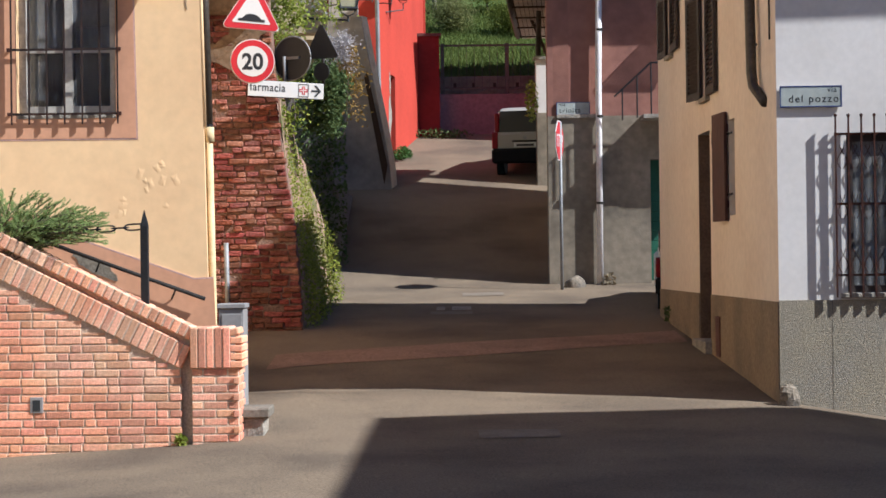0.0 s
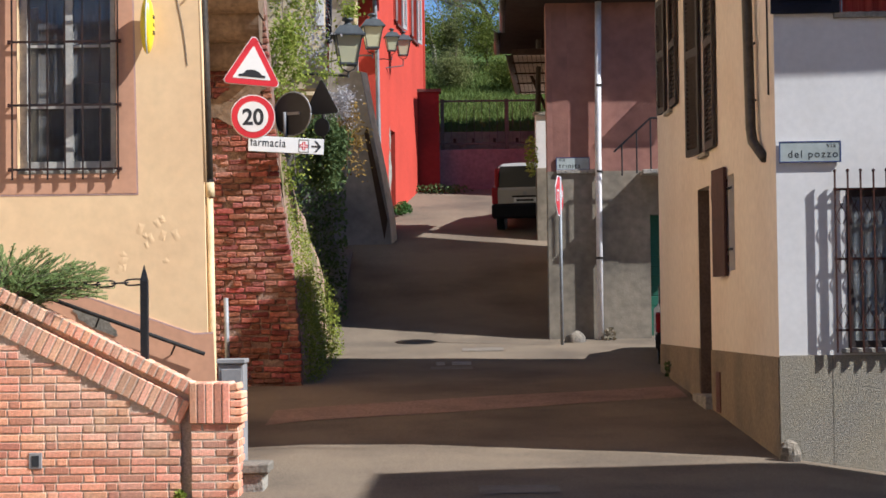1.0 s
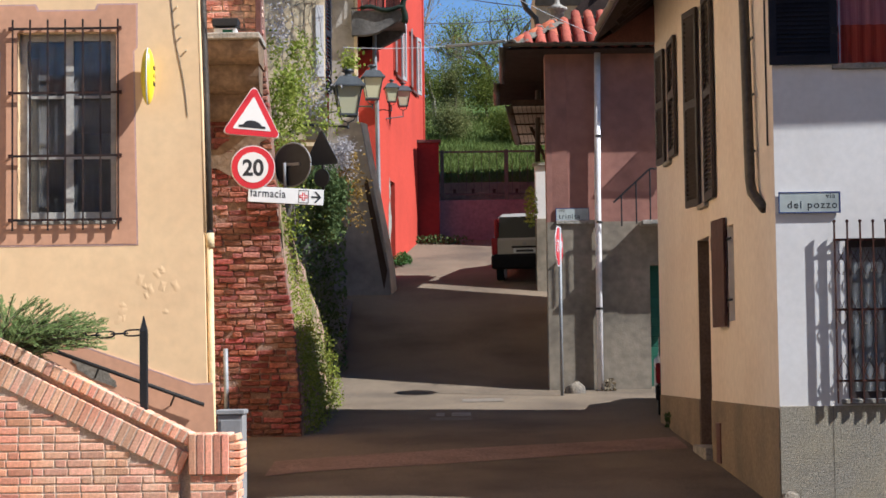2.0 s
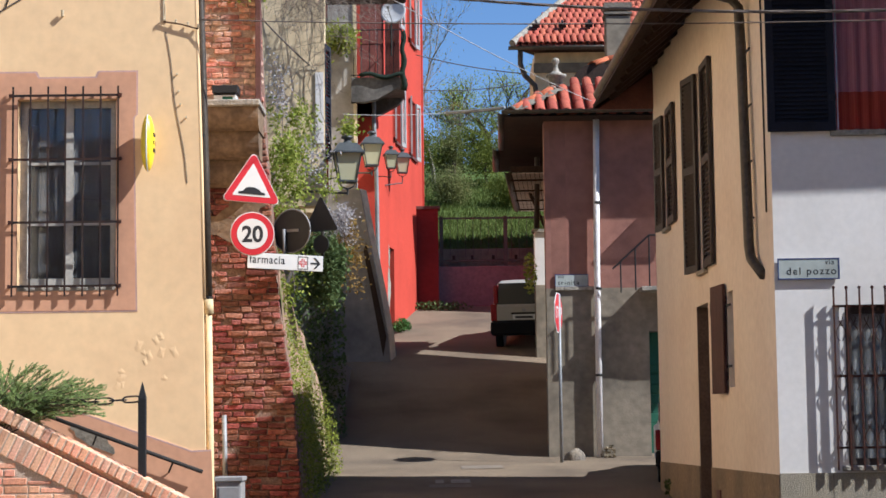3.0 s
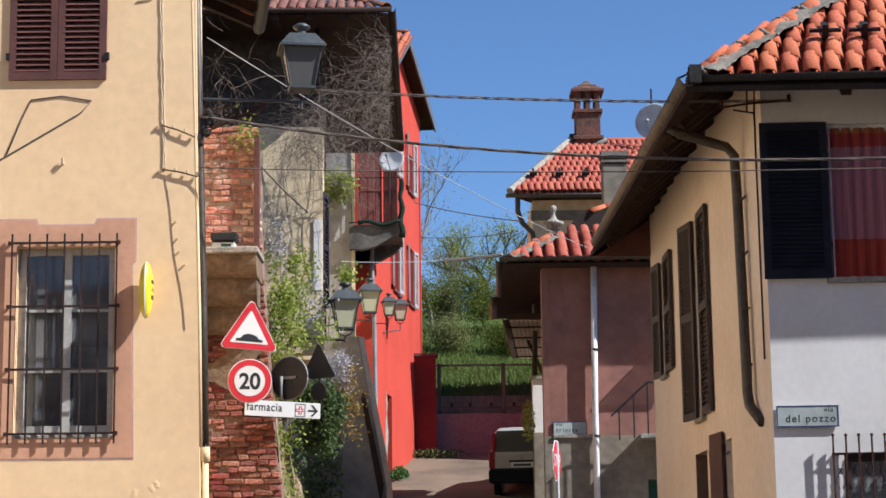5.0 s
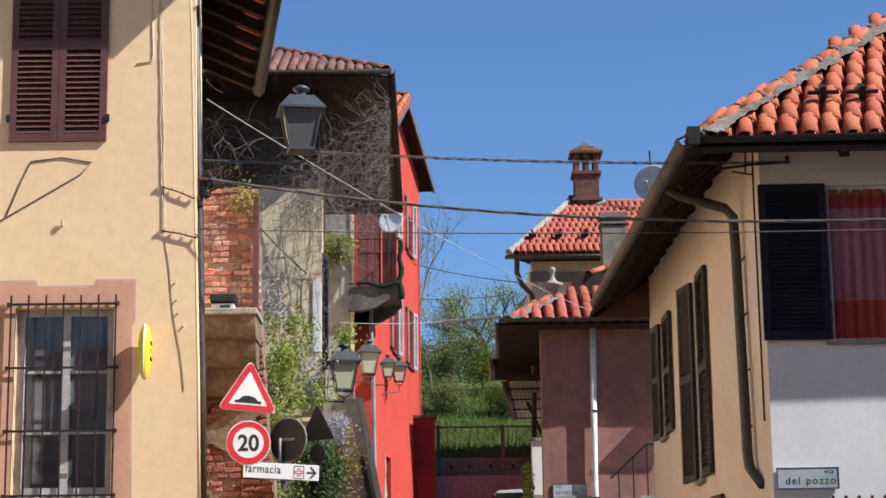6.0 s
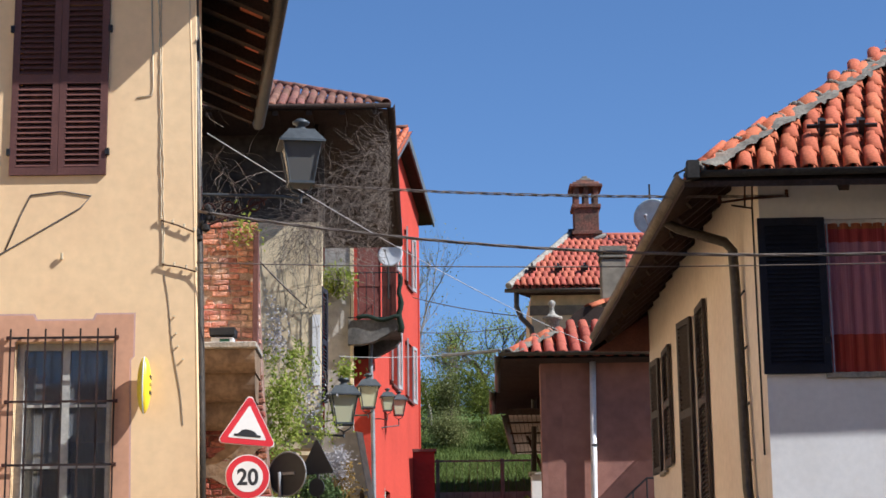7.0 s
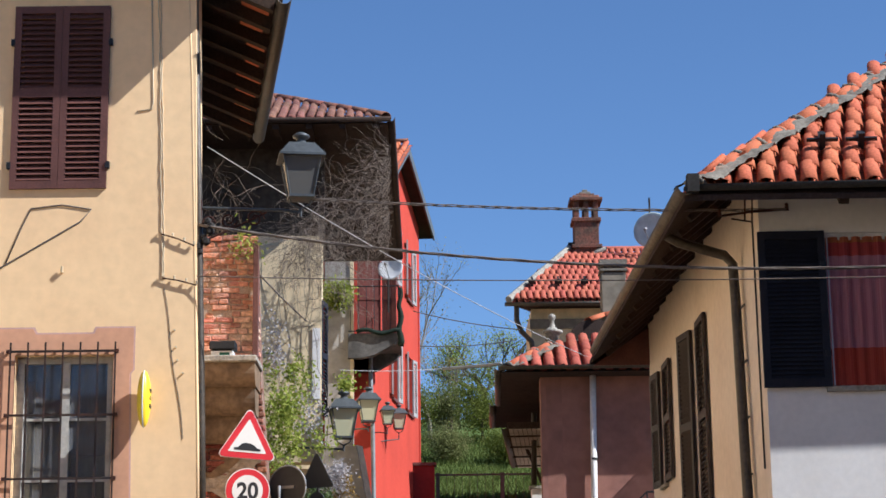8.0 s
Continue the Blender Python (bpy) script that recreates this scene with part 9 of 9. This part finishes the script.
twig_fan("bare_vine", (-0.657, 10.106), (-2.379, 8.613), 1.74, 29.5, 760, "tangle of bare grey vine twigs under the eave", 1)
twig_tangle("bare_vine", (-1.681, 30.6, 8.395), (0.17, 0.06, 0.5), 85, "dense bare vine twigs over the house corner", 6)
twig_tangle("bare_vine", (-1.55, 30.45, 9.15), (0.45, 0.15, 0.35), 24, "bare grey vine twigs across the old house", 2, 0.6, -1.0, 0.15)
twig_tangle("bare_vine", (-1.989, 30.8, 8.409), (0.30, 0.02, 0.9), 9, "bare vine stems on the beige wall", 3, thick=0.003)
twig_tangle("bare_vine", (-3.029, 26.3, 8.501), (0.22, 0.2, 0.75), 46, "bare twigs hanging beside the corner pipe", 4, thick=0.003)
twig_tangle("bare_vine", (-2.555, 30.85, 8.438), (0.5, 0.015, 0.7), 8, "thin bare vine on the beige wall", 5, thick=0.003)


M_WEEDGREEN = leaf_material("weed_green_leaf", (0.035, 0.09, 0.02), (0.08, 0.16, 0.04), 0.3)


def build_weeds():
    rng = random.Random(91)
    for c, s, n, mat, lab in (((2.951, 34.2, 0.981), (0.14, 0.1, 0.26), 160, M_DRYTWIGLEAF, "dry weeds at the foot of the downpipe"), ((-0.96, 47.6, 4.12), (0.24, 0.9, 0.2), 600, M_WEEDGREEN, "green weeds along the red house foot"), ((-0.1, 51.3, 4.86), (1.0, 0.25, 0.13), 420, M_IVY, "dark weeds below the yard wall"), ((1.976, 42.0, 4.943), (0.16, 0.3, 0.5), 260, M_FRESH, "light green shrub by the white pier"), ((3.247, 27.4, 0.654), (0.08, 0.4, 0.22), 160, M_IVY, "weeds at the end of the cream wall"), ((-2.333, 16.95, -0.072), (0.06, 0.05, 0.07), 60, M_FRESH, "small weeds at the brick foot")):
        g = bmesh.new()
        leaf_cloud(g, rng, in_blob(c, s), n, 0.055 if c[1] < 20 else 0.08)
        thing("weeds", g, mat, lab, "weeds", kind="stuff")


M_DRYTWIGLEAF = leaf_material("dry_leaf", (0.16, 0.13, 0.08), (0.28, 0.22, 0.15), 0.2)
build_weeds()


# ---- grassy bank and trees beyond ----
def bank_z(x, y):
    t = max(0.0, min(1.0, (y - 54.5) / 22.0))
    return 6.639 + 5.6 * t ** 0.85 + 0.25 * noise.noise((x * 0.25, y * 0.25, 3.0))


def build_bank():
    bm = bmesh.new()
    xs = [-40 + 2.0 * i for i in range(41)]
    ys = [54.5 + 0.9 * j for j in range(30)] + [90, 130, 220]
    grid = [[bm.verts.new((x, y, bank_z(x, y) if y < 82 else bank_z(x, 81) + 0.02 * (y - 81))) for x in xs] for y in ys]
    for a, b in zip(grid, grid[1:]):
        for i in range(len(xs) - 1):
            bm.faces.new((a[i], a[i + 1], b[i + 1], b[i]))
    thing("grass_bank", bm, M_SOIL, "steep green bank above the lane end", "ground", kind="structure", smooth=True)
    rng = random.Random(101)
    g = bmesh.new()
    for _ in range(26000):
        x, y = rng.uniform(-1.5, 6.5), 54.6 + 14 * rng.random() ** 1.6
        z = bank_z(x, y)
        hgt = rng.uniform(0.08, 0.26)
        w = rng.uniform(0.012, 0.03)
        a = rng.uniform(0, 6.28)
        lx, ly = rng.uniform(-0.15, 0.15), rng.uniform(-0.15, 0.15)
        v = [g.verts.new((x - w * math.cos(a), y - w * math.sin(a), z - 0.03)), g.verts.new((x + w * math.cos(a), y + w * math.sin(a), z - 0.03)), g.verts.new((x + lx, y + ly, z + hgt))]
        g.faces.new(v)
    thing("grass", g, M_GRASS, "long fresh spring grass on the bank", "grass", kind="stuff")


build_bank()


def build_tree(x, y, height, spread, n_leaf, mat, label, seed, leaf=0.16, base=None, bare=False):
    rng = random.Random(seed)
    z0 = (bank_z(x, min(y, 81)) if base is None else base) - 0.2
    r = root("tree", pose(x, y, z0), label, "tree", "trees on the bank")
    trunk = bmesh.new()
    tips = []

    def grow(p, d, L, rad, depth):
        pts = [p.copy()]
        for k in range(4):
            d = (d + Vector((rng.uniform(-0.22, 0.22), rng.uniform(-0.22, 0.22), rng.uniform(-0.06, 0.14)))).normalized()
            p = p + d * L / 4
            pts.append(p.copy())
            if depth <= 1:
                tips.append(p.copy())
        bm_tube(trunk, pts, rad, 6 if depth > 1 else 4, r_end=rad * 0.6, cap=False)
        if depth > 0:
            for k in range(4 if depth > 1 else 5):
                q = pts[2 + rng.randrange(3)]
                a = rng.uniform(0, 6.28)
                nd = (d * 0.8 + Vector((math.cos(a), math.sin(a), rng.uniform(-0.1, 0.6))) * spread).normalized()
                grow(q, nd, L * rng.uniform(0.5, 0.78), rad * 0.5, depth - 1)
    grow(Vector((0, 0, 0)), Vector((0, 0, 1)), height * 0.42, height * (0.012 if bare else 0.022), 3 if not bare else 4)
    part("trunk", trunk, M_BARK if not bare else M_GREYTWIG, r)
    if n_leaf:
        g = bmesh.new()
        for _ in range(n_leaf):
            t = tips[rng.randrange(len(tips))]
            leaf_cloud(g, rng, lambda q: t + Vector((q.gauss(0, 0.28), q.gauss(0, 0.28), q.gauss(0, 0.24))), 1, leaf)
        tagged(part("crown", g, mat, r), kind="stuff")


M_OLIVELEAF = leaf_material("olive_spring_leaf", (0.12, 0.13, 0.04), (0.24, 0.24, 0.09), 0.4)
M_GREYTWIG = material("grey_branch", (0.27, 0.23, 0.195), 0.9, fine=20, coarse=4, amount=0.2, bump=0)
TREES = ((-0.7, 66, 2.6, 1.0, 1500, M_TREELEAF, "low leafy green tree on the bank", 1, 0.13), (0.5, 68, 2.5, 1.0, 1500, M_OLIVELEAF, "low olive-green tree on the bank", 2, 0.14), (1.7, 66, 2.3, 1.0, 1500, M_TREELEAF, "low leafy green tree on the bank", 4, 0.14),
         (2.9, 67, 2.6, 1.0, 1500, M_OLIVELEAF, "low olive-green tree on the bank", 5, 0.14), (4.0, 66, 2.6, 1.0, 1300, M_TREELEAF, "leafy green tree on the bank", 6, 0.14), (2.0, 71, 5.3, 0.8, 420, M_FRESHTREE, "slender tree with sparse light spring leaves", 3, 0.15),
         (2.9, 72, 5.6, 0.8, 420, M_FRESHTREE, "slender tree with sparse light spring leaves", 10, 0.15), (0.9, 73, 3.7, 0.8, 420, M_FRESHTREE, "slender tree with sparse light spring leaves", 11, 0.14), (2.2, 61, 1.3, 1.2, 1300, M_TREELEAF, "dense green bush on the bank", 8, 0.12), (0.2, 61.5, 1.2, 1.2, 1200, M_OLIVELEAF, "dense olive bush on the bank", 9, 0.12))
for x, y, hgt, sp, n, mat, label, seed, leaf in TREES:
    build_tree(x, y, hgt, sp, n * 6, mat, label, seed, leaf * 0.5)
build_tree(-0.15, 67, 7.4, 0.5, 1300, M_OLIVELEAF, "nearly bare grey tree beside the red house", 7, 0.07, bare=True)
build_tree(-1.0, 64, 5.2, 0.5, 120, M_RUSSET, "bare grey tree behind the red house", 13, 0.08, bare=True)
build_tree(0.4, 70, 4.2, 0.55, 200, M_RUSSET, "nearly bare grey tree on the bank", 12, 0.09, bare=True)
